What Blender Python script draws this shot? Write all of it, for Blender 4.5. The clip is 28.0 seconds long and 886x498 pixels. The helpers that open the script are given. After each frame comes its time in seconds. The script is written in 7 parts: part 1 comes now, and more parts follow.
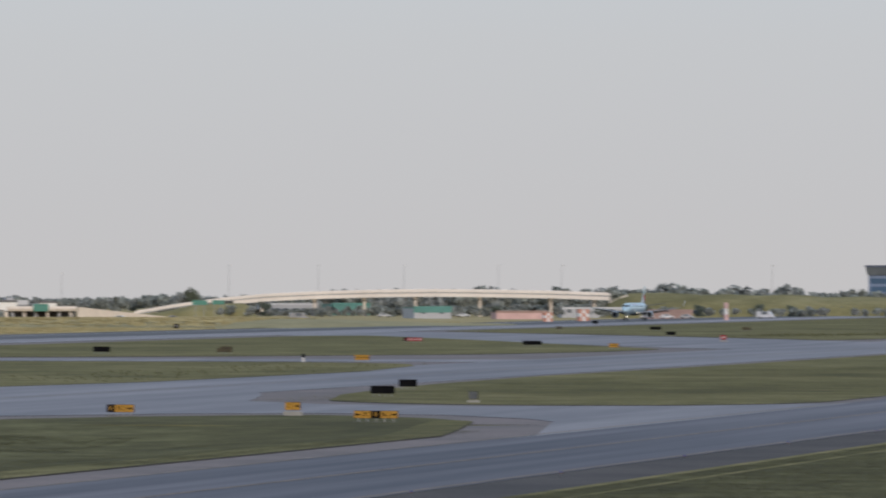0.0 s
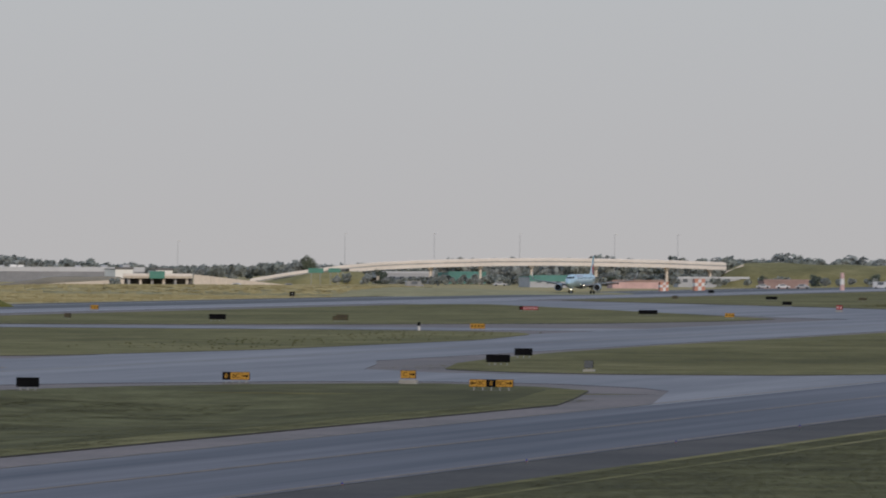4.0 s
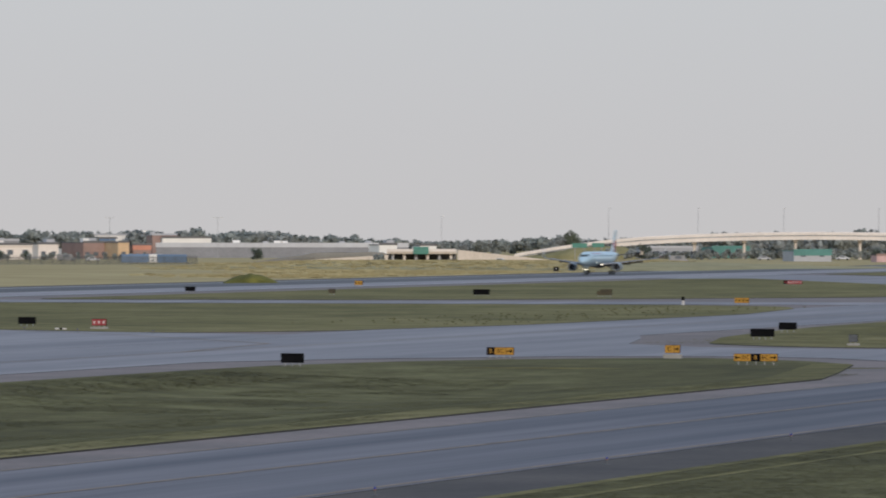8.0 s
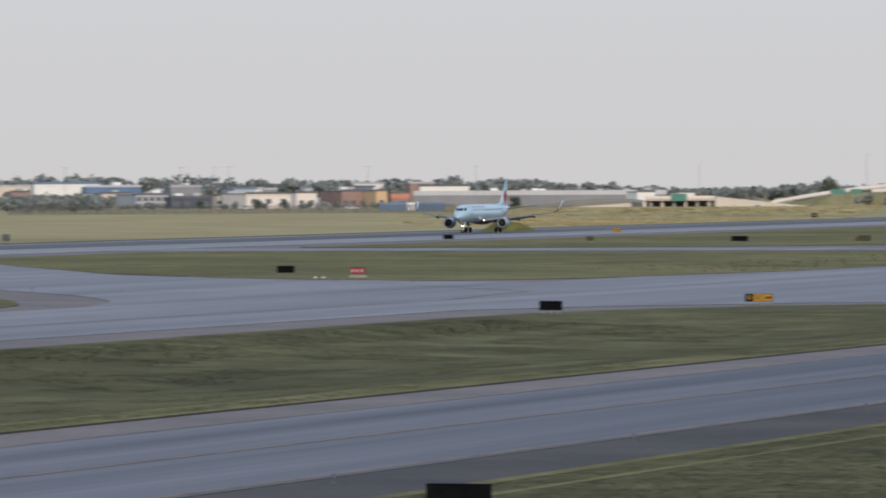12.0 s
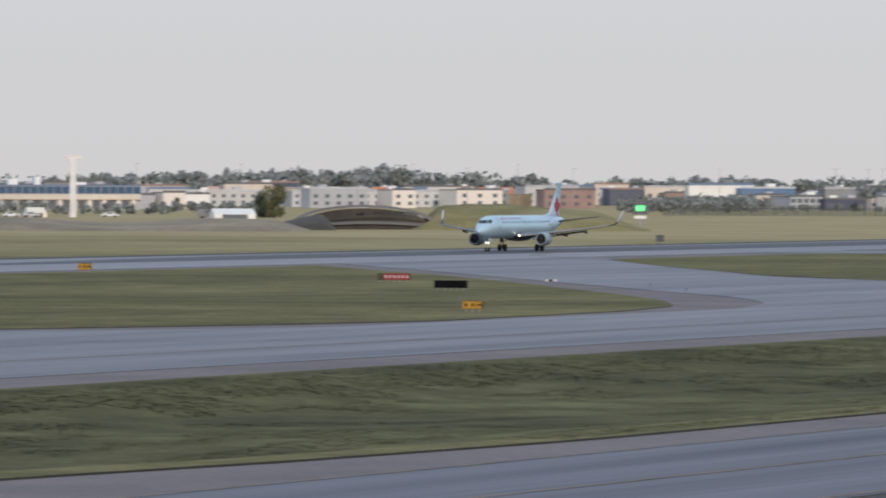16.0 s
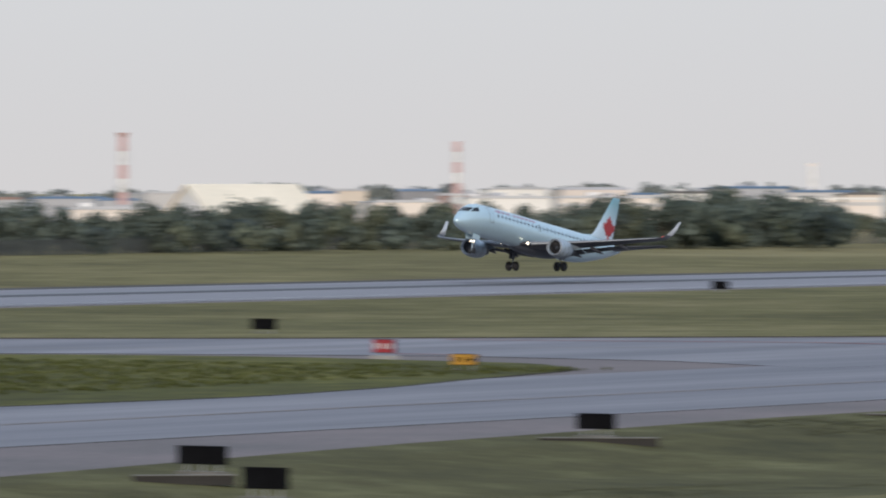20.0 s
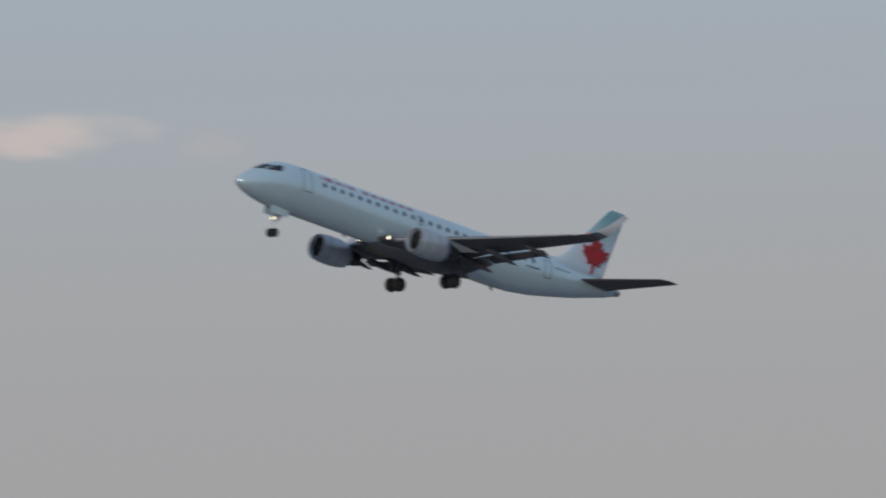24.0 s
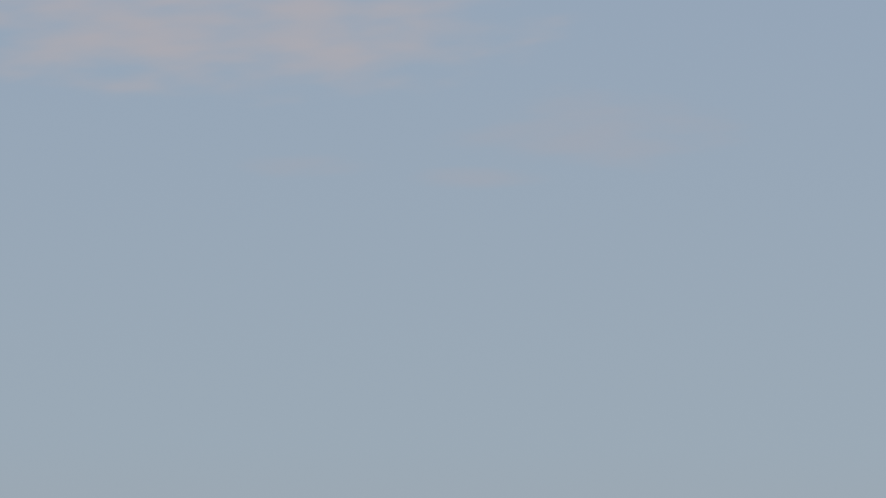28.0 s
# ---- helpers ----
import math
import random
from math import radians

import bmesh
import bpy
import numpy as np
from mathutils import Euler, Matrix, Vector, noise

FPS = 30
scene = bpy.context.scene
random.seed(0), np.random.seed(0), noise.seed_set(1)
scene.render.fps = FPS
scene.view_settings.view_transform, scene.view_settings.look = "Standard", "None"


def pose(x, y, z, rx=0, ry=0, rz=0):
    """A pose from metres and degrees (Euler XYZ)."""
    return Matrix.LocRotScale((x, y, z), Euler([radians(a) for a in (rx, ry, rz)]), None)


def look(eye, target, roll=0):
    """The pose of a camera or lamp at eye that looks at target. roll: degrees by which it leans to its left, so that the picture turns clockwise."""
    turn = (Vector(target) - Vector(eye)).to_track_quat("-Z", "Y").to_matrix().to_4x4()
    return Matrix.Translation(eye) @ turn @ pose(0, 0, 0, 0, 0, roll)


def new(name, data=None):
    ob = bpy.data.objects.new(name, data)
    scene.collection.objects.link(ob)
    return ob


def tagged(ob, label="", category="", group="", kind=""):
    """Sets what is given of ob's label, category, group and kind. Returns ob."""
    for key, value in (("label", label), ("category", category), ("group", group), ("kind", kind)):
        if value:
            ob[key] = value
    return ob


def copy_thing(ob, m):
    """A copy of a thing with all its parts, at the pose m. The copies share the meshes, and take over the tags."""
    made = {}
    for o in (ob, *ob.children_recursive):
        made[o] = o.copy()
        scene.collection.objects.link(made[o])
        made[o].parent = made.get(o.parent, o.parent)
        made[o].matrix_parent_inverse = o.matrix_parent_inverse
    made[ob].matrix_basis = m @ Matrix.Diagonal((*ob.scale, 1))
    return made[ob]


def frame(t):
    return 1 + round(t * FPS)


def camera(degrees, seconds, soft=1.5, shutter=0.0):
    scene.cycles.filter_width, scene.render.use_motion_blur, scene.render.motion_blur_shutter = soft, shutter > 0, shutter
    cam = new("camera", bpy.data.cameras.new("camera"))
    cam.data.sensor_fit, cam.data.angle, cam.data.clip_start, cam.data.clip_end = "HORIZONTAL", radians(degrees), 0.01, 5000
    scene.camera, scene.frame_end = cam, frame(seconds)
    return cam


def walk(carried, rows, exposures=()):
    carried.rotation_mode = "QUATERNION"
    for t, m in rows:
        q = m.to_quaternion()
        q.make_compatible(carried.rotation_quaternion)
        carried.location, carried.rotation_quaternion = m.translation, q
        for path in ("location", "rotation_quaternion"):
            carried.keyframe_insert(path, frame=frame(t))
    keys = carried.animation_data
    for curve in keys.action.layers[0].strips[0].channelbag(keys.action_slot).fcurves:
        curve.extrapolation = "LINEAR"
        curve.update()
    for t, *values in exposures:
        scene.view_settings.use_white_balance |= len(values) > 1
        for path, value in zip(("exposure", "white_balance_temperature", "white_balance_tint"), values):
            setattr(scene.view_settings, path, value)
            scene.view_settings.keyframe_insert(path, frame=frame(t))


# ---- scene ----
EYE_Z = 11.27          # eye height over the runway, metres
RUNWAY_Y = 401.2       # the runway's centre line

cam = camera(6.7283, 28.0, soft=1.9, shutter=0.75)

# seconds, heading (degrees right of +Y), pitch, lean to the right
CAMERA_ROWS = [
    (0.0, 78.348, 0.260, -0.028),
    (0.5, 77.946, 0.313, -0.101),
    (0.9, 77.995, 0.348, -0.063),
    (1.0, 77.937, 0.341, -0.014),
    (1.2, 77.742, 0.341, -0.044),
    (1.3, 77.681, 0.345, -0.081),
    (1.4, 77.387, 0.345, -0.131),
    (1.5, 77.087, 0.350, -0.202),
    (1.6, 76.957, 0.339, -0.154),
    (1.7, 76.821, 0.335, -0.130),
    (1.8, 76.705, 0.309, -0.128),
    (1.9, 77.014, 0.288, -0.146),
    (2.0, 77.319, 0.285, -0.187),
    (2.5, 77.797, 0.208, -0.191),
    (3.0, 77.796, 0.093, -0.259),
    (3.5, 77.690, 0.052, -0.372),
    (4.0, 77.466, 0.020, -0.273),
    (4.5, 77.321, -0.022, -0.330),
    (6.5, 77.298, -0.294, -0.179),
    (7.0, 77.234, -0.248, 0.010),
    (7.5, 77.246, -0.242, -0.004),
    (7.6, 76.561, -0.153, -0.008),
    (7.7, 75.729, -0.145, -0.013),
    (7.8, 75.347, -0.163, -0.020),
    (7.9, 75.368, -0.172, -0.030),
    (8.0, 75.462, -0.176, -0.045),
    (8.5, 75.564, -0.242, 0.136),
    (9.0, 75.829, -0.301, 0.292),
    (9.5, 75.427, -0.285, 0.286),
    (10.0, 74.913, -0.316, 0.238),
    (10.5, 74.575, -0.419, 0.246),
    (11.0, 74.461, -0.512, 0.266),
    (11.5, 74.038, -0.562, 0.269),
    (12.0, 73.499, -0.572, 0.258),
    (12.5, 72.840, -0.576, 0.161),
    (14.5, 70.630, -0.558, 0.275),
    (15.0, 70.026, -0.545, 0.011),
    (15.5, 69.134, -0.525, -0.133),
    (16.0, 68.531, -0.557, -0.172),
    (16.5, 67.968, -0.578, -0.127),
    (17.0, 67.155, -0.593, -0.092),
    (17.5, 66.135, -0.595, -0.066),
    (18.0, 65.082, -0.582, -0.095),
    (18.5, 63.779, -0.590, 0.090),
    (19.0, 62.544, -0.569, 0.014),
    (19.5, 61.101, -0.556, -0.070),
    (20.0, 59.524, -0.543, -0.074),
    (20.5, 57.332, -0.511, 0.019),
    (21.0, 54.942, -0.353, 0.198),
    (21.5, 52.715, -0.098, 0.153),
    (21.7, 51.995, -0.020, 0.059),
    (22.0, 50.938, 0.079, 0.023),
    (22.2, 50.140, 0.118, 0.018),
    (22.5, 48.863, 0.392, 0.055),
    (24.5, 37.432, 2.789, 0.597),
    (24.7, 36.308, 3.123, 0.077),
    (24.9, 34.999, 3.506, -0.130),
    (25.0, 34.045, 3.717, -0.101),
    (25.3, 30.816, 4.177, -0.036),
    (25.5, 28.196, 4.395, 0.023),
    (25.7, 26.102, 4.569, -0.132),
    (26.0, 22.668, 4.861, -0.667),
    (26.5, 17.266, 5.570, -0.654),
    (26.7, 16.783, 5.982, -0.839),
    (27.0, 14.488, 6.522, -0.939),
    (27.5, 7.993, 6.866, -0.761),
    (27.7, 6.390, 6.813, -0.582),
    (28.0, 5.071, 6.535, -0.506),
]


def camera_pose(yaw, pitch, lean):
    return pose(0, 0, EYE_Z, 90 + pitch, 0, -yaw) @ pose(0, 0, 0, 0, 0, -lean)


walk(cam, [(t, camera_pose(y, p, r)) for t, y, p, r in CAMERA_ROWS],
     exposures=[(0, 0.28), (1, 0.1), (4, 0.05), (7, 0.3), (8, 0.3), (10, 0.28), (11, 0.30), (12, 0.45), (14.5, 0.46), (17, 0.5), (20, 0.54), (21.7, 0.55),
                (22.5, 0.34), (24.5, -0.38), (28, -0.37)])

# ---------------------------------------------------------------- sky and sun
SUN_AZ, SUN_EL = 238.0, 18.0     # degrees right of +Y, degrees up


def build_sky():
    world = bpy.data.worlds.new("sky")
    scene.world = world
    world.use_nodes = True
    nt = world.node_tree
    nt.nodes.clear()
    n, link = nt.nodes.new, nt.links.new

    def math_node(op, a, b=None, c=None):
        m = n("ShaderNodeMath")
        m.operation = op
        for i, v in enumerate((a, b, c)):
            if v is None:
                continue
            if isinstance(v, (int, float)):
                m.inputs[i].default_value = v
            else:
                link(v, m.inputs[i])
        return m.outputs[0]

    def mix(fac, a, b):
        m = n("ShaderNodeMix")
        m.data_type = "RGBA"
        for sock, v in ((m.inputs[0], fac), (m.inputs[6], a), (m.inputs[7], b)):
            if isinstance(v, (int, float)):
                sock.default_value = v
            elif isinstance(v, tuple):
                sock.default_value = (*v, 1)
            else:
                link(v, sock)
        return m.outputs[2]

    coord = n("ShaderNodeTexCoord")
    sep = n("ShaderNodeSeparateXYZ")
    link(coord.outputs["Generated"], sep.inputs[0])
    x, y, z = sep.outputs
    sky = n("ShaderNodeTexSky")
    sky.sky_type, sky.sun_disc = "NISHITA", False
    sky.sun_elevation, sky.sun_rotation = radians(SUN_EL), radians(SUN_AZ)
    sky.dust_density, sky.air_density = 3.0, 1.2
    scaled = n("ShaderNodeVectorMath")
    scaled.operation = "SCALE"
    scaled.inputs[3].default_value = 0.09
    link(sky.outputs[0], scaled.inputs[0])
    # thin evening overcast: grey haze at the horizon, a bluer veil above
    up = n("ShaderNodeMapRange")
    up.inputs[1].default_value, up.inputs[2].default_value = 0.0, 0.16
    link(z, up.inputs[0])
    ramp = n("ShaderNodeValToRGB")
    ramp.color_ramp.elements[0].color = (0.515, 0.505, 0.515, 1)
    ramp.color_ramp.elements[1].color = (0.405, 0.512, 0.675, 1)
    e = ramp.color_ramp.elements.new(0.2)
    e.color = (0.50, 0.515, 0.545, 1)
    e = ramp.color_ramp.elements.new(0.55)
    e.color = (0.447, 0.55, 0.665, 1)
    link(up.outputs[0], ramp.inputs[0])
    veil = mix(0.86, scaled.outputs[0], ramp.outputs[0])
    # small evening clouds low in the sky, each a soft uneven patch
    az = math_node("MULTIPLY", math_node("ARCTAN2", x, y), 180 / math.pi)
    el = math_node("MULTIPLY", math_node("ARCSINE", z), 180 / math.pi)
    vec = n("ShaderNodeCombineXYZ")
    link(math_node("MULTIPLY", az, 1.0), vec.inputs[0])
    link(math_node("MULTIPLY", el, 3.2), vec.inputs[1])
    puff = n("ShaderNodeTexNoise")
    puff.inputs["Scale"].default_value, puff.inputs["Detail"].default_value = 1.3, 5
    link(vec.outputs[0], puff.inputs["Vector"])
    colour = veil
    for caz, cel, waz, wel, strength, tint in CLOUDS:
        da = math_node("DIVIDE", math_node("SUBTRACT", az, caz), waz)
        de = math_node("DIVIDE", math_node("SUBTRACT", el, cel), wel)
        d = math_node("ADD", math_node("MULTIPLY", da, da), math_node("MULTIPLY", de, de))
        d = math_node("ADD", d, math_node("MULTIPLY", math_node("SUBTRACT", puff.outputs[0], 0.5), 4.5))
        soft = n("ShaderNodeMapRange")
        soft.interpolation_type = "SMOOTHSTEP"
        soft.inputs[1].default_value, soft.inputs[2].default_value = 1.7, -0.7
        soft.inputs[3].default_value, soft.inputs[4].default_value = 0.0, strength
        link(d, soft.inputs[0])
        colour = mix(soft.outputs[0], colour, tint)
    bg = n("ShaderNodeBackground")
    link(colour, bg.inputs[0])
    bg.inputs[1].default_value = 1.0
    out = n("ShaderNodeOutputWorld")
    link(bg.outputs[0], out.inputs[0])


# heading, elevation, half width, half height (degrees), strength, colour
PINK, CREAM, MAUVE = (0.60, 0.53, 0.54), (0.74, 0.64, 0.60), (0.50, 0.49, 0.545)
CLOUDS = [
    (37.3, 2.98, 0.75, 0.17, 0.75, CREAM),
    (38.7, 2.86, 0.3, 0.12, 0.4, PINK),
    (25.6, 3.50, 3.2, 0.14, 0.5, MAUVE),
    (25.4, 3.68, 2.4, 0.20, 0.85, PINK),
    (29.0, 3.57, 1.3, 0.17, 0.8, PINK),
    (20.0, 3.44, 1.3, 0.13, 0.65, PINK),
    (23.1, 4.0, 0.5, 0.07, 0.4, PINK),
    (26.5, 3.24, 1.0, 0.08, 0.35, PINK),
    (20.2, 7.15, 1.0, 0.32, 0.7, CREAM),
    (3.3, 8.25, 2.0, 0.5, 0.6, PINK),
    (6.2, 7.46, 0.9, 0.28, 0.4, MAUVE),
    (4.0, 7.15, 0.5, 0.08, 0.35, MAUVE),
    (5.4, 7.08, 0.5, 0.08, 0.35, MAUVE),
]
build_sky()

sun_data = bpy.data.lights.new("sun", "SUN")
sun_data.energy, sun_data.angle, sun_data.color = 1.4, radians(2.0), (1.0, 0.88, 0.76)
sun = new("sun", sun_data)
_a, _e = radians(SUN_AZ), radians(SUN_EL)
sun.matrix_world = look((0, 0, 0), (-math.sin(_a) * math.cos(_e), -math.cos(_a) * math.cos(_e), -math.sin(_e)))


# ---------------------------------------------------------------- materials
def material(name, base, rough=0.7, metal=0.0, vary=0.12, scale=0.5, fine=8.0, bump=0.0, stretch=(1, 1, 1),
             second=None, coat=0.0, islands=False, object_random=0.0):
    """A surface with stains at one scale and grain at another; second: the colour that the stains lead to."""
    m = bpy.data.materials.new(name)
    m.use_nodes = True
    nt = m.node_tree
    n, link = nt.nodes.new, nt.links.new
    bsdf = nt.nodes["Principled BSDF"]
    bsdf.inputs["Roughness"].default_value, bsdf.inputs["Metallic"].default_value = rough, metal
    bsdf.inputs["Coat Weight"].default_value = coat
    coord = n("ShaderNodeTexCoord")
    mp = n("ShaderNodeMapping")
    mp.inputs["Scale"].default_value = stretch
    link(coord.outputs["Object"], mp.inputs[0])
    big, small = n("ShaderNodeTexNoise"), n("ShaderNodeTexNoise")
    for tex, s, d in ((big, scale, 6), (small, fine, 3)):
        tex.inputs["Scale"].default_value, tex.inputs["Detail"].default_value = s, d
        link(mp.outputs[0], tex.inputs["Vector"])
    second = second or tuple(c * (1 - 2 * vary) for c in base)
    ramp = n("ShaderNodeValToRGB")
    ramp.color_ramp.elements[0].position, ramp.color_ramp.elements[1].position = 0.33, 0.67
    ramp.color_ramp.elements[0].color = (*second, 1)
    ramp.color_ramp.elements[1].color = (*base, 1)
    link(big.outputs[0], ramp.inputs[0])
    grain = n("ShaderNodeMapRange")
    grain.inputs[1].default_value, grain.inputs[2].default_value = 0.25, 0.75
    grain.inputs[3].default_value, grain.inputs[4].default_value = 1 - vary, 1 + vary
    link(small.outputs[0], grain.inputs[0])
    hsv = n("ShaderNodeHueSaturation")
    link(ramp.outputs[0], hsv.inputs["Color"])
    value = grain.outputs[0]
    if islands or object_random:
        info = n("ShaderNodeNewGeometry") if islands else n("ShaderNodeObjectInfo")
        src = info.outputs["Random Per Island"] if islands else info.outputs["Random"]
        rnd = n("ShaderNodeMapRange")
        amount = object_random or 0.35
        rnd.inputs[3].default_value, rnd.inputs[4].default_value = 1 - amount, 1 + amount
        link(src, rnd.inputs[0])
        mul = n("ShaderNodeMath")
        mul.operation = "MULTIPLY"
        link(value, mul.inputs[0])
        link(rnd.outputs[0], mul.inputs[1])
        value = mul.outputs[0]
    link(value, hsv.inputs["Value"])
    link(hsv.outputs[0], bsdf.inputs["Base Color"])
    if bump:
        b = n("ShaderNodeBump")
        b.inputs["Strength"].default_value, b.inputs["Distance"].default_value = min(1, bump * 4), bump
        link(small.outputs[0], b.inputs["Height"])
        link(b.outputs[0], bsdf.inputs["Normal"])
    return m


def glowing(name, colour, strength):
    m = bpy.data.materials.new(name)
    m.use_nodes = True
    b = m.node_tree.nodes["Principled BSDF"]
    b.inputs["Base Color"].default_value = (*colour, 1)
    b.inputs["Emission Color"].default_value = (*colour, 1)
    b.inputs["Emission Strength"].default_value = strength
    return m


def grass_material(name, a, b, c, scale=0.02):
    """Mown airfield grass: broad patches of three tones, and short tufts."""
    m = bpy.data.materials.new(name)
    m.use_nodes = True
    nt = m.node_tree
    n, link = nt.nodes.new, nt.links.new
    bsdf = nt.nodes["Principled BSDF"]
    bsdf.inputs["Roughness"].default_value = 0.95
    bsdf.inputs["Specular IOR Level"].default_value = 0.1
    coord = n("ShaderNodeTexCoord")
    outs = []
    for s, d, r in ((scale, 5, 0.6), (scale * 6, 4, 0.6), (0.55, 4, 0.75), (2.6, 3, 0.7)):
        tex = n("ShaderNodeTexNoise")
        tex.inputs["Scale"].default_value, tex.inputs["Detail"].default_value, tex.inputs["Roughness"].default_value = s, d, r
        link(coord.outputs["Object"], tex.inputs["Vector"])
        outs.append(tex.outputs[0])

    def add(p, q, w):
        node = n("ShaderNodeMath")
        node.operation = "MULTIPLY_ADD"
        link(q, node.inputs[0])
        node.inputs[1].default_value = w
        link(p, node.inputs[2])
        return node.outputs[0]
    total = add(add(add(outs[0], outs[1], 0.9), outs[2], 0.55), outs[3], 0.4)
    norm = n("ShaderNodeMapRange")
    norm.inputs[1].default_value, norm.inputs[2].default_value = 1.14, 1.72
    link(total, norm.inputs[0])
    ramp = n("ShaderNodeValToRGB")
    ramp.color_ramp.elements[0].color = (*a, 1)
    ramp.color_ramp.elements[1].color = (*c, 1)
    e = ramp.color_ramp.elements.new(0.5)
    e.color = (*b, 1)
    link(norm.outputs[0], ramp.inputs[0])
    link(ramp.outputs[0], bsdf.inputs["Base Color"])
    bump = n("ShaderNodeBump")
    bump.inputs["Strength"].default_value, bump.inputs["Distance"].default_value = 0.22, 0.2
    link(outs[2], bump.inputs["Height"])
    link(bump.outputs[0], bsdf.inputs["Normal"])
    return m


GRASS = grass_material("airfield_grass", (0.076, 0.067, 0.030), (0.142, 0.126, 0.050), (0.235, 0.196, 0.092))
# darker copy of the grass: shading on the near ground is in its tones
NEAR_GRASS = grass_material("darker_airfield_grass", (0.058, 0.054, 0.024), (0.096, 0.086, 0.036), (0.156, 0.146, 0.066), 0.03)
LUSH_GRASS = grass_material("lush_grass", (0.052, 0.050, 0.017), (0.094, 0.091, 0.025), (0.175, 0.158, 0.040), 0.04)
LONG_GRASS = grass_material("long_tan_grass", (0.23, 0.198, 0.108), (0.30, 0.262, 0.148), (0.37, 0.325, 0.19), 0.02)
TAN_GRASS = grass_material("tan_bank_grass", (0.14, 0.125, 0.055), (0.215, 0.185, 0.085), (0.30, 0.255, 0.125), 0.02)
ASPHALT = material("asphalt", (0.255, 0.238, 0.250), 0.7, vary=0.12, scale=0.12, fine=1.4, second=(0.150, 0.143, 0.158), stretch=(0.05, 1, 1))
DARK_SHOULDER = material("dark_shoulder_asphalt", (0.105, 0.092, 0.088), 0.95, vary=0.14, scale=0.08, fine=1.6, second=(0.070, 0.064, 0.064))
DARK_SHOULDER.node_tree.nodes["Principled BSDF"].inputs["Specular IOR Level"].default_value = 0.12
SHOULDER = material("shoulder_asphalt", (0.222, 0.184, 0.178), 0.95, vary=0.14, scale=0.08, fine=1.6, second=(0.165, 0.146, 0.142))
SHOULDER.node_tree.nodes["Principled BSDF"].inputs["Specular IOR Level"].default_value = 0.12
NEAR_ASPHALT = material("darker_asphalt", (0.185, 0.172, 0.190), 0.7, vary=0.12, scale=0.16, fine=1.6, second=(0.062, 0.063, 0.080), stretch=(0.02, 1, 1))
RUNWAY = material("runway_asphalt", (0.275, 0.255, 0.268), 0.7, vary=0.08, scale=0.02, fine=0.7, second=(0.20, 0.19, 0.203), stretch=(0.2, 1, 1))
for surface_material in (ASPHALT, NEAR_ASPHALT, RUNWAY):
    surface_material.node_tree.nodes["Principled BSDF"].inputs["Specular IOR Level"].default_value = 0.22
RUBBER = material("rubber_marks", (0.080, 0.077, 0.082), 0.75, vary=0.2, scale=0.05, fine=0.8, stretch=(0.1, 1, 1))
YELLOW_PAINT = material("yellow_line_paint", (0.26, 0.185, 0.13), 0.8, vary=0.2, scale=0.3)
WHITE_PAINT = material("white_line_paint", (0.55, 0.55, 0.53), 0.8, vary=0.15, scale=0.3)
RED_PAINT = material("red_ground_paint", (0.35, 0.09, 0.07), 0.8, vary=0.2, scale=0.3)


# ---------------------------------------------------------------- building helpers
def part(name, bm, mat, parent=None, label="", smooth=False):
    """Links a bmesh as one mesh object under a thing or a part."""
    me = bpy.data.meshes.new(name)
    bmesh.ops.recalc_face_normals(bm, faces=bm.faces)
    bm.to_mesh(me)
    bm.free()
    me.materials.append(mat)
    if smooth:
        me.polygons.foreach_set("use_smooth", [True] * len(me.polygons))
    ob = new(name, me)
    ob.parent = parent
    if label:
        tagged(ob, label)
    return ob


def share(name, me, parent, m):
    ob = new(name, me)
    ob.parent = parent
    ob.matrix_local = m
    return ob


def thing(name, label, category, m=None, group="", kind=""):
    ob = tagged(new(name), label, category, group, kind)
    ob.empty_display_size = 0.5
    if m is not None:
        ob.matrix_world = m
    return ob


def box(bm, x0, x1, y0, y1, z0, z1, bevel=0.0):
    ret = bmesh.ops.create_cube(bm, size=1)
    vs = ret["verts"]
    for v in vs:
        v.co = ((x0 + x1) / 2 + v.co.x * (x1 - x0), (y0 + y1) / 2 + v.co.y * (y1 - y0), (z0 + z1) / 2 + v.co.z * (z1 - z0))
    if bevel:
        es = list({e for v in vs for e in v.link_edges})
        bmesh.ops.bevel(bm, geom=es, offset=bevel, segments=1, affect="EDGES")
    return bm


def rod(bm, p, q, r0, r1=None, seg=10, caps=True):
    """A tapered rod from p to q."""
    p, q = Vector(p), Vector(q)
    r1 = r0 if r1 is None else r1
    d = q - p
    turn = d.to_track_quat("Z", "Y").to_matrix().to_4x4()
    bmesh.ops.create_cone(bm, cap_ends=caps, segments=seg, radius1=r0, radius2=r1, depth=d.length,
                          matrix=Matrix.Translation((p + q) / 2) @ turn)
    return bm


def rings(bm, loops, closed=True, cap0=False, cap1=False):
    """Skins a row of vertex loops."""
    rows = [[bm.verts.new(c) for c in loop] for loop in loops]
    n = len(rows[0])
    for a, b in zip(rows, rows[1:]):
        for i in range(n if closed else n - 1):
            j = (i + 1) % n
            bm.faces.new((a[i], a[j], b[j], b[i]))
    if cap0:
        bm.faces.new(rows[0])
    if cap1:
        bm.faces.new(list(reversed(rows[-1])))
    return rows


def turned(bm, profile, axis, m, seg=24):
    """A surface of revolution: profile of (along, radius) about the local axis x."""
    loops = []
    for a, r in profile:
        loops.append([m @ Vector((a, r * math.cos(2 * math.pi * i / seg), r * math.sin(2 * math.pi * i / seg))) for i in range(seg)])
    rings(bm, loops)
    return bm


def polar(az, r):
    return r * math.sin(radians(az)), r * math.cos(radians(az))


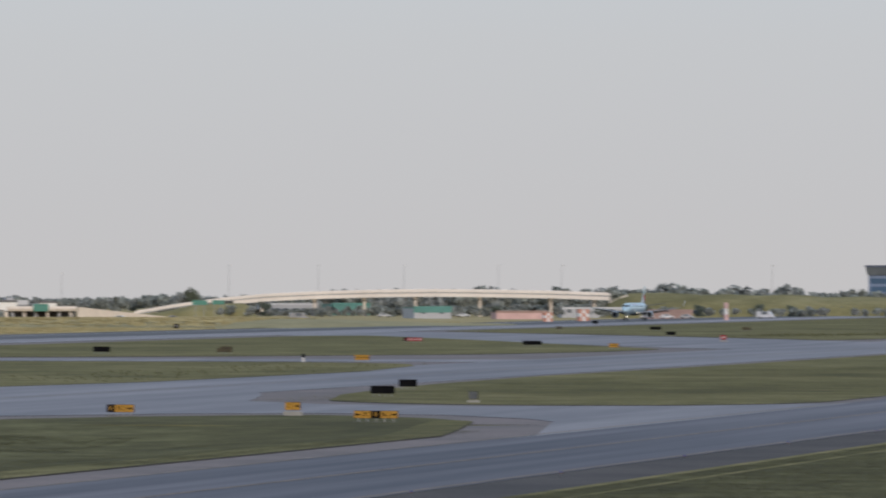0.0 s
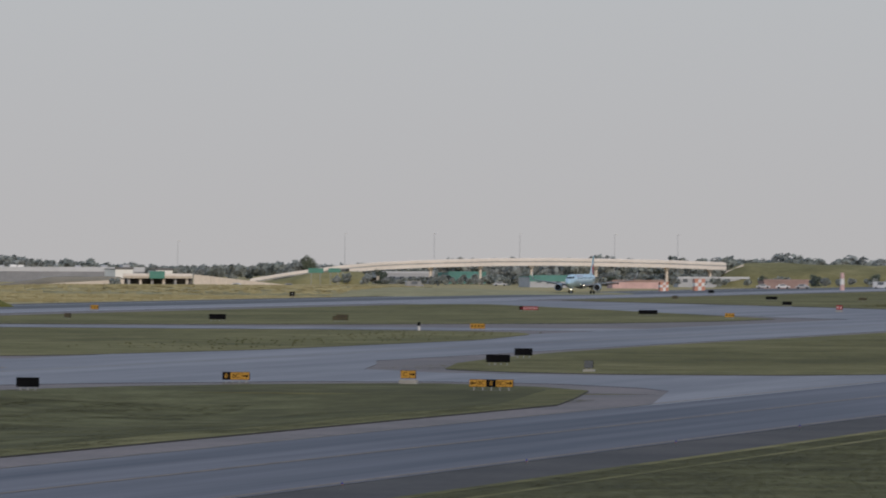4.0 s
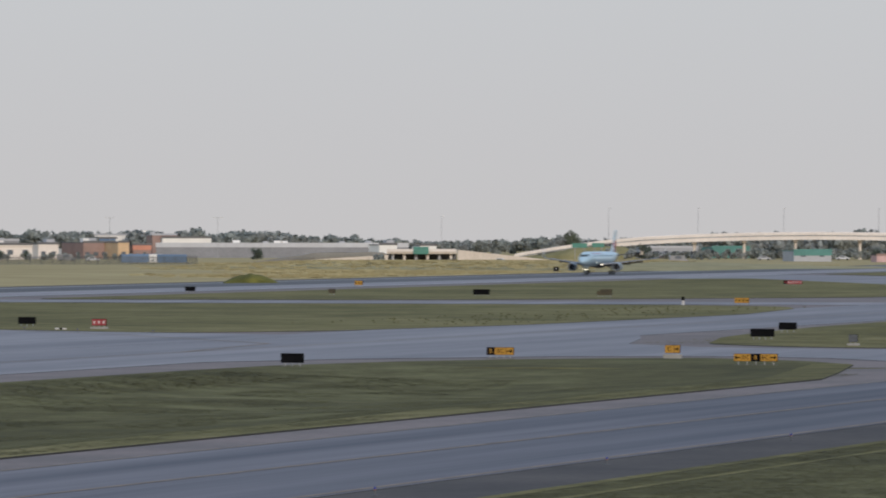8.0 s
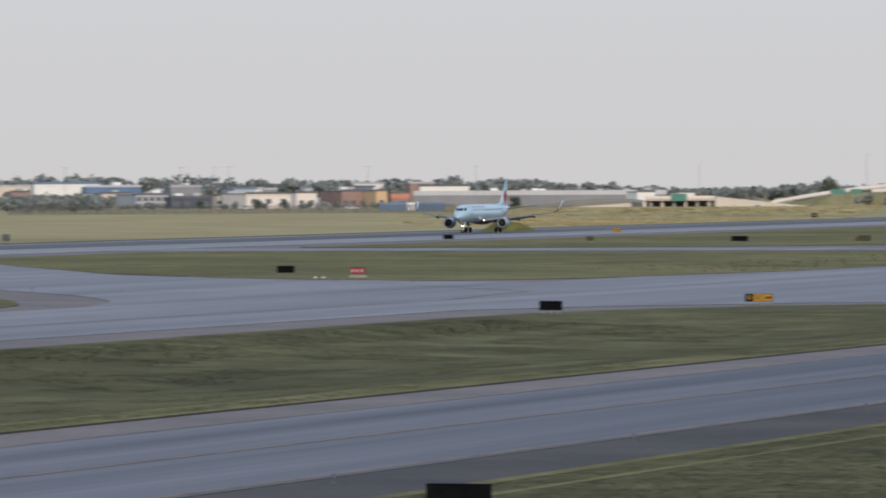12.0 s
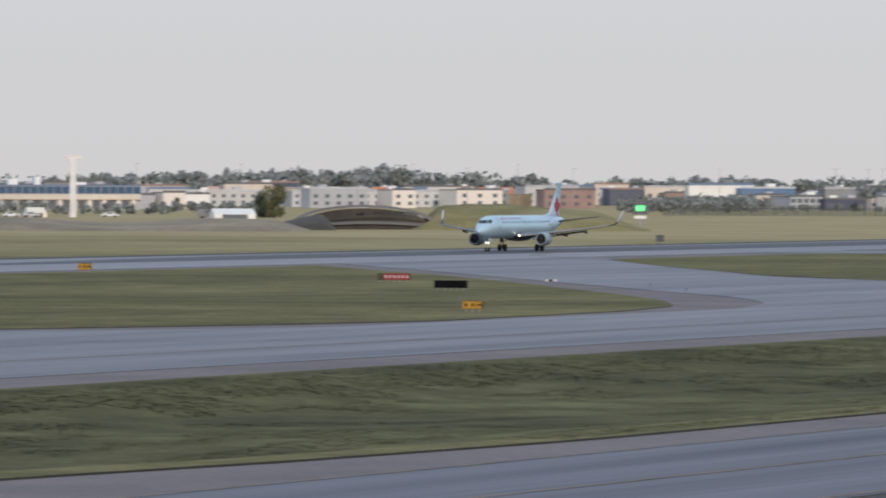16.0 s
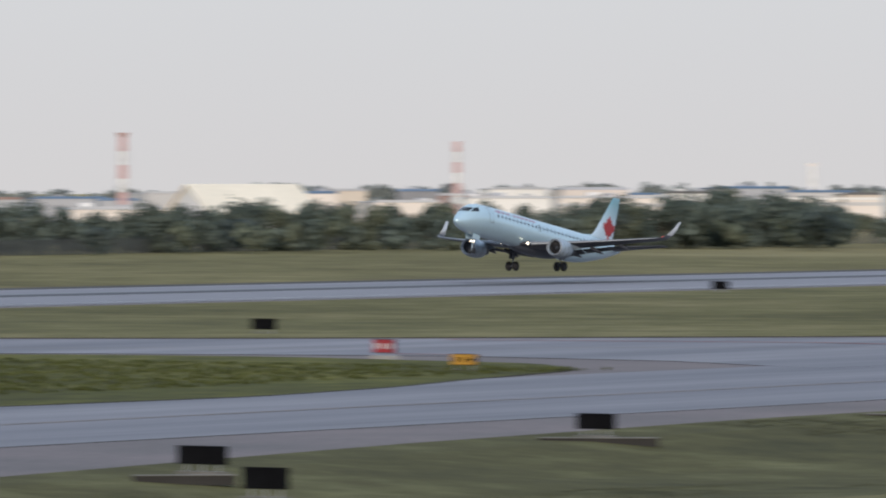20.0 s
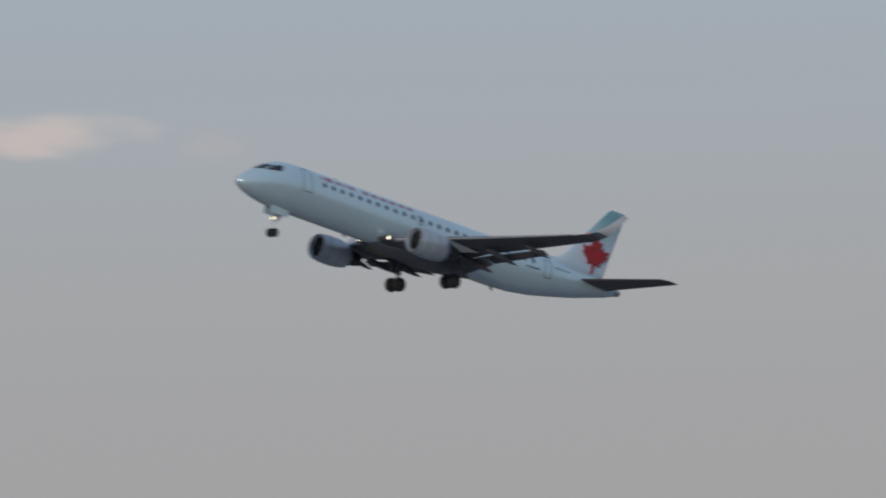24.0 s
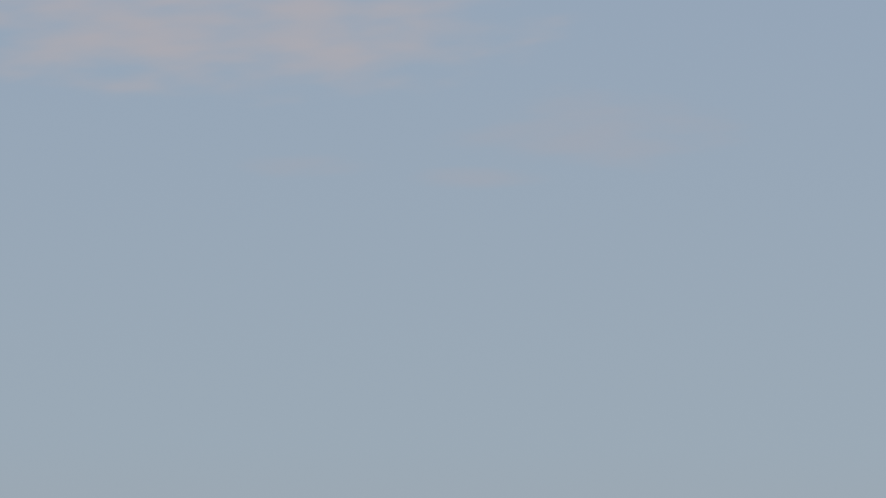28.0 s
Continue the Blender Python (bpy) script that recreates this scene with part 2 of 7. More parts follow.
# ---------------------------------------------------------------- ground
def smooth(a, b, v):
    t = min(1, max(0, (v - a) / (b - a)))
    return t * t * (3 - 2 * t)


def rise(x, y):
    """The plain is flat but for the runway's crown: its far half falls away."""
    return -0.6 * smooth(404, 440, y) * smooth(580, 446, y)


# soil colour darkened to act as the shadow line along sheet rims
SHADED_SOIL = material("shade_dark_edge_soil", (0.035, 0.032, 0.028), 0.95, vary=0.2, scale=0.3)


def skirt(bm):
    """Turns a sheet's rim down into what it lies on."""
    rim = [e for e in bm.edges if e.is_boundary]
    ret = bmesh.ops.extrude_edge_only(bm, edges=rim)
    for g in ret["geom"]:
        if isinstance(g, bmesh.types.BMVert):
            g.co.z -= 0.12
        elif isinstance(g, bmesh.types.BMFace):
            g.material_index = 1


def sheet(name, xs, ys, dz, mat, label, kind="structure", category="", wave=None, bend=None):
    """A sheet over a grid; wave lifts it, and bend moves its rows to follow a curved edge."""
    bm = bmesh.new()
    grid = [[bm.verts.new((x, bend(x, y) if bend else y, rise(x, y) + dz + (wave(x, y) if wave else 0))) for x in xs] for y in ys]
    for a, b in zip(grid, grid[1:]):
        for i in range(len(xs) - 1):
            bm.faces.new((a[i], a[i + 1], b[i + 1], b[i]))
    if name != "ground":
        skirt(bm)
    ob = part(name, bm, mat, smooth=name == "ground")
    ob.data.materials.append(SHADED_SOIL)
    return tagged(ob, label, category or name, kind=kind)


def rounded(points, r):
    """Rounds each corner of an outline by up to r metres."""
    out = []
    n = len(points)
    for i in range(n):
        p, a, b = Vector(points[i]), Vector(points[i - 1]), Vector(points[(i + 1) % n])
        ra, rb = min(r, (a - p).length * 0.45), min(r, (b - p).length * 0.45)
        q0, q1 = p + (a - p).normalized() * ra, p + (b - p).normalized() * rb
        for k in range(6):
            t = k / 5
            out.append(((1 - t) ** 2 * q0 + 2 * t * (1 - t) * p + t * t * q1)[:])
    return out


def outline(name, points, dz, mat, label, kind="structure", round_by=0.0, cut=45.0, category=""):
    pts = rounded(points, round_by) if round_by else points
    bm = bmesh.new()
    bm.faces.new([bm.verts.new((x, y, 0)) for x, y in pts])
    x0, x1 = min(p[0] for p in pts), max(p[0] for p in pts)
    y0, y1 = min(p[1] for p in pts), max(p[1] for p in pts)
    if x0 < 850 and y1 > 235:
        for lo, hi, axis in ((x0, min(x1, 850), 0), (y0, y1, 1)):
            c = lo + cut * 0.5
            while c < hi:
                co, no = ((c, 0, 0), (1, 0, 0)) if axis == 0 else ((0, c, 0), (0, 1, 0))
                bmesh.ops.bisect_plane(bm, geom=bm.verts[:] + bm.edges[:] + bm.faces[:], plane_co=co, plane_no=no)
                c += cut
    bmesh.ops.triangulate(bm, faces=bm.faces)
    for v in bm.verts:
        v.co.z = rise(v.co.x, v.co.y) + dz
    for f in bm.faces:
        f.normal_update()
        if f.normal.z < 0:
            f.normal_flip()
    skirt(bm)
    me = bpy.data.meshes.new(name)
    bm.to_mesh(me)
    bm.free()
    me.materials.append(mat)
    me.materials.append(SHADED_SOIL)
    return tagged(new(name, me), label, category or name, kind=kind)


def ground_material():
    """Green airfield turf that turns into dry, golden grass farther down the runway."""
    m = grass_material("field", (0.092, 0.078, 0.033), (0.160, 0.136, 0.056), (0.245, 0.204, 0.092))
    nt = m.node_tree
    n, link = nt.nodes.new, nt.links.new
    bsdf = nt.nodes["Principled BSDF"]
    green = bsdf.inputs["Base Color"].links[0].from_socket
    coord, sep, tex = n("ShaderNodeTexCoord"), n("ShaderNodeSeparateXYZ"), n("ShaderNodeTexNoise")
    link(coord.outputs["Object"], sep.inputs[0])
    link(coord.outputs["Object"], tex.inputs["Vector"])
    tex.inputs["Scale"].default_value, tex.inputs["Detail"].default_value = 0.006, 6
    along = n("ShaderNodeMath")
    along.operation = "MULTIPLY_ADD"
    link(tex.outputs[0], along.inputs[0])
    along.inputs[1].default_value = 900
    link(sep.outputs[0], along.inputs[2])
    fac = n("ShaderNodeMapRange")
    fac.interpolation_type = "SMOOTHSTEP"
    fac.inputs[1].default_value, fac.inputs[2].default_value = 1250, 1900
    link(along.outputs[0], fac.inputs[0])
    blades = n("ShaderNodeTexNoise")
    blades.inputs["Scale"].default_value, blades.inputs["Detail"].default_value = 0.03, 8
    link(coord.outputs["Object"], blades.inputs["Vector"])
    dry = n("ShaderNodeValToRGB")
    dry.color_ramp.elements[0].position, dry.color_ramp.elements[1].position = 0.3, 0.7
    dry.color_ramp.elements[0].color = (0.30, 0.235, 0.115, 1)
    dry.color_ramp.elements[1].color = (0.42, 0.34, 0.18, 1)
    link(blades.outputs[0], dry.inputs[0])
    mix = n("ShaderNodeMix")
    mix.data_type = "RGBA"
    link(fac.outputs[0], mix.inputs[0])
    link(green, mix.inputs[6])
    link(dry.outputs[0], mix.inputs[7])
    link(mix.outputs[2], bsdf.inputs["Base Color"])
    return m


FIELD = ground_material()
xs = [-9000, -4000, -1500, -600, -200, 0, 100, 200] + list(range(260, 900, 40)) + [1000, 1200, 1600, 2200, 3000, 4500, 9000]
ys = [-9000, -3000, -800, -200, 0, 60, 150] + list(range(230, 400, 20)) + [415, 428, 440, 446, 470, 500, 540, 580, 650, 750, 900, 1100, 1300, 1600, 2200, 3200, 4500, 9000]
xs = sorted(set(xs) | {578, 586})
ys = sorted(set(ys) | {112.5, 115, 161, 164})
sheet("ground", xs, ys, 0.0, FIELD, "green airfield turf turning into dry golden grass", category="grass field",
      wave=lambda x, y: -2.0 if 113.5 < y < 162.5 and x < 580 else 0.0)

def along(table, x):
    """A value between the entries of a table of (x, value)."""
    for (x0, v0), (x1, v1) in zip(table, table[1:]):
        if x <= x1:
            return v0 + (v1 - v0) * max(0, x - x0) / (x1 - x0)
    return table[-1][1]


# the long grass strip's near and far edges: straight, with flared and rounded ends
STRIP_NEAR = [(-400, 124), (200, 123), (232, 119.5), (240, 117.6), (256, 115.8), (272, 113.6), (300, 111.5), (540, 111.5), (567, 115.6), (598, 120.8), (612, 127.5), (620, 134), (624, 139)]
STRIP_FAR = [(-400, 152), (200, 153), (232, 156.5), (272, 162), (310, 165.2), (560, 165.4), (580, 164.5), (600, 160), (612, 153.5), (620, 146.5), (624, 141.5)]


def strip_y(x, y):
    n, f = along(STRIP_NEAR, x), along(STRIP_FAR, x)
    return n + (f - n) * (y - 111.5) / 53.5


fine_x = [-400, -100, 100, 200] + list(range(224, 320, 12)) + list(range(320, 540, 40)) + list(range(540, 626, 6)) + list(range(640, 900, 40)) + [1000, 1300, 1700, 2200, 2700]
sheet("pavement_4", fine_x, [76, 83.6], 0.02, DARK_SHOULDER, "dark worn asphalt shoulder along a taxiway", category="shoulder")
sheet("pavement_1", fine_x, [83.6, 113], 0.02, SHOULDER, "brown-grey asphalt shoulders along a taxiway", category="shoulder",
      bend=lambda x, y: y if y < 100 or x > 586 else along(STRIP_NEAR, x) + 1.3)
sheet("pavement_2", [588, 640, 700, 1000, 1700, 2700], [113, 164.6], 0.02, SHOULDER, "brown-grey asphalt between two taxiways", category="shoulder")
sheet("pavement_3", fine_x, [164.6, 210, 240] + list(range(260, 380, 20)) + [400, 410, 420, 430, 440, 446], 0.02, SHOULDER,
      "brown-grey asphalt shoulders along taxiways and runway", category="shoulder", bend=lambda x, y: y if y > 170 or x > 586 else along(STRIP_FAR, x) - 1.3)
sheet("pavement_5", fine_x, [434.5, 437, 440, 446.5], 0.066, DARK_SHOULDER, "dark strip along the runway's far edge", category="shoulder")
sheet("runway", fine_x, [364, 380, 401, 410, 420, 430, 440], 0.05, RUNWAY, "long grey asphalt runway", category="runway")
def rubber_y(x, y):
    """The band of tyre rubber narrows to one wheel track towards the runway's end."""
    full = smooth(820, 1100, x)
    near, far = 392 - 4 * full, 398.5 + 27.5 * full
    return near + (far - near) * (y - 388) / 38


sheet("runway_rubber", list(range(420, 1120, 50)) + [1400, 2000, 2700], [388, 394, 401, 408, 414, 420, 426], 0.07, RUBBER,
      "dark tyre rubber band along the runway's middle", category="tyre marks", bend=rubber_y, wave=lambda x, y: rise(x, rubber_y(x, y)) - rise(x, y))
sheet("taxiway_1", fine_x, [83.3, 95, 106.5], 0.05, NEAR_ASPHALT, "blue-grey asphalt taxiway", category="taxiway")
sheet("taxiway_2", fine_x, [174.5, 190, 211.5], 0.05, ASPHALT, "blue-grey asphalt taxiway", category="taxiway")
outline("taxiway_3", [(394, 206), (530, 206), (497, 221), (472, 242), (453, 264), (437, 286), (424, 301), (412, 315), (400, 332), (392, 350), (380, 366), (296, 366), (344, 319), (370, 312), (390, 284), (402, 262), (409, 240), (405, 222)],
        0.056, ASPHALT, "slanting cross taxiway between taxiway and runway", category="taxiway")
outline("taxiway_4", [(530, 105), (545, 105.4), (570, 109.6), (600, 114.6), (612, 119), (628, 129), (635, 141), (630, 153), (612, 167), (590, 176), (760, 176), (730, 169), (699, 163), (682, 152), (674, 136), (680, 118), (700, 105)],
        0.056, ASPHALT, "short cross taxiway between two taxiways", category="taxiway")
outline("taxiway_5", [(585, 207), (609, 212), (633, 218), (662, 231), (691, 248.5), (737, 275), (832, 330), (890, 365), (985, 365), (880, 315), (800, 275), (764, 240), (745, 206)], 0.056, ASPHALT,
        "curved runway exit taxiway", round_by=8, category="taxiway")
outline("taxiway_6", [(1052, 206), (1088, 206), (1090, 366), (1052, 366)], 0.056, ASPHALT, "cross taxiway between taxiway and runway", category="taxiway")
outline("taxiway_7", [(1260, 206), (1420, 206), (1520, 252), (1620, 306), (1720, 366), (1590, 366), (1450, 296), (1300, 230)], 0.056, ASPHALT,
        "curved runway exit taxiway", round_by=20, category="taxiway")
outline("taxiway_8", [(150, 204), (296, 204), (274, 211), (261, 226), (263, 242), (272, 257), (288, 271), (310, 289), (336, 311), (348, 322), (300, 366), (150, 366)], 0.056, ASPHALT,
        "wide runway exit taxiway", category="taxiway")


def swale(x, y):
    """A shallow drainage dip with uneven banks that never stand above the field."""
    u = (y - 138) / 26
    return min(0.02, -1.3 * max(0, 1 - u * u) ** 1.2 * (0.8 + 0.4 * noise.noise((x * 0.012, 3, 0))) + 0.34 * noise.noise((x * 0.022, y * 0.06, 1)) + 0.12 * noise.noise((x * 0.07, y * 0.15, 5)))


def dip(x, y):
    return swale(x, y) * smooth(111.5, 124, y) * smooth(165, 152, y) * smooth(590, 540, x)


isle_x = [-400, -200] + list(range(-100, 224, 14)) + list(range(224, 320, 8)) + list(range(320, 540, 14)) + list(range(540, 600, 8)) + [600, 604, 608, 612, 615, 618, 620, 622, 624]
isle_y = [111.5, 116, 121, 126, 132, 138, 144, 150, 155, 160, 165]
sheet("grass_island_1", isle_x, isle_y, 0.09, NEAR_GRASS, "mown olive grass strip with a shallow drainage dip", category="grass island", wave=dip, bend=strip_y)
sheet("mown_edge", isle_x[:-8], [111.45, 116], 0.115, GRASS, "paler close-mown edge of the grass strip", category="grass edge", wave=dip, bend=strip_y)
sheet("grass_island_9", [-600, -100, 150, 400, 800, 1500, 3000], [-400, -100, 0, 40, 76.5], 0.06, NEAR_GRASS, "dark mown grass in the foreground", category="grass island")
sheet("mown_edge", [100, 250, 400, 700, 1500, 3000], [75.7, 76.6], 0.075, GRASS, "paler close-mown edge of the foreground grass", category="grass edge")
sheet("wheel_track", [100, 250, 400, 700, 1500, 3000], [72.8, 73.4], 0.075, GRASS, "pale wheel track in the foreground grass", category="wheel track")
outline("grass_island_3", [(705, 108.5), (690, 112), (682, 120), (680, 133), (686, 145), (700, 155.5), (740, 163), (777, 167), (822, 170), (892, 172), (1022, 170.5), (2500, 170), (2500, 108.5)], 0.09, GRASS,
        "mown olive grass strip between two taxiways", round_by=5, category="grass island")
outline("grass_island_4", [(404, 344), (407, 333), (415, 319), (425, 307), (436, 293), (446, 278), (456, 266), (474, 246), (497, 229), (523, 218), (541, 213.5), (590, 215.5), (614, 220), (637, 229), (671, 246), (733, 279), (786, 309), (865, 357), (480, 358.5), (440, 354)],
        0.09, GRASS, "mown grass island beside the runway", round_by=4, category="grass island")
outline("grass_island_5", [(952, 351), (884, 318), (811, 280), (776, 254), (755, 226), (775, 213), (829, 205), (935, 203), (1000, 210), (1027, 217), (1044, 238), (1046, 340), (1040, 351)],
        0.09, GRASS, "mown grass island beside the runway", round_by=8, category="grass island")
outline("grass_island_6", [(1098, 350), (1100, 300), (1125, 265), (1165, 234), (1215, 223), (1262, 222), (1445, 289), (1577, 341), (1560, 352)],
        0.09, GRASS, "mown grass island beside the runway", round_by=8, category="grass island")
outline("grass_island_7", [(1725, 356), (1676, 332), (1600, 290), (1500, 240), (1470, 226), (1520, 216), (2500, 216), (2500, 356)],
        0.09, GRASS, "mown grass island beside the runway", round_by=8, category="grass island")
outline("grass_island_8", [(397, 236), (394, 225), (383, 216), (360, 210.5), (346, 206.5), (327, 203.5), (305, 205), (287, 211), (274, 219), (269, 229), (271, 240), (278, 250), (293, 263), (313, 280), (344, 304), (357, 312), (371, 302), (382, 287), (391, 275), (398, 260), (400, 247)],
        0.09, LUSH_GRASS, "rank green grass island beside the runway", round_by=4, category="grass island")


def stripe(name, points, width, dz, mat, label):
    """A painted line along a polyline."""
    bm = bmesh.new()
    left, right = [], []
    for i, p in enumerate(points):
        a, b = Vector(points[max(0, i - 1)]), Vector(points[min(len(points) - 1, i + 1)])
        d = (b - a).normalized()
        nrm = Vector((-d.y, d.x)) * width / 2
        for side, s in ((left, 1), (right, -1)):
            q = Vector(p) + nrm * s
            side.append(bm.verts.new((q.x, q.y, rise(q.x, q.y) + dz)))
    for i in range(len(points) - 1):
        bm.faces.new((left[i], left[i + 1], right[i + 1], right[i]))
    return tagged(part(name, bm, mat), label, "painted line", kind="structure")


def line_x(x0, x1, y, step=60):
    k = max(1, int((x1 - x0) / step))
    return [(x0 + (x1 - x0) * i / k, y) for i in range(k + 1)]


for y in (83.9, 95, 106):
    stripe("taxiway_line", line_x(-300, 2500, y), 0.35, 0.068, YELLOW_PAINT, "thin worn yellow taxiway line")
stripe("taxiway_line", line_x(-300, 2500, 190), 0.35, 0.068, YELLOW_PAINT, "thin worn yellow taxiway line")
stripe("taxiway_line", [(640, 190), (690, 196), (740, 226), (790, 262), (900, 322), (1000, 380), (1080, 401)], 0.5, 0.075, YELLOW_PAINT, "worn yellow line of a runway exit")
stripe("taxiway_line", [(480, 190), (455, 214), (430, 248), (402, 290), (366, 344), (330, 392)], 0.4, 0.075, YELLOW_PAINT, "worn yellow taxiway line")
stripe("red_mark", [(411, 246), (411, 239)], 0.9, 0.082, RED_PAINT, "faded red paint mark on the taxiway")
stripe("hold_line", [(694.5, 238), (694, 228)], 0.7, 0.082, WHITE_PAINT, "pale hold line across the runway exit")
stripe("hold_line", [(795, 280), (745, 298)], 0.8, 0.082, WHITE_PAINT, "pale hold line across the runway exit")
for y in (368.5, 434):
    stripe("runway_edge_line", line_x(300, 2600, y), 0.9, 0.075, WHITE_PAINT, "white runway edge line")
stripe("red_mark", [(449, 264), (455, 238), (451, 223), (443, 211)], 0.9, 0.082, RED_PAINT, "faded red paint mark on the taxiway")


# ---------------------------------------------------------------- the airliner
ICE = material("ice_blue_pearl_paint", (0.475, 0.625, 0.695), 0.30, 0.35, vary=0.03, scale=0.25, fine=3.0, coat=0.3)
# dark grey that paints the belly's shade; also serves struts and small parts
BELLY = material("shade_darkened_belly_grey", (0.085, 0.095, 0.115), 0.4, vary=0.06, scale=0.4)
# wing grey taken near black, so shade on the undersides is in the colour
WING_GREY = material("shade_darkened_wing_grey", (0.075, 0.078, 0.090), 0.5, vary=0.06, scale=0.5, fine=4)
WHITE_COAT = material("pale_nacelle_paint", (0.38, 0.445, 0.50), 0.32, 0.45, vary=0.04, scale=0.6)
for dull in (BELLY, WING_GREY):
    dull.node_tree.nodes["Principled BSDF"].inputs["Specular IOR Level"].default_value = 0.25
BARE = material("bare_polished_metal", (0.30, 0.32, 0.35), 0.5, 0.5, vary=0.05, scale=1.5)
DARK_METAL = material("dark_metal", (0.06, 0.06, 0.065), 0.5, 0.6, vary=0.15, scale=2)
RUBBER_TYRE = material("tyre_rubber", (0.018, 0.018, 0.02), 0.8, vary=0.2, scale=6)
GLASS_DARK = material("dark_cockpit_glass", (0.012, 0.016, 0.022), 0.08, vary=0.05)
WINDOW_DARK = material("dark_cabin_window", (0.045, 0.055, 0.07), 0.2, vary=0.05)
RED_LIVERY = material("red_livery_paint", (0.31, 0.011, 0.018), 0.3, vary=0.05, scale=1)
DIM_RED = material("rust_red_livery_paint", (0.33, 0.13, 0.20), 0.35, vary=0.05, scale=1)
WINGLET = material("greyish_white_winglet_paint", (0.56, 0.58, 0.60), 0.35, vary=0.05, scale=0.5)
FADED_LINE = material("faded_grey_lettering", (0.20, 0.27, 0.32), 0.6, vary=0.1)
DOOR_LINE = material("dark_seal", (0.075, 0.095, 0.11), 0.6, vary=0.1)
LAMP_ON = glowing("landing_lamp_light", (1.0, 0.88, 0.68), 3.5)
UNLIT = material("clear_unlit_lens", (0.35, 0.38, 0.40), 0.2, vary=0.03)
RED_LAMP = glowing("red_beacon_light", (0.5, 0.10, 0.09), 0.25)

MAIN = 17.75       # distance of the main wheels behind the nose

# distance behind the nose, centre height, half width, half height
FUSELAGE = [(0.0, 3.00, 0.03, 0.03), (0.12, 3.01, 0.24, 0.24), (0.4, 3.05, 0.46, 0.45), (1.0, 3.17, 0.80, 0.81), (1.6, 3.32, 1.03, 1.10),
            (2.3, 3.49, 1.23, 1.39), (3.0, 3.59, 1.37, 1.57), (4.0, 3.64, 1.48, 1.68), (5.2, 3.645, 1.535, 1.705), (6.5, 3.65, 1.545, 1.71),
            (12.0, 3.65, 1.545, 1.71), (18.0, 3.65, 1.545, 1.71), (23.5, 3.65, 1.545, 1.71), (25.5, 3.69, 1.53, 1.66), (27.5, 3.81, 1.44, 1.51),
            (29.5, 4.0, 1.25, 1.28), (31.5, 4.19, 0.99, 1.01), (33.0, 4.36, 0.71, 0.75), (34.3, 4.50, 0.46, 0.52), (35.05, 4.57, 0.30, 0.33)]


def body_at(a):
    for (a0, *p), (a1, *q) in zip(FUSELAGE, FUSELAGE[1:]):
        if a <= a1:
            t = (a - a0) / (a1 - a0)
            return [u + (v - u) * t for u, v in zip(p, q)]
    return FUSELAGE[-1][1:]


def skin(a, angle, out=0.0):
    """A point on the fuselage: angle in degrees from the top, towards port."""
    zc, w, h = body_at(a)
    s, c = math.sin(radians(angle)), math.cos(radians(angle))
    return Vector((a - MAIN, -(w + out) * s, zc + (h + out) * c))


def station_at(angle, z):
    """How far behind the nose the skin at an angle reaches a height."""
    a, b = 0.2, 4.0
    for _ in range(30):
        m = (a + b) / 2
        a, b = (m, b) if skin(m, angle).z < z else (a, m)
    return a


def patch(bm, a0, a1, g0, g1, out=0.012, na=2, ng=3, slant0=0.0, slant1=0.0):
    """A plate that follows the fuselage skin between two stations and two angles."""
    rows = []
    for i in range(na + 1):
        for_angle = []
        for j in range(ng + 1):
            v = j / ng
            u = i / na
            a = (a0 + slant0 * v) * (1 - u) + (a1 + slant1 * v) * u
            for_angle.append(bm.verts.new(skin(a, g0 + (g1 - g0) * v, out)))
        rows.append(for_angle)
    for r, q in zip(rows, rows[1:]):
        for j in range(ng):
            bm.faces.new((r[j], r[j + 1], q[j + 1], q[j]))
    return bm


def foil(chord_a, lead, thick, n=12):
    """An airfoil section as (distance aft, height) pairs, once round."""
    pts = []
    for i in range(n + 1):
        u = (1 - math.cos(math.pi * i / n)) / 2
        yt = 5 * thick * (0.2969 * math.sqrt(u) - 0.126 * u - 0.3516 * u * u + 0.2843 * u ** 3 - 0.1015 * u ** 4)
        pts.append((u, yt))
    up = [(lead + u * chord_a, yt * chord_a) for u, yt in pts]
    low = [(lead + u * chord_a, -yt * 0.75 * chord_a) for u, yt in reversed(pts[1:-1])]
    return up + low


def surface(bm, sections):
    """Skins sections of (leading edge aft of the nose, chord, thickness, lateral, height, upright): upright turns the section into a fin's."""
    loops = []
    for lead, chord, thick, lat, high, upright in sections:
        loop = []
        for u, v in foil(chord, lead, thick):
            dy, dz = (v, 0) if upright > 0.99 else (-v * math.sin(upright * math.pi / 2), v * math.cos(upright * math.pi / 2))
            loop.append((u - MAIN, lat + dy, high + dz))
        loops.append(loop)
    rings(bm, loops, cap0=True, cap1=True)
    return bm


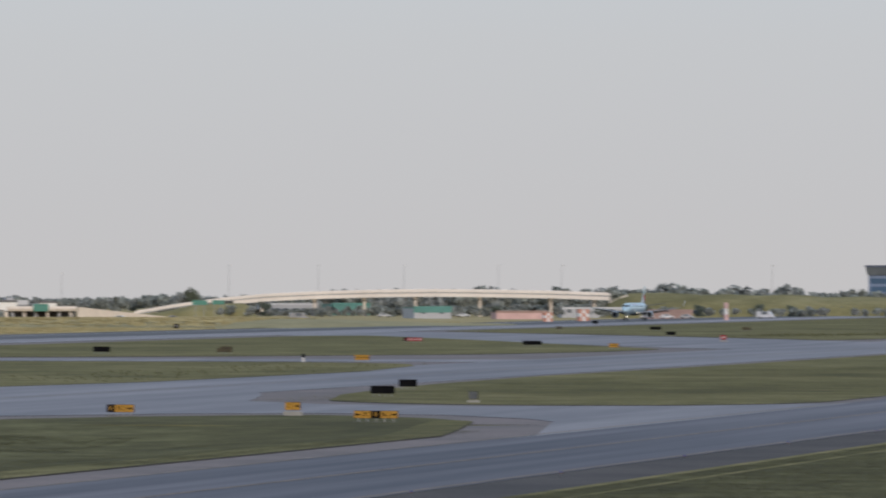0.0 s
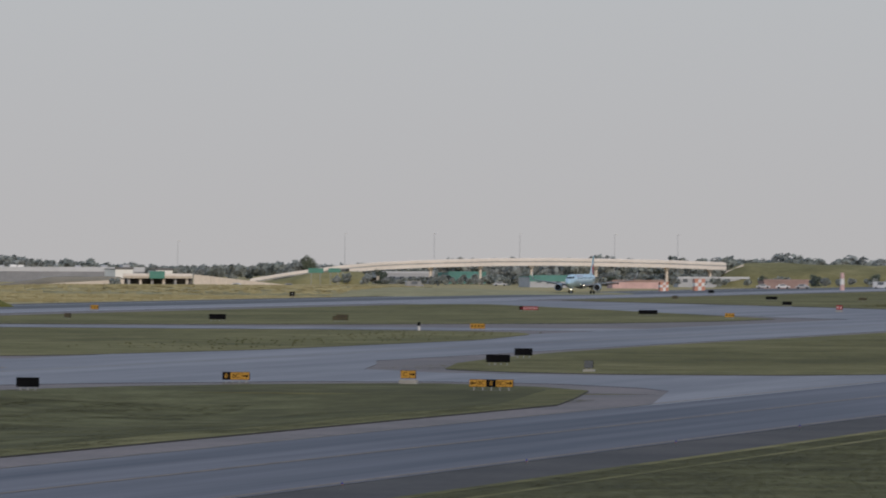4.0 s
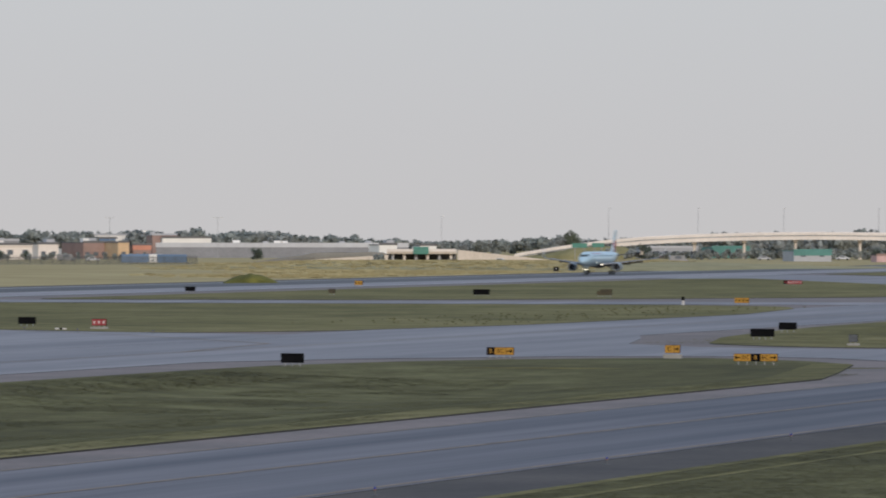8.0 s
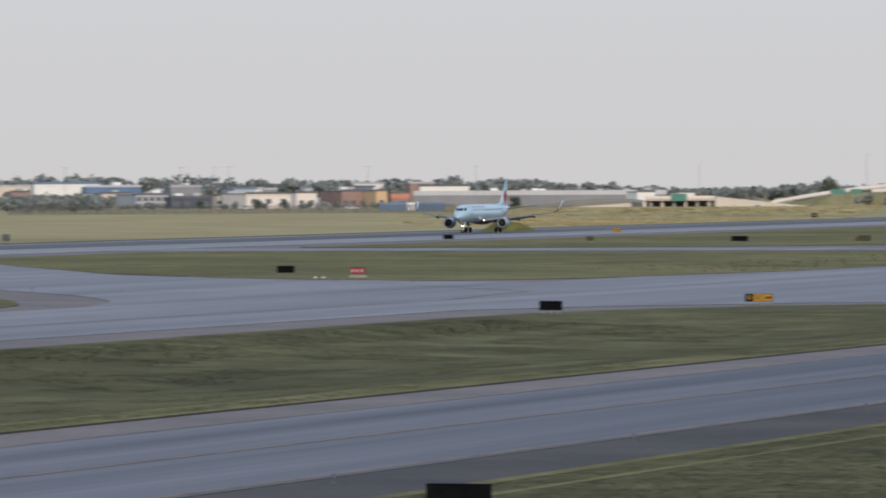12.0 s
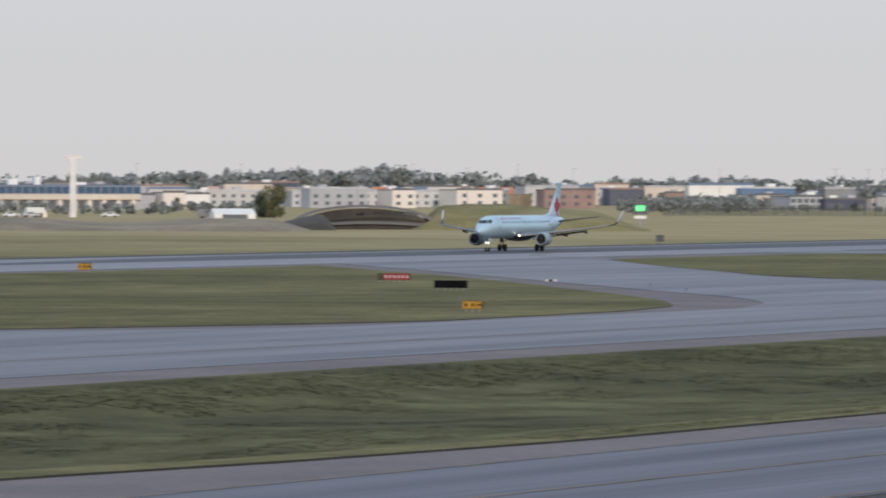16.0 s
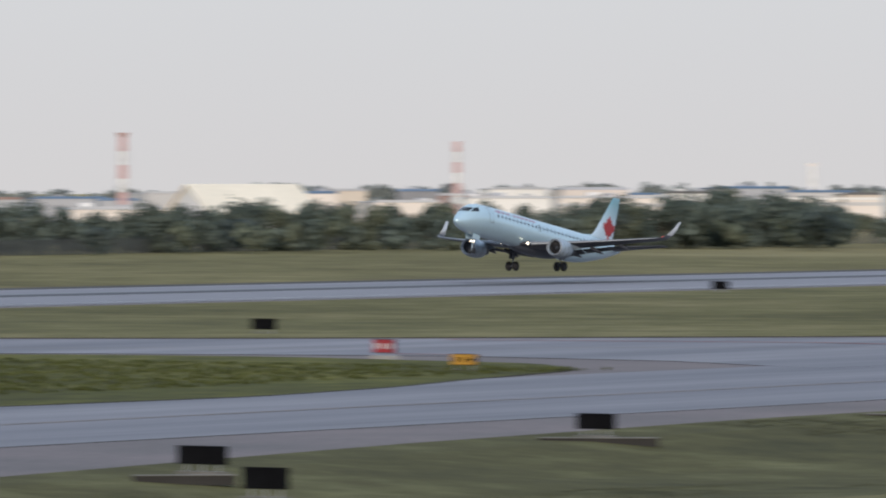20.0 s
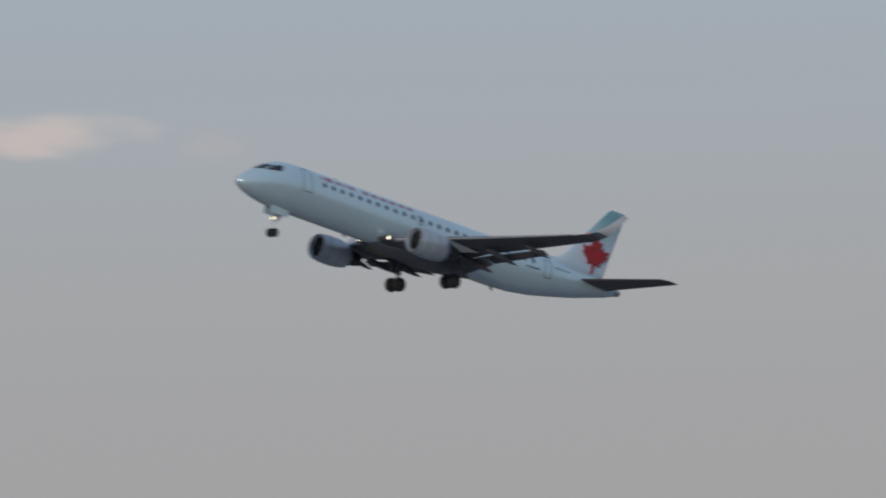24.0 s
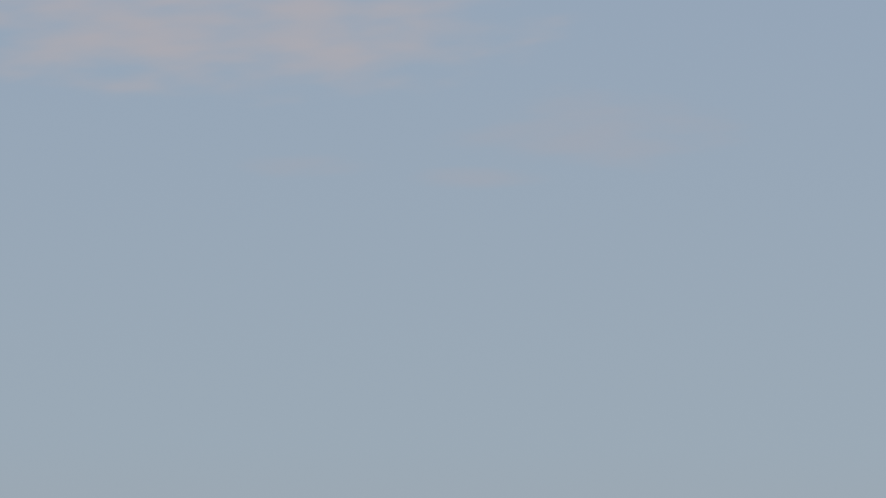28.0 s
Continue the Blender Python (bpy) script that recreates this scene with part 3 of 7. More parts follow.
def wheel_parts(parent, x, y, z, r, w):
    bm = bmesh.new()
    m = Matrix.Translation((x, y, z)) @ Matrix.Rotation(math.pi / 2, 4, "Z")
    turned(bm, [(-w / 2, r * 0.55), (-w / 2, r * 0.86), (-w * 0.36, r * 0.97), (0, r), (w * 0.36, r * 0.97), (w / 2, r * 0.86), (w / 2, r * 0.55)], 0, m, 20)
    tyre = part("tyre", bm, RUBBER_TYRE, parent, smooth=True)
    bm = bmesh.new()
    turned(bm, [(-w * 0.42, 0.01), (-w * 0.42, r * 0.2), (-w * 0.30, r * 0.25), (-w * 0.34, r * 0.56), (w * 0.34, r * 0.56), (w * 0.30, r * 0.25), (w * 0.42, r * 0.2), (w * 0.42, 0.01)], 0, m, 16)
    part("rim", bm, DARK_METAL, parent, "grey metal wheel rim")
    return tyre


def wing_sections(side):
    s = -side     # port wing points to -y
    out = []
    for lead, chord, thick, lat, high in ((12.3, 7.0, 0.135, 0.9, 2.30), (13.0, 6.2, 0.13, 1.6, 2.35), (14.75, 4.25, 0.12, 5.0, 2.72), (17.0, 3.0, 0.11, 9.3, 3.25),
                                          (19.05, 1.95, 0.10, 13.1, 3.80), (19.5, 1.72, 0.10, 13.55, 3.90)):
        out.append((lead, chord, thick, s * lat, high, 0.0))
    for lead, chord, lat, high, tilt in ((19.95, 1.45, 13.85, 4.06, 0.35), (20.7, 1.12, 14.05, 4.40, 0.72), (21.55, 0.82, 14.24, 5.05, 0.8), (22.5, 0.48, 14.42, 6.05, 0.85)):
        out.append((lead, chord, 0.09, s * lat, high, -tilt * s if s > 0 else tilt))
    return out


def build_aircraft():
    ac = thing("airliner", "ice-blue twin-engine regional airliner with a red tail mark, taking off", "airplane")
    bm = bmesh.new()
    loops = []
    seg = 40
    for a, zc, w, h in FUSELAGE:
        loops.append([(a - MAIN, -w * math.sin(2 * math.pi * i / seg), zc + h * math.cos(2 * math.pi * i / seg)) for i in range(seg)])
    rings(bm, loops, cap0=True, cap1=True)
    fus = part("fuselage", bm, ICE, ac, "ice-blue painted fuselage", smooth=True)
    # tail cone outlet and belly fairing
    bm = bmesh.new()
    turned(bm, [(34.8 - MAIN, 0.36), (35.25 - MAIN, 0.27), (35.56 - MAIN, 0.20), (35.52 - MAIN, 0.15), (35.25 - MAIN, 0.12)], 0, Matrix.Translation((0, 0, 4.57)), 20)
    part("tail_cone", bm, BARE, ac, "bare metal tail cone with exhaust outlet", smooth=True)
    bm = bmesh.new()
    loops = []
    for a, w, drop in ((12.3, 0.6, -0.12), (13.0, 1.1, 0.04), (14.0, 1.5, 0.20), (16.5, 1.7, 0.30), (19.0, 1.55, 0.24), (20.6, 1.0, 0.06), (21.6, 0.5, -0.12)):
        loops.append([(a - MAIN, -w * math.sin(t), 2.55 - (0.78 + drop) * math.cos(t)) for t in [math.pi * (i / 12 - 0.5) for i in range(13)]])
    rings(bm, loops, closed=False)
    part("belly_fairing", bm, BELLY, ac, "belly fairing between the wings, coloured dark grey as if shaded", smooth=True)
    # cockpit glass
    for side in (1, -1):
        bm = bmesh.new()
        rows = [[bm.verts.new(skin(station_at(side * g, z), side * g, 0.018)) for g in (0.8, 10, 18, 27, 36)] for z in (4.20, 4.36, 4.52, 4.67)]
        for r, q in zip(rows, rows[1:]):
            for k in range(4):
                bm.faces.new((r[k], r[k + 1], q[k + 1], q[k]))
        part("cockpit_window", bm, GLASS_DARK, fus, "dark cockpit windscreen")
        bm = bmesh.new()
        rows = []
        for v in (0, 0.33, 0.67, 1):
            row = []
            for u in (0, 0.25, 0.5, 0.75, 1):
                a = (1.76 + 0.70 * v) * (1 - u) + (2.86 + 0.22 * v) * u
                z = (4.20 + 0.48 * v) * (1 - u) + (4.34 + 0.48 * v) * u
                zc, w, h = body_at(a)
                row.append(bm.verts.new(skin(a, side * math.degrees(math.acos((z - zc) / h)), 0.018)))
            rows.append(row)
        for r, q in zip(rows, rows[1:]):
            for k in range(4):
                bm.faces.new((r[k], r[k + 1], q[k + 1], q[k]))
        part("cockpit_window", bm, GLASS_DARK, fus, "dark cockpit side window")
    # cabin windows
    bm = bmesh.new()
    box(bm, -0.15, 0.15, -0.02, 0.02, -0.21, 0.21, 0.0)
    es = [e for e in bm.edges if abs(e.verts[0].co.y - e.verts[1].co.y) > 0.02]
    bmesh.ops.bevel(bm, geom=es, offset=0.1, segments=2, affect="EDGES")
    me = bpy.data.meshes.new("cabin_window")
    bm.to_mesh(me)
    bm.free()
    me.materials.append(WINDOW_DARK)
    stations = [6.56 + 0.816 * k for k in range(25)]
    for side in (1, -1):
        for a in stations:
            p = skin(a, side * 65, 0.0)
            share("cabin_window", me, fus, Matrix.Translation(p) @ Matrix.Rotation(radians(-side * 22), 4, "X"))
    # doors: a dark seal line round each
    for side in (1, -1):
        for a, w, g0, g1 in ((4.68, 0.80, 31, 96), (27.3, 0.66, 45, 102), (15.2, 0.46, 54, 78)):
            bm = bmesh.new()
            e = 0.055
            ge = 2.0
            for q in ((a, a + e, g0, g1), (a + w - e, a + w, g0, g1), (a, a + w, g0, g0 + ge), (a, a + w, g1 - ge, g1)):
                patch(bm, q[0], q[1], side * q[2], side * q[3], 0.014, 1, 6)
            part("door", bm, DOOR_LINE, fus, "cabin door outlined by a dark seal")
    # livery: the name as plain blocks, small mark before it, thin grey lines aft
    for side in (1, -1):
        widths = (0.62, 0.22, 0.62, 0.0, 0.62, 0.66, 0.66, 0.66, 0.62, 0.66)
        a = 7.75
        for w in widths:
            if w:
                bm = bmesh.new()
                patch(bm, a, a + w * 0.8, side * 36, side * 48, 0.013, 1, 3)
                part("lettering_block", bm, DIM_RED, fus, "red block of painted lettering")
            a += (w or 0.3) + 0.18
        for a0, a1, g0, g1 in ((6.3, 6.55, 40, 49), (6.75, 7.4, 35, 50)):
            bm = bmesh.new()
            patch(bm, a0, a1, side * g0, side * g1, 0.013, 1, 3)
            part("livery_mark", bm, DIM_RED, fus, "small red livery mark")
        for k, w in enumerate((0.16, 0.08, 0.18, 0.18, 0.18, 0.18)):
            bm = bmesh.new()
            a = 25.45 + 0.225 * k
            patch(bm, a, a + w, side * 81, side * 86.5, 0.013, 1, 1)
            part("registration_bar", bm, DOOR_LINE, fus, "dark bar of painted lettering")
        bm = bmesh.new()
        patch(bm, 28.4, 29.9, side * 63, side * 67, 0.013, 2, 1)
        part("lettering_bar", bm, FADED_LINE, fus, "faded grey bar of painted lettering")
    # aerials and beacon
    for a, g, hgt in ((8.3, 0, 0.12), (10.0, 180, 0.22), (23.8, 180, 0.30)):
        p = skin(a, g, -0.02)
        bm = bmesh.new()
        s = 1 if g == 0 else -1
        rings(bm, [[(p.x - 0.18, -0.02, p.z), (p.x + 0.2, -0.02, p.z), (p.x + 0.2, 0.02, p.z), (p.x - 0.18, 0.02, p.z)],
                   [(p.x + 0.1, -0.01, p.z + s * hgt), (p.x + 0.26, -0.01, p.z + s * hgt), (p.x + 0.26, 0.01, p.z + s * hgt), (p.x + 0.1, 0.01, p.z + s * hgt)]], cap0=True, cap1=True)
        part("aerial", bm, BARE, fus)
    # wings
    for side in (1, -1):
        s = -side
        bm = bmesh.new()
        surface(bm, wing_sections(side)[:8])
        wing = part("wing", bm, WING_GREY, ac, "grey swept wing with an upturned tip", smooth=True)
        # pale winglet skin
        bm = bmesh.new()
        surface(bm, wing_sections(side)[7:])
        part("winglet", bm, WINGLET, wing, "pale upturned winglet", smooth=True)
        bm = bmesh.new()
        rod(bm, (19.98 - MAIN, s * 13.87, 4.09), (20.2 - MAIN, s * 13.95, 4.17), 0.06, 0.04, 8)
        part("position_lamp", bm, RED_LAMP if side == 1 else UNLIT, wing, "wing tip lamp")
        # leading-edge strip
        bm = bmesh.new()
        sec = wing_sections(side)[1:6]
        loops = []
        for lead, chord, thick, lat, high, _ in sec:
            loops.append([(lead - 0.02 - MAIN, lat, high), (lead + chord * 0.05 - MAIN, lat, high + chord * thick * 0.36), (lead + chord * 0.10 - MAIN, lat, high + chord * thick * 0.44),
                          (lead + chord * 0.10 - MAIN, lat, high + chord * thick * 0.41), (lead + chord * 0.03 - MAIN, lat, high - chord * thick * 0.24)])
        rings(bm, loops)
        part("slat", bm, BARE, wing, "bare metal leading-edge slat", smooth=True)
        # flaps a little down
        for y0, y1, l0, l1, c0, c1, z0, z1 in ((1.7, 4.8, 18.75, 18.75, 1.35, 1.1, 2.14, 2.52), (5.0, 9.6, 18.75, 19.85, 1.0, 0.75, 2.52, 3.12)):
            bm = bmesh.new()
            loops = []
            for y, l, c, z in ((y0, l0, c0, z0), (y1, l1, c1, z1)):
                loops.append([(l - MAIN + u, s * y, z + v - u * 0.28) for u, v in foil(c, 0, 0.12, 6)])
            rings(bm, loops, cap0=True, cap1=True)
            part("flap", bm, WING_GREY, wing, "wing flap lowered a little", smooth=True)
        for y, l, z, k in ((3.9, 17.2, 2.32, 1.2), (6.6, 17.4, 2.62, 1.05), (9.6, 18.3, 3.0, 0.85)):
            bm = bmesh.new()
            m = Matrix.Translation((l - MAIN, s * y, z)) @ Matrix.Rotation(radians(7), 4, "Y")
            turned(bm, [(0.0, 0.02), (0.3 * k, 0.13 * k), (0.9 * k, 0.2 * k), (1.7 * k, 0.2 * k), (2.4 * k, 0.12 * k), (2.9 * k, 0.02)], 0, m, 12)
            part("flap_fairing", bm, WING_GREY, wing, smooth=True)
        # engine
        m = Matrix.Translation((12.0 - MAIN, s * 5.3, 1.86))
        bm = bmesh.new()
        turned(bm, [(0.28, 0.70), (0.10, 0.76), (0.0, 0.83), (0.08, 0.90), (0.4, 0.97), (1.0, 1.02), (1.7, 1.01), (2.3, 0.93), (2.7, 0.85), (2.69, 0.80), (2.2, 0.80)], 0, m, 32)
        nac = part("engine", bm, WHITE_COAT, ac, "pale nacelle under the wing", smooth=True)
        bm = bmesh.new()
        turned(bm, [(0.24, 0.725), (0.06, 0.77), (-0.015, 0.83), (0.07, 0.905), (0.16, 0.93), (0.165, 0.915), (0.2, 0.73)], 0, m, 32)
        part("inlet_lip", bm, BARE, nac, "polished inlet lip", smooth=True)
        bm = bmesh.new()
        turned(bm, [(0.3, 0.70), (0.62, 0.695), (0.66, 0.2)], 0, m, 32)
        part("inlet_duct", bm, DARK_METAL, nac, "dark inlet duct", smooth=True)
        bm = bmesh.new()
        turned(bm, [(0.34, 0.01), (0.46, 0.10), (0.64, 0.2), (0.70, 0.22)], 0, m, 16)
        part("spinner", bm, BELLY, nac, "grey fan spinner", smooth=True)
        blade = bmesh.new()
        rings(blade, [[(0.5, 0.2, -0.03), (0.6, 0.2, 0.03), (0.6, 0.2, 0.045), (0.5, 0.2, -0.015)],
                      [(0.5, 0.69, -0.07), (0.64, 0.69, 0.07), (0.64, 0.69, 0.08), (0.5, 0.69, -0.06)]], cap0=True, cap1=True)
        first = part("fan_blade", blade, DARK_METAL, nac, "dark fan blade")
        first.matrix_local = m
        for k in range(1, 24):
            share("fan_blade", first.data, nac, m @ Matrix.Rotation(2 * math.pi * k / 24, 4, "X"))
        bm = bmesh.new()
        turned(bm, [(2.2, 0.62), (2.9, 0.60), (3.5, 0.50), (3.95, 0.40), (3.93, 0.36), (3.4, 0.36)], 0, m, 24)
        part("core_nozzle", bm, DARK_METAL, nac, "dark core nozzle", smooth=True)
        bm = bmesh.new()
        turned(bm, [(3.4, 0.30), (3.95, 0.22), (4.4, 0.03)], 0, m, 16)
        part("exhaust_plug", bm, BARE, nac, smooth=True)
        bm = bmesh.new()
        rings(bm, [[(13.0 - MAIN, s * 5.3 + d, 2.80), (14.6 - MAIN, s * 5.3 + d, 2.72), (16.0 - MAIN, s * 5.3 + d, 2.60), (17.8 - MAIN, s * 5.3 + d, 2.50), (16.2 - MAIN, s * 5.3 + d, 2.1), (14.4 - MAIN, s * 5.3 + d, 2.45)]
                   for d in (-0.17, 0.17)], cap0=True, cap1=True)
        part("pylon", bm, WHITE_COAT, nac, "engine pylon")
        for u, r in ((0.62, 0.997), (1.55, 1.016)):
            bm = bmesh.new()
            turned(bm, [(u, r - 0.02), (u, r + 0.006), (u + 0.035, r + 0.006), (u + 0.035, r - 0.02)], 0, m, 32)
            part("cowl_seam", bm, DOOR_LINE, nac, "dark seam round the nacelle")
        # wing-root landing lamp
        bm = bmesh.new()
        rod(bm, (12.80 - MAIN, s * 1.62, 2.36), (12.82 - MAIN, s * 1.62, 2.36), 0.13, 0.13, 12)
        lamp = part("landing_lamp", bm, LAMP_ON, wing, "bright landing lamp in the wing root")
        bm = bmesh.new()
        turned(bm, [(12.83 - MAIN, 0.02), (12.83 - MAIN, 0.15), (12.72 - MAIN, 0.16), (12.74 - MAIN, 0.18), (13.2 - MAIN, 0.2), (13.4 - MAIN, 0.05)], 0, Matrix.Translation((0, s * 1.62, 2.36)), 14)
        part("lamp_housing", bm, BELLY, lamp, "grey lamp housing")
        # tailplane
        bm = bmesh.new()
        surface(bm, [(30.6, 3.5, 0.10, s * 0.4, 4.36, 0), (31.1, 3.1, 0.10, s * 1.0, 4.43, 0), (34.15, 1.55, 0.09, s * 5.8, 5.06, 0), (34.7, 1.05, 0.08, s * 6.04, 5.09, 0)])
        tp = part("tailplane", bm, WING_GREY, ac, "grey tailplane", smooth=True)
        bm = bmesh.new()
        rings(bm, [[(33.45 - MAIN, s * 1.3, 4.475), (34.22 - MAIN, s * 1.3, 4.47), (34.22 - MAIN, s * 1.3, 4.46), (33.45 - MAIN, s * 1.3, 4.44)],
                   [(35.3 - MAIN, s * 5.7, 5.07), (35.62 - MAIN, s * 5.7, 5.065), (35.62 - MAIN, s * 5.7, 5.05), (35.3 - MAIN, s * 5.7, 5.03)]], cap0=True, cap1=True)
        part("elevator", bm, BELLY, tp)
    # fin
    bm = bmesh.new()
    surface(bm, [(27.9, 5.85, 0.04, 0, 5.0, 1.0), (29.25, 4.65, 0.07, 0, 5.6, 1.0), (30.05, 3.98, 0.09, 0, 6.2, 1.0), (31.75, 2.75, 0.09, 0, 8.2, 1.0), (33.3, 1.62, 0.09, 0, 10.05, 1.0), (33.62, 1.22, 0.06, 0, 10.25, 1.0)])
    fin = part("fin", bm, fin_material(), ac, "fin fading from ice blue to teal", smooth=True)
    bm = bmesh.new()
    rings(bm, [[(27.0 - MAIN, -0.05, 4.92), (29.2 - MAIN, -0.12, 5.0), (30.2 - MAIN, -0.1, 5.95), (29.4 - MAIN, -0.04, 5.62), (24.9 - MAIN, -0.01, 5.12)],
               [(27.0 - MAIN, 0.05, 4.92), (29.2 - MAIN, 0.12, 5.0), (30.2 - MAIN, 0.1, 5.95), (29.4 - MAIN, 0.04, 5.62), (24.9 - MAIN, 0.01, 5.12)]], cap0=True, cap1=True)
    part("dorsal_fin", bm, ICE, fin, "low fillet ahead of the fin")
    # the red mark on the fin: a plain pointed leaf shape
    half = [(0.0, 1.55), (0.20, 1.08), (0.46, 1.24), (0.34, 0.58), (0.64, 0.88), (0.74, 0.66), (1.24, 0.74), (1.05, 0.42), (1.20, 0.28), (0.54, -0.24), (0.60, -0.46), (0.07, -0.36), (0.06, -1.05)]
    shape = half + [(-x, z) for x, z in reversed(half[1:])]
    for side in (1, -1):
        bm = bmesh.new()
        vs = []
        for x, z in shape:
            h = 6.38 + z * 1.05
            vs.append((32.65 + x * 1.0 + z * 0.03 - MAIN, -side * 0.21, h))
        a = [bm.verts.new(c) for c in vs]
        b = [bm.verts.new((c[0], c[1] + side * 0.12, c[2])) for c in vs]
        n = len(vs)
        for k in range(n):
            bm.faces.new((a[k], a[(k + 1) % n], b[(k + 1) % n], b[k]))
        bm.faces.new(a)
        part("tail_mark", bm, RED_LIVERY, fin, "plain red leaf shape")
    # nose gear
    ng = thing("nose_gear", "", "")
    ng.parent = ac
    home = pose(3.92 - MAIN, 0, 1.75)
    bm = bmesh.new()
    rod(bm, (0, 0, 0.25), (0, 0, -0.75), 0.09, 0.08, 12)
    rod(bm, (0, 0, -0.7), (0, 0, -1.45), 0.055, 0.055, 12)
    rod(bm, (0.7, 0, 0.1), (0.02, 0, -0.7), 0.05, 0.05, 8)
    rod(bm, (0, -0.3, -1.43), (0, 0.3, -1.43), 0.05, 0.05, 8)
    part("strut", bm, WHITE_COAT, ng, "pale nose gear strut")
    for y in (-0.24, 0.24):
        wheel_parts(ng, 0, y, -1.43, 0.32, 0.2)
    for y in (-0.17, 0.17):
        bm = bmesh.new()
        rod(bm, (-0.08, y, -0.42), (-0.06, y, -0.42), 0.10, 0.10, 10)
        lamp = part("taxi_lamp", bm, LAMP_ON, ng, "bright taxi lamp on the strut")
        bm = bmesh.new()
        turned(bm, [(-0.05, 0.02), (-0.05, 0.11), (-0.14, 0.115), (-0.13, 0.13), (0.04, 0.1), (0.06, 0.02)], 0, Matrix.Translation((0, y, -0.42)), 12)
        part("lamp_housing", bm, DARK_METAL, lamp, "dark lamp housing")
    for y in (-0.42, 0.42):
        bm = bmesh.new()
        box(bm, -0.55, 0.95, y - 0.02, y + 0.02, -0.30, 0.30, 0.01)
        part("gear_door", bm, ICE, fus, "open nose gear door").matrix_local = pose(3.7 - MAIN, 0, 1.85)
    # main gear
    gears = []
    for side in (1, -1):
        s = -side
        g = thing("main_gear", "", "")
        g.parent = ac
        gh = pose(0, s * 2.75, 2.25)
        bm = bmesh.new()
        rod(bm, (-0.15, 0, 0.2), (0, s * 0.18, -1.05), 0.14, 0.12, 12)
        rod(bm, (0, s * 0.18, -1.0), (0, s * 0.22, -1.73), 0.08, 0.08, 12)
        rod(bm, (0, -s * 1.2, -0.1), (0, s * 0.15, -0.95), 0.06, 0.05, 8)
        rod(bm, (0, s * 0.22 - 0.48, -1.73), (0, s * 0.22 + 0.48, -1.73), 0.07, 0.07, 8)
        part("strut", bm, BELLY, g, "grey main gear strut")
        for y in (-0.43, 0.43):
            wheel_parts(g, 0, s * 0.22 + y, -1.73, 0.52, 0.36)
        bm = bmesh.new()
        box(bm, -0.5, 0.5, s * 0.42 - 0.02, s * 0.42 + 0.02, -0.95, 0.15, 0.015)
        part("gear_door", bm, BELLY, g, "grey gear leg door")
        gears.append((g, gh))
    return ac, ng, home, gears


def fin_material():
    m = material("fin_paint", (0.48, 0.60, 0.69), 0.3, vary=0.03, scale=0.4, coat=0.3)
    nt = m.node_tree
    n, link = nt.nodes.new, nt.links.new
    bsdf = nt.nodes["Principled BSDF"]
    base = bsdf.inputs["Base Color"].links[0].from_socket
    coord, sep = n("ShaderNodeTexCoord"), n("ShaderNodeSeparateXYZ")
    link(coord.outputs["Object"], sep.inputs[0])
    fac = n("ShaderNodeMapRange")
    fac.inputs[1].default_value, fac.inputs[2].default_value = 6.8, 9.6
    link(sep.outputs[2], fac.inputs[0])
    mix = n("ShaderNodeMix")
    mix.data_type = "RGBA"
    link(fac.outputs[0], mix.inputs[0])
    link(base, mix.inputs[6])
    mix.inputs[7].default_value = (0.15, 0.32, 0.38, 1)
    link(mix.outputs[2], bsdf.inputs["Base Color"])
    return m


aircraft, nose_gear, nose_gear_home, _gears = build_aircraft()
(gear_port, gear_port_home), (gear_starboard, gear_starboard_home) = _gears


# ---------------------------------------------------------------- airfield signs and lights
SIGN_BLACK = material("black_sign_face", (0.008, 0.008, 0.009), 0.9, vary=0.2, scale=1.5)
SIGN_BLACK.node_tree.nodes["Principled BSDF"].inputs["Specular IOR Level"].default_value = 0.05
SIGN_YELLOW = material("yellow_sign_face", (0.47, 0.24, 0.025), 0.5, vary=0.08, scale=1.5)
SIGN_RED = material("red_sign_face", (0.32, 0.028, 0.034), 0.5, vary=0.08, scale=1.5)
SIGN_BROWN = material("weathered_brown_sign_face", (0.075, 0.058, 0.030), 0.7, vary=0.2, scale=2)
SIGN_GREY = material("grey_sign_box", (0.10, 0.105, 0.115), 0.6, vary=0.15, scale=2)
SIGN_WHITE = material("white_sign_lettering", (0.55, 0.52, 0.50), 0.6, vary=0.05)
ALU = material("pale_aluminium", (0.34, 0.34, 0.34), 0.45, 0.4, vary=0.1, scale=3)
FOOTING = material("weathered_footing_concrete", (0.17, 0.16, 0.14), 0.9, vary=0.15, scale=0.8, fine=5)
CONCRETE = material("pale_concrete", (0.34, 0.32, 0.29), 0.85, vary=0.12, scale=0.6, fine=5)
BLUE_LENS = material("blue_lens", (0.02, 0.05, 0.30), 0.2)
ORANGE = material("orange_plastic", (0.30, 0.12, 0.05), 0.5)


def lettering(text, size, mat, parent, y, z, label=""):
    curve = bpy.data.curves.new("lettering", "FONT")
    curve.body, curve.size, curve.align_x, curve.align_y, curve.extrude = text, size, "CENTER", "CENTER", 0.004
    curve.materials.append(mat)
    ob = new("lettering", curve)
    ob.parent = parent
    ob.matrix_local = Matrix.Translation((-0.135, y, z)) @ pose(0, 0, 0, 90, 0, -90)
    return tagged(ob, label)


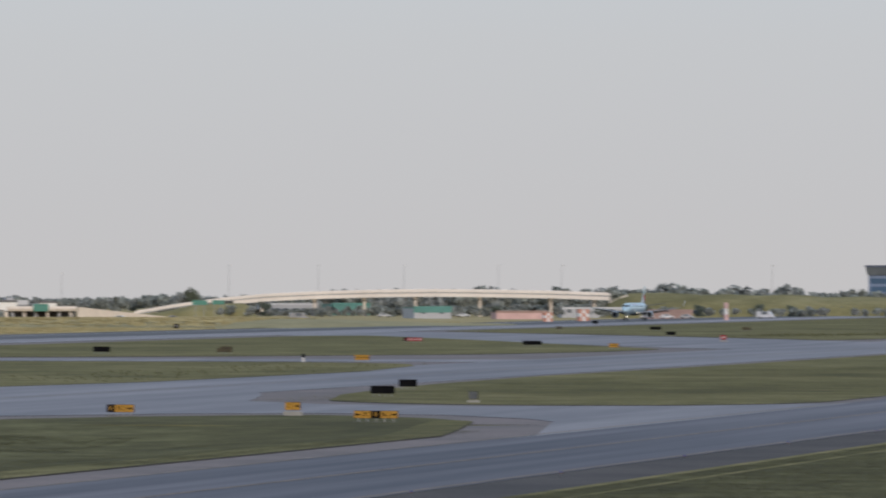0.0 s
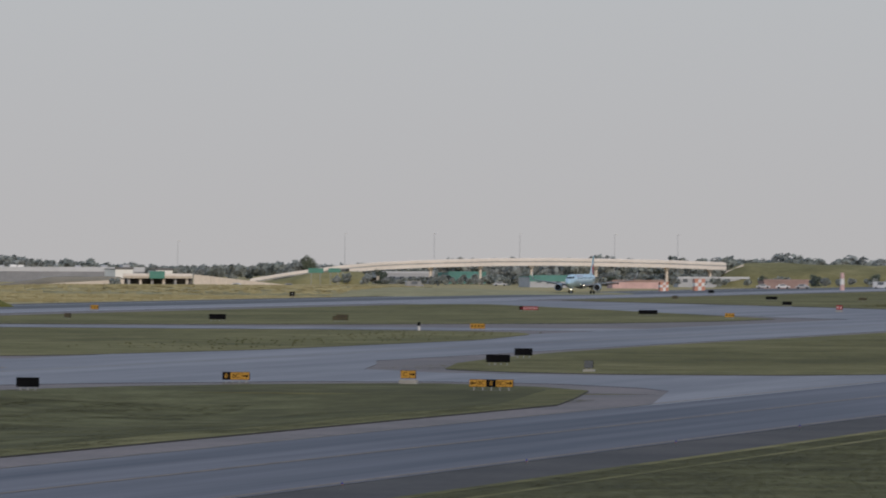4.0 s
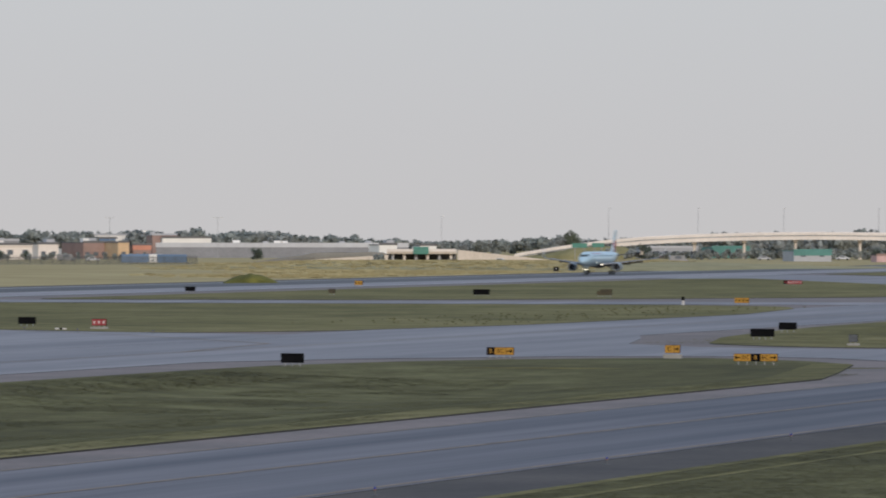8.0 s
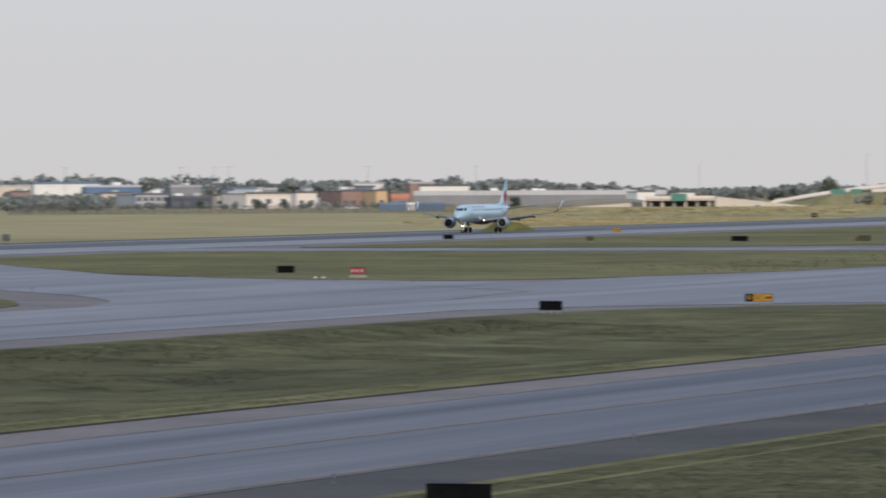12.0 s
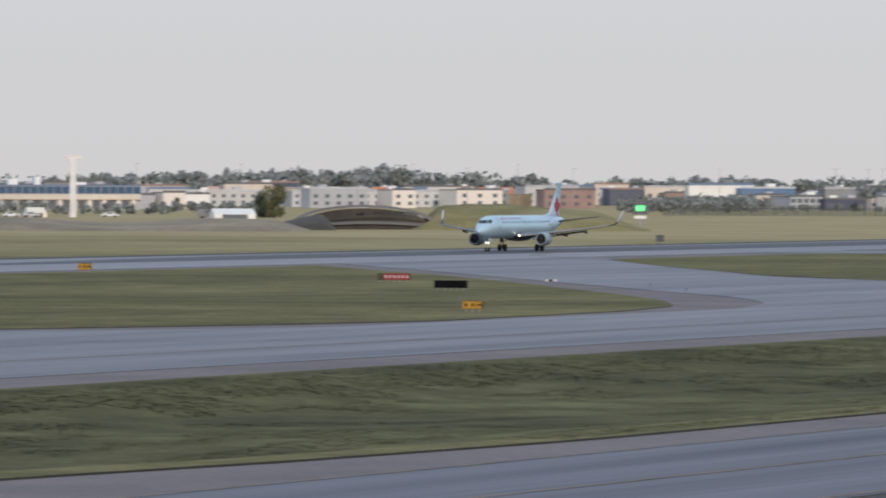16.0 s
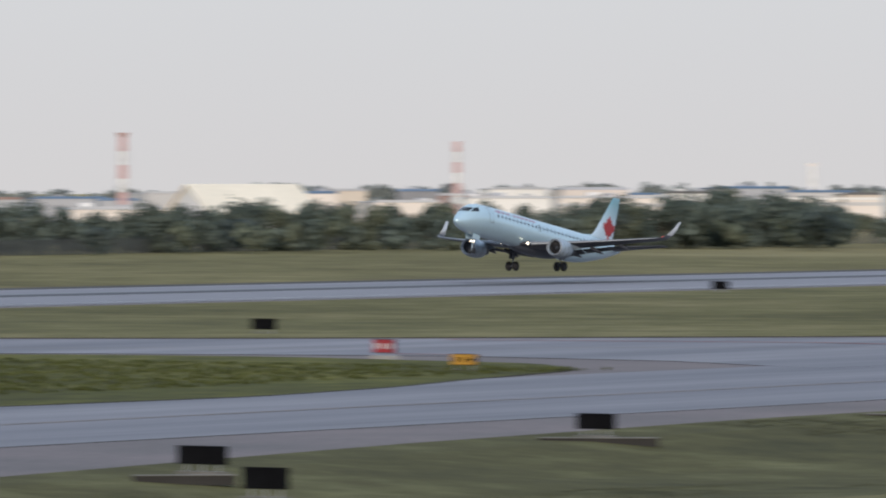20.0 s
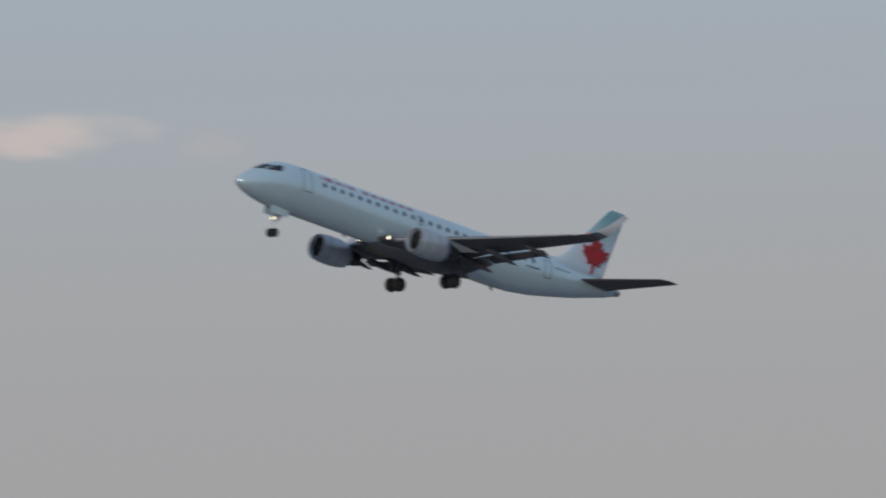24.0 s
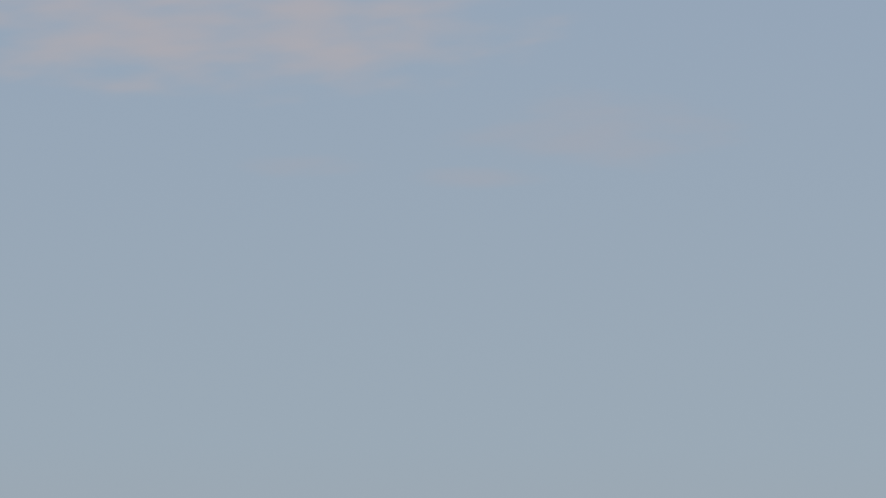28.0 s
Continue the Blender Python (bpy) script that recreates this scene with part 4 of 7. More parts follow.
def arrow(parent, mat, y, z, direction, size):
    bm = bmesh.new()
    s = size / 2
    pts = [(-s, -0.05), (s * 0.2, -0.05), (s * 0.2, -0.17), (s, 0), (s * 0.2, 0.17), (s * 0.2, 0.05), (-s, 0.05)]
    vs = [bm.verts.new((-0.14, y - direction * a, z + b)) for a, b in pts]
    bm.faces.new(vs)
    part("arrow", bm, mat, parent)


def guidance_sign(x, y, width, high, panels, label, category="airfield sign", base=0.0, legs=None, group="airfield signs", turn=0.0, stand=0.28):
    """panels: (share of the width, material, text, text material), in order from the sign's left, as read."""
    th = thing("taxiway_sign", label, category, pose(x, y, rise(x, y) + 0.09, 0, 0, turn), group)
    z0 = stand + base
    bm = bmesh.new()
    box(bm, -0.11, 0.11, -width / 2, width / 2, z0, z0 + high, 0.02)
    housing = part("housing", bm, SIGN_BLACK, th, "black sign housing")
    at = width / 2
    for frac, mat, text, tmat in panels:
        w = frac * width
        bm = bmesh.new()
        box(bm, -0.13, -0.105, at - w + 0.015, at - 0.015, z0 + 0.03, z0 + high - 0.03, 0.004)
        part("face", bm, mat, housing, "sign face")
        mid = at - w / 2
        if text and text not in "<>#":
            lettering(text, high * 0.78, tmat, housing, mid, z0 + high / 2)
        elif text in ("<", ">") and text:
            arrow(housing, tmat, mid, z0 + high / 2, 1 if text == ">" else -1, min(w * 0.8, high * 0.8))
        elif text == "#":
            k = max(1, int(w / 0.42))
            for i in range(k):
                bm = bmesh.new()
                c = at - w * (i + 0.5) / k
                box(bm, -0.142, -0.13, c - 0.10, c + 0.10, z0 + high * 0.3, z0 + high * 0.7)
                part("lettering_bar", bm, tmat, housing)
        at -= w
    n = legs or max(2, int(width / 0.75) + 1)
    me = None
    for i in range(n):
        yy = -width / 2 + width * (i + 0.5) / n
        if me is None:
            bm = bmesh.new()
            rod(bm, (0, 0, base), (0, 0, z0 + 0.02), 0.045, 0.045, 8)
            leg = part("leg", bm, ALU, th, "pale metal leg")
            me = leg.data
            leg.matrix_local = Matrix.Translation((0, yy, 0))
        else:
            share("leg", me, th, Matrix.Translation((0, yy, 0)))
    bm = bmesh.new()
    if base:
        box(bm, -0.4, 0.4, -width / 2 - 0.1, width / 2 + 0.1, -0.3, base, 0.03)
        part("footing", bm, CONCRETE, th, "pale concrete block")
    else:
        box(bm, -0.22, 0.22, -width / 2, width / 2, -0.3, 0.012, 0.004)
        part("footing", bm, FOOTING, th, "flush concrete footing")
    return th


K, Y_, R_, B_, W_ = SIGN_BLACK, SIGN_YELLOW, SIGN_RED, SIGN_BROWN, SIGN_WHITE
BLACK_BACK = "black back of a low airfield sign on thin legs"
for x, y, w, h in ((1205, 356, 1.75, 0.75), (796, 254, 2.0, 0.78), (577, 162, 1.85, 0.76), (727, 156, 2.4, 0.78), (777, 164, 1.9, 0.76), (1310, 254, 3.4, 0.72),
                   (1158, 294, 2.7, 0.85), (681, 267, 3.4, 0.75), (459, 285, 2.0, 0.78), (650, 351, 1.8, 0.78), (285, 160, 1.85, 0.68), (242, 153, 2.15, 0.70),
                   (224, 139, 1.8, 0.76), (295, 256, 2.0, 0.8), (1746, 309, 2.7, 0.7), (1567, 274, 2.0, 0.7), (2008, 372, 1.6, 0.8), (238, 70, 2.2, 0.7)):
    guidance_sign(x, y, w, h, [], BLACK_BACK)
guidance_sign(617, 155, 2.35, 0.66, [(0.30, K, "B", Y_), (0.42, Y_, "BC", K), (0.28, Y_, ">", K)], "low black and yellow sign reading B and BC")
guidance_sign(594, 128, 3.6, 0.62, [(0.17, Y_, "<", K), (0.22, Y_, "BC", K), (0.22, K, "B", Y_), (0.22, Y_, "BC", K), (0.17, Y_, ">", K)],
              "wide yellow and black sign reading BC B BC between arrows")
guidance_sign(621, 141, 1.3, 0.68, [(0.6, Y_, "C", K), (0.4, Y_, ">", K)], "small yellow sign on a pale concrete block", base=0.35, stand=0.1)
guidance_sign(693, 140, 0.85, 0.72, [(1.0, SIGN_GREY, "", W_)], "small grey sign box on a pale concrete block", base=0.2, stand=0.12)
for x, y, w, h in ((781, 241, 1.6, 0.72), (399, 239, 1.45, 0.85), (1431, 240, 1.2, 0.9)):
    guidance_sign(x, y, w, h, [(1.0, R_, "#", W_)], "red mandatory sign with white lettering on a pale footing", base=0.2, stand=0.15)
guidance_sign(1388, 292, 3.6, 0.68, [(0.2, K, "#", R_), (0.8, R_, "#", W_)], "wide red holding sign with white lettering")
guidance_sign(731, 293, 3.6, 0.68, [(0.2, B_, "", R_), (0.8, R_, "#", W_)], "wide red holding sign with white lettering")
guidance_sign(283, 240, 2.7, 0.75, [(0.85, R_, "#", W_), (0.15, Y_, "", K)], "wide red holding sign with white lettering and a yellow end")
for x, y, w, h in ((575, 223.5, 1.7, 0.66), (788, 354, 1.65, 0.75), (378, 221, 1.65, 0.66), (1338, 363, 1.5, 0.8), (1259, 230, 1.6, 0.7), (1044, 227, 2.1, 0.75)):
    guidance_sign(x, y, w, h, [(0.7, Y_, "#", K), (0.3, Y_, ">", K)], "low yellow taxiway sign with dark lettering")
for x, y, w, h in ((1158, 274, 2.4, 0.62), (1193, 282, 2.0, 0.6), (1174, 323, 1.1, 0.7), (1756, 334, 1.3, 0.7), (1738, 286, 2.0, 0.6), (446, 310, 1.9, 0.75)):
    guidance_sign(x, y, w, h, [(1.0, B_, "", K)], "weathered brown back of a low airfield sign")
for x, y in ((949, 422), (1243, 422), (648, 419), (1849, 424)):
    guidance_sign(x, y + 26, 1.35, 1.15, [(1.0, SIGN_GREY if x < 1500 else K, "" if x < 1500 else "4", W_)], "dark runway distance marker box on legs", "distance marker", legs=2, stand=0.35)


def drain_cover(x0, y0, x1, y1):
    """A long concrete slab over a drain, a hand above the grass, on a dark block coloured as its shadow gap."""
    d = Vector((x1 - x0, y1 - y0))
    th = thing("drain_cover", "long weathered concrete drain cover in the mown grass", "drain cover",
               pose((x0 + x1) / 2, (y0 + y1) / 2, 0.06, 0, 0, math.degrees(math.atan2(d.y, d.x))), "drain covers")
    n = 4
    for k in range(n):
        bm = bmesh.new()
        box(bm, -d.length / 2 + d.length * k / n + 0.02, -d.length / 2 + d.length * (k + 1) / n - 0.02, -0.3, 0.3, 0.06, 0.10, 0.01)
        part("slab", bm, FOOTING, th, "concrete slab")
    # solid dark block takes the place of the shadow below the slabs
    bm = bmesh.new()
    box(bm, -d.length / 2, d.length / 2, -0.26, 0.26, -0.3, 0.07)
    part("gap_shade", bm, SHADED_SOIL, th, "dark block coloured as the shaded gap below the slabs")


for ends in ((316.5, 163.2, 318.6, 159.6), (280.0, 160.0, 282.6, 155.6), (236.4, 152.5, 238.9, 149.6)):
    drain_cover(*ends)


def ground_plate(x, y):
    """A small striped plate lying beside a taxiway."""
    th = thing("marker_plate", "small white and black marker plate lying on the ground", "marker plate", pose(x, y, 0.09, 0, 0, 20), "marker plates")
    for k in range(3):
        bm = bmesh.new()
        box(bm, -0.25, 0.25, -0.6 + 0.4 * k, -0.2 + 0.4 * k, -0.05, 0.16, 0.01)
        part("panel", bm, SIGN_BLACK if k == 1 else SIGN_WHITE, th)


for x, y in ((751, 283), (775, 243.5), (276, 243)):
    ground_plate(x, y)


def marker_post(x, y):
    th = thing("marker_post", "white post with a black cap beside the taxiway", "marker post", pose(x, y, rise(x, y) + 0.09))
    bm = bmesh.new()
    rod(bm, (0, 0, -0.2), (0, 0, 0.6), 0.22, 0.2, 12)
    part("post", bm, SIGN_WHITE, th)
    bm = bmesh.new()
    rod(bm, (0, 0, 0.6), (0, 0, 1.15), 0.24, 0.2, 12)
    part("cap", bm, SIGN_BLACK, th, "black cap")


marker_post(1046, 236)


def edge_light(x, y):
    th = thing("edge_light", "small taxiway edge light with a blue lens and orange collar", "edge light", pose(x, y, rise(x, y) + 0.05), "taxiway edge lights")
    bm = bmesh.new()
    rod(bm, (0, 0, -0.1), (0, 0, 0.22), 0.03, 0.03, 8)
    rod(bm, (0, 0, 0.0), (0, 0, 0.03), 0.14, 0.12, 10)
    part("stem", bm, SIGN_GREY, th, "metal stem")
    bm = bmesh.new()
    rod(bm, (0, 0, 0.22), (0, 0, 0.26), 0.06, 0.06, 10)
    part("collar", bm, ORANGE, th, "orange collar")
    bm = bmesh.new()
    rod(bm, (0, 0, 0.26), (0, 0, 0.36), 0.055, 0.035, 10)
    part("lens", bm, BLUE_LENS, th, "blue lens")
    return th


first_light = edge_light(261, 81.5)
for i in range(1, 14):
    copy_thing(first_light, pose(261 + 42 * i, 81.5, 0.05))
for x, y in ((770, 246), (757, 236), (748, 225), (724, 262), (690, 246)):
    copy_thing(first_light, pose(x, y, 0.06))


# ---------------------------------------------------------------- beyond the runway
CREAM_WALL = material("cream_concrete", (0.66, 0.57, 0.48), 0.85, vary=0.08, scale=0.08, fine=1.0)
CREAM_LIGHT = material("pale_cream_render", (0.78, 0.70, 0.63), 0.85, vary=0.06, scale=0.1, fine=1.0)
GREY_WALL = material("grey_panel_wall", (0.44, 0.44, 0.46), 0.8, vary=0.08, scale=0.1, fine=1)
PALE_WALL = material("pale_grey_render", (0.56, 0.54, 0.53), 0.85, vary=0.07, scale=0.08, fine=1)
SLATE_WALL = material("mid_grey_panel_wall", (0.26, 0.26, 0.275), 0.8, vary=0.1, scale=0.1, fine=1)
LIGHT_ROOF = material("pale_metal_roof", (0.52, 0.52, 0.54), 0.6, vary=0.06, scale=0.05, fine=0.6)
DARK_ROOF = material("dark_flat_roof", (0.15, 0.145, 0.145), 0.8, vary=0.12, scale=0.1)
NAVY_WALL = material("navy_cladding", (0.065, 0.078, 0.12), 0.5, vary=0.1, scale=0.2)
BLUE_WALL = material("blue_steel", (0.11, 0.19, 0.32), 0.5, vary=0.1, scale=0.2)
RED_WALL = material("brick_red_wall", (0.34, 0.23, 0.20), 0.85, vary=0.12, scale=0.2, fine=3)
ORANGE_WALL = material("ochre_wall", (0.62, 0.43, 0.26), 0.8, vary=0.08, scale=0.2)
ORANGE_BOX = material("orange_red_steel", (0.56, 0.24, 0.16), 0.6, vary=0.1, scale=0.3)
WHITE_WALL = material("white_wall", (0.80, 0.77, 0.73), 0.75, vary=0.05, scale=0.2)
TEAL_SIGN = material("green_road_sign", (0.06, 0.22, 0.17), 0.5, vary=0.08, scale=0.3)
TEAL_ROOF = material("faded_teal_roof", (0.10, 0.26, 0.23), 0.7, vary=0.12, scale=0.2)
FAR_GLASS = material("dark_window_glass", (0.13, 0.145, 0.165), 0.15, vary=0.1)
TERMINAL_GLASS = material("blue_curtain_glass", (0.06, 0.115, 0.20), 0.15, vary=0.15, scale=0.1)
POLE_GREY = material("grey_steel_pole", (0.36, 0.36, 0.37), 0.6, 0.3, vary=0.1, scale=0.5)
# red washed towards pink, with the haze mixed into the colour
MAST_RED = material("haze_paled_mast_red", (0.60, 0.39, 0.37), 0.7, vary=0.1, scale=0.4)
MAST_WHITE = material("mast_white_paint", (0.70, 0.68, 0.66), 0.7, vary=0.08, scale=0.4)
# warm sunlight is mixed into this roof colour
SHED_ROOF = material("sunlit_cream_roof", (0.88, 0.77, 0.60), 0.6, vary=0.05, scale=0.1, fine=1)
CAR_PAINT = material("car_paint", (0.45, 0.45, 0.47), 0.3, vary=0.05, coat=0.5, object_random=0.6)
DIRT = material("bare_earth", (0.30, 0.235, 0.155), 0.95, vary=0.2, scale=0.06, fine=0.6, bump=0.2)
SCREEN_GREEN = glowing("lit_green_panel", (0.10, 0.85, 0.22), 0.75)
FENCE = material("galvanised_mesh", (0.085, 0.09, 0.09), 0.7, 0.2, vary=0.15, scale=0.2)


def lie(az, r, z=0.0):
    """Where the plain's far side lies: round towards the houses it draws nearer than the range r. Range, and height over the plain."""
    if az >= 63:
        return r, z
    u = min(18.0, 63 - az)
    drawn = (2.964 * u * u / (u + 6) + 1.583 * u ** 3 / (u + 6) ** 2) / 13352
    return EYE_Z / ((EYE_Z - z) / r + drawn), 0.0


def place(az, r, z=0.0, twist=0.0, fixed=False):
    """A pose on the plain, x to the right and y away as seen from the airfield; what lies nearer than r is as much smaller, unless its size is fixed."""
    near, z = lie(az, r, z)
    x, y = polar(az, near)
    return pose(x, y, z, 0, 0, -az + twist) @ Matrix.Scale(1 if fixed else near / r, 4)


def span(az0, az1, r):
    return 2 * r * math.tan(radians((az1 - az0) / 2))


def building(az0, az1, r, high, wall, label, depth=18.0, roof=None, rows=0, cols=0, win=(1.6, 1.3), sill=1.2, storey=3.2, twist=0.0, z=0.0, parapet=0.5,
             band=None, units=0, name="industrial_building", category="building", group="far buildings", glass=None, door=0):
    w = span(az0, az1, r)
    th = thing(name, label, category, place((az0 + az1) / 2, r, z, twist), group)
    bm = bmesh.new()
    box(bm, -w / 2, w / 2, 0, depth, -1.0, high, 0.06)
    body = part("wall", bm, wall, th)
    bm = bmesh.new()
    box(bm, -w / 2 - 0.15, w / 2 + 0.15, -0.15, depth + 0.15, high - 0.02, high + 0.22, 0.04)
    box(bm, -w / 2 - 0.1, w / 2 + 0.1, -0.1, 0.2, high + 0.2, high + 0.2 + parapet)
    part("roof", bm, roof or DARK_ROOF, th, "flat roof with a low parapet")
    if band:
        bm = bmesh.new()
        box(bm, -w / 2 - 0.08, w / 2 + 0.08, -0.10, 0.06, band[0], band[1])
        part("band", bm, band[2], th, "coloured band along the wall")
    me = None
    for i in range(rows):
        for j in range(cols):
            m = Matrix.Translation((-w / 2 + w * (j + 0.5) / cols, -0.05, sill + i * storey))
            if me is None:
                bm = bmesh.new()
                box(bm, -win[0] / 2, win[0] / 2, 0, 0.12, 0, win[1])
                ob = part("window", bm, glass or FAR_GLASS, body)
                ob.matrix_local = m
                me = ob.data
            else:
                share("window", me, body, m)
    for i in range(units):
        k = random.uniform(-0.42, 0.42) * w
        bm = bmesh.new()
        s = random.uniform(0.8, 1.5)
        box(bm, k - s, k + s, depth * 0.3, depth * 0.3 + 2 * s, high + 0.2, high + 0.2 + s, 0.05)
        part("roof_unit", bm, WHITE_WALL if i % 2 else GREY_WALL, th, "roof plant box")
    for i in range(door):
        bm = bmesh.new()
        c = -w / 2 + w * (i + 0.5) / door
        box(bm, c - 1.6, c + 1.6, -0.06, 0.1, 0, 3.4)
        part("loading_door", bm, GREY_WALL, th, "loading door")
    return th


# ---- woods -------------------------------------------------------------------
BARK = material("grey_brown_bark", (0.10, 0.08, 0.06), 0.9, vary=0.2, scale=1.5, fine=8)


def leaf_material(name, a, b):
    m = material(name, b, 0.85, vary=0.25, scale=0.35, fine=2.5, second=a, islands=True)
    nt = m.node_tree
    bsdf = nt.nodes["Principled BSDF"]
    bsdf.inputs["Specular IOR Level"].default_value = 0.15
    # light also passes through the leaves
    through_leaf, both = nt.nodes.new("ShaderNodeBsdfTranslucent"), nt.nodes.new("ShaderNodeMixShader")
    nt.links.new(bsdf.inputs["Base Color"].links[0].from_socket, through_leaf.inputs[0])
    both.inputs[0].default_value = 0.4
    nt.links.new(bsdf.outputs[0], both.inputs[1])
    nt.links.new(through_leaf.outputs[0], both.inputs[2])
    nt.links.new(both.outputs[0], nt.nodes["Material Output"].inputs[0])
    return m


LEAF = [leaf_material("dark_green_leaves", (0.092, 0.114, 0.096), (0.176, 0.204, 0.166)),
        leaf_material("olive_leaves", (0.108, 0.124, 0.088), (0.196, 0.214, 0.150)),
        leaf_material("yellowing_leaves", (0.13, 0.135, 0.068), (0.235, 0.23, 0.12)),
        leaf_material("blue_green_needles", (0.072, 0.092, 0.086), (0.140, 0.164, 0.148)),
        # last two greens are paled to stand in for distance haze
        leaf_material("hazed_grey_green_leaves", (0.235, 0.252, 0.236), (0.315, 0.332, 0.305)),
        leaf_material("hazed_pale_green_leaves", (0.255, 0.268, 0.260), (0.335, 0.348, 0.330))]


def leaf_cloud(rng, lobes, count, size):
    """Leaf clumps as small bent cards, spread through the shells of several lobes."""
    cs = np.array([l[:3] for l in lobes])
    rs = np.array([l[3:6] for l in lobes])
    pick = rng.integers(0, len(lobes), count)
    d = rng.normal(size=(count, 3))
    d /= np.linalg.norm(d, axis=1)[:, None]
    rad = rng.uniform(0.45, 1.05, count)[:, None]
    c = cs[pick] + d * rs[pick] * rad
    face = d + rng.normal(size=(count, 3)) * 0.45
    u = np.cross(face, rng.normal(size=(count, 3)))
    u /= np.linalg.norm(u, axis=1)[:, None] + 1e-9
    v = np.cross(face, u)
    v /= np.linalg.norm(v, axis=1)[:, None] + 1e-9
    s = (size * rng.uniform(0.6, 1.35, count))[:, None]
    verts = np.stack([c - u * s - v * s * 0.6, c + u * s * 0.2 - v * s * 0.9, c + u * s + v * s * 0.3, c - u * s * 0.1 + v * s], 1).reshape(-1, 3)
    faces = np.arange(count * 4).reshape(-1, 4)
    return verts, faces


def tree_mesh(seed, high, wide, conifer=False, count=2600):
    rng = np.random.default_rng(seed)
    lobes = []
    if conifer:
        for k in range(6):
            t = k / 6
            lobes.append((0, 0, high * (0.15 + 0.8 * t), wide * 0.5 * (1.05 - t), wide * 0.5 * (1.05 - t), high * 0.11))
    else:
        for k in range(13):
            a = rng.uniform(0, 6.28)
            q = rng.uniform(0.0, 0.36) * wide
            h = high * (rng.uniform(0.34, 0.84) if k < 8 else rng.uniform(0.1, 0.4))
            r = wide * rng.uniform(0.17, 0.30)
            lobes.append((q * math.cos(a), q * math.sin(a), h, r, r, min(r * 1.15, h * 0.9)))
    return leaf_cloud(rng, lobes, count, high * 0.03)


def mesh_of(name, verts, faces, mat):
    me = bpy.data.meshes.new(name)
    me.from_pydata(verts.tolist(), [], faces.tolist())
    me.materials.append(mat)
    return me


TREES = []
for seed, (high, wide, conifer, mat) in enumerate(((9, 8, False, 0), (11, 8.5, False, 1), (7, 7.5, False, 0), (10, 9, False, 1), (8, 6, False, 2), (10, 4.5, True, 3), (12, 9, False, 0))):
    TREES.append((mesh_of("crown", *tree_mesh(seed + 5, high, wide, conifer), LEAF[mat]), high, wide, conifer, mat))


def tree(kind, az, r, scale, z=0.0, group="trees beyond the runway"):
    me, high, wide, conifer, mat = TREES[kind]
    words = ("dark green leafy tree", "olive green leafy tree", "yellowing autumn tree", "dark pointed conifer")[mat]
    th = thing("tree", words + " beyond the airfield fence", "tree", place(az, r, z, random.uniform(0, 360)) @ Matrix.Scale(scale, 4), group)
    if "trunk" not in tree.cache:
        bm = bmesh.new()
        rod(bm, (0, 0, -0.4), (0.15, 0.05, 3.2), 0.28, 0.2, 7)
        rod(bm, (0.15, 0.05, 3.1), (0.3, 0.1, 6.2), 0.2, 0.08, 6)
        for k in range(5):
            a = k * 1.3
            rod(bm, (0.15, 0.05, 2.4 + 0.5 * k), (1.9 * math.cos(a), 1.9 * math.sin(a), 4.2 + 0.5 * k), 0.11, 0.03, 5)
        ob = part("trunk", bm, BARK, th, "bark trunk with limbs")
        tree.cache["trunk"] = ob.data
    else:
        share("trunk", tree.cache["trunk"], th, Matrix.Identity(4))
    share("crown", me, th, Matrix.Identity(4))
    return th


tree.cache = {}


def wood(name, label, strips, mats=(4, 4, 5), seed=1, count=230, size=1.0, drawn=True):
    """A far belt of trees, too many to count: strips of (heading 0, heading 1, range, height 0, height 1, how many)."""
    rng = np.random.default_rng(seed)
    sets = {k: ([], [], 0) for k in sorted(set(mats))}
    for az0, az1, r, h0, h1, n in strips:
        for i in range(n):
            az = az0 + (az1 - az0) * (i + rng.uniform(-0.4, 0.4)) / max(1, n - 1)
            t = (az - az0) / (az1 - az0)
            high = (h0 + (h1 - h0) * t) * rng.choice([0.78, 0.85, 0.9, 0.95, 1.0, 1.1])
            wide = high * rng.uniform(0.75, 1.4)
            rr = r + rng.uniform(-60, 60)
            conifer = rng.uniform() < 0.10
            lobes = []
            if conifer:
                wide *= 0.5
                for k in range(4):
                    u = k / 4
                    lobes.append((0, 0, high * (0.2 + 0.78 * u), wide * 0.5 * (1.05 - u), wide * 0.5 * (1.05 - u), high * 0.14))
            else:
                for k in range(5):
                    a = rng.uniform(0, 6.28)
                    q = rng.uniform(0, 0.35) * wide
                    s = wide * rng.uniform(0.2, 0.34)
                    lobes.append((q * math.cos(a), q * math.sin(a), high * rng.uniform(0.3, 0.82), s, s, s * 0.75))
            v, f = leaf_cloud(rng, lobes, count, size)
            near = lie(az, rr)[0] if drawn else rr
            v *= near / rr
            x, y = polar(az, near)
            m = mats[int(rng.integers(0, len(mats)))]
            vs, fs, base = sets[m]
            vs.append(v + np.array([x, y, 0]))
            fs.append(f + base)
            sets[m] = (vs, fs, base + len(v))
    root = thing(name, label, "woods", kind="stuff")
    for m, (vs, fs, base) in sets.items():
        if base:
            ob = new("foliage", mesh_of("foliage", np.concatenate(vs), np.concatenate(fs), LEAF[m]))
            ob.parent = root
    return root


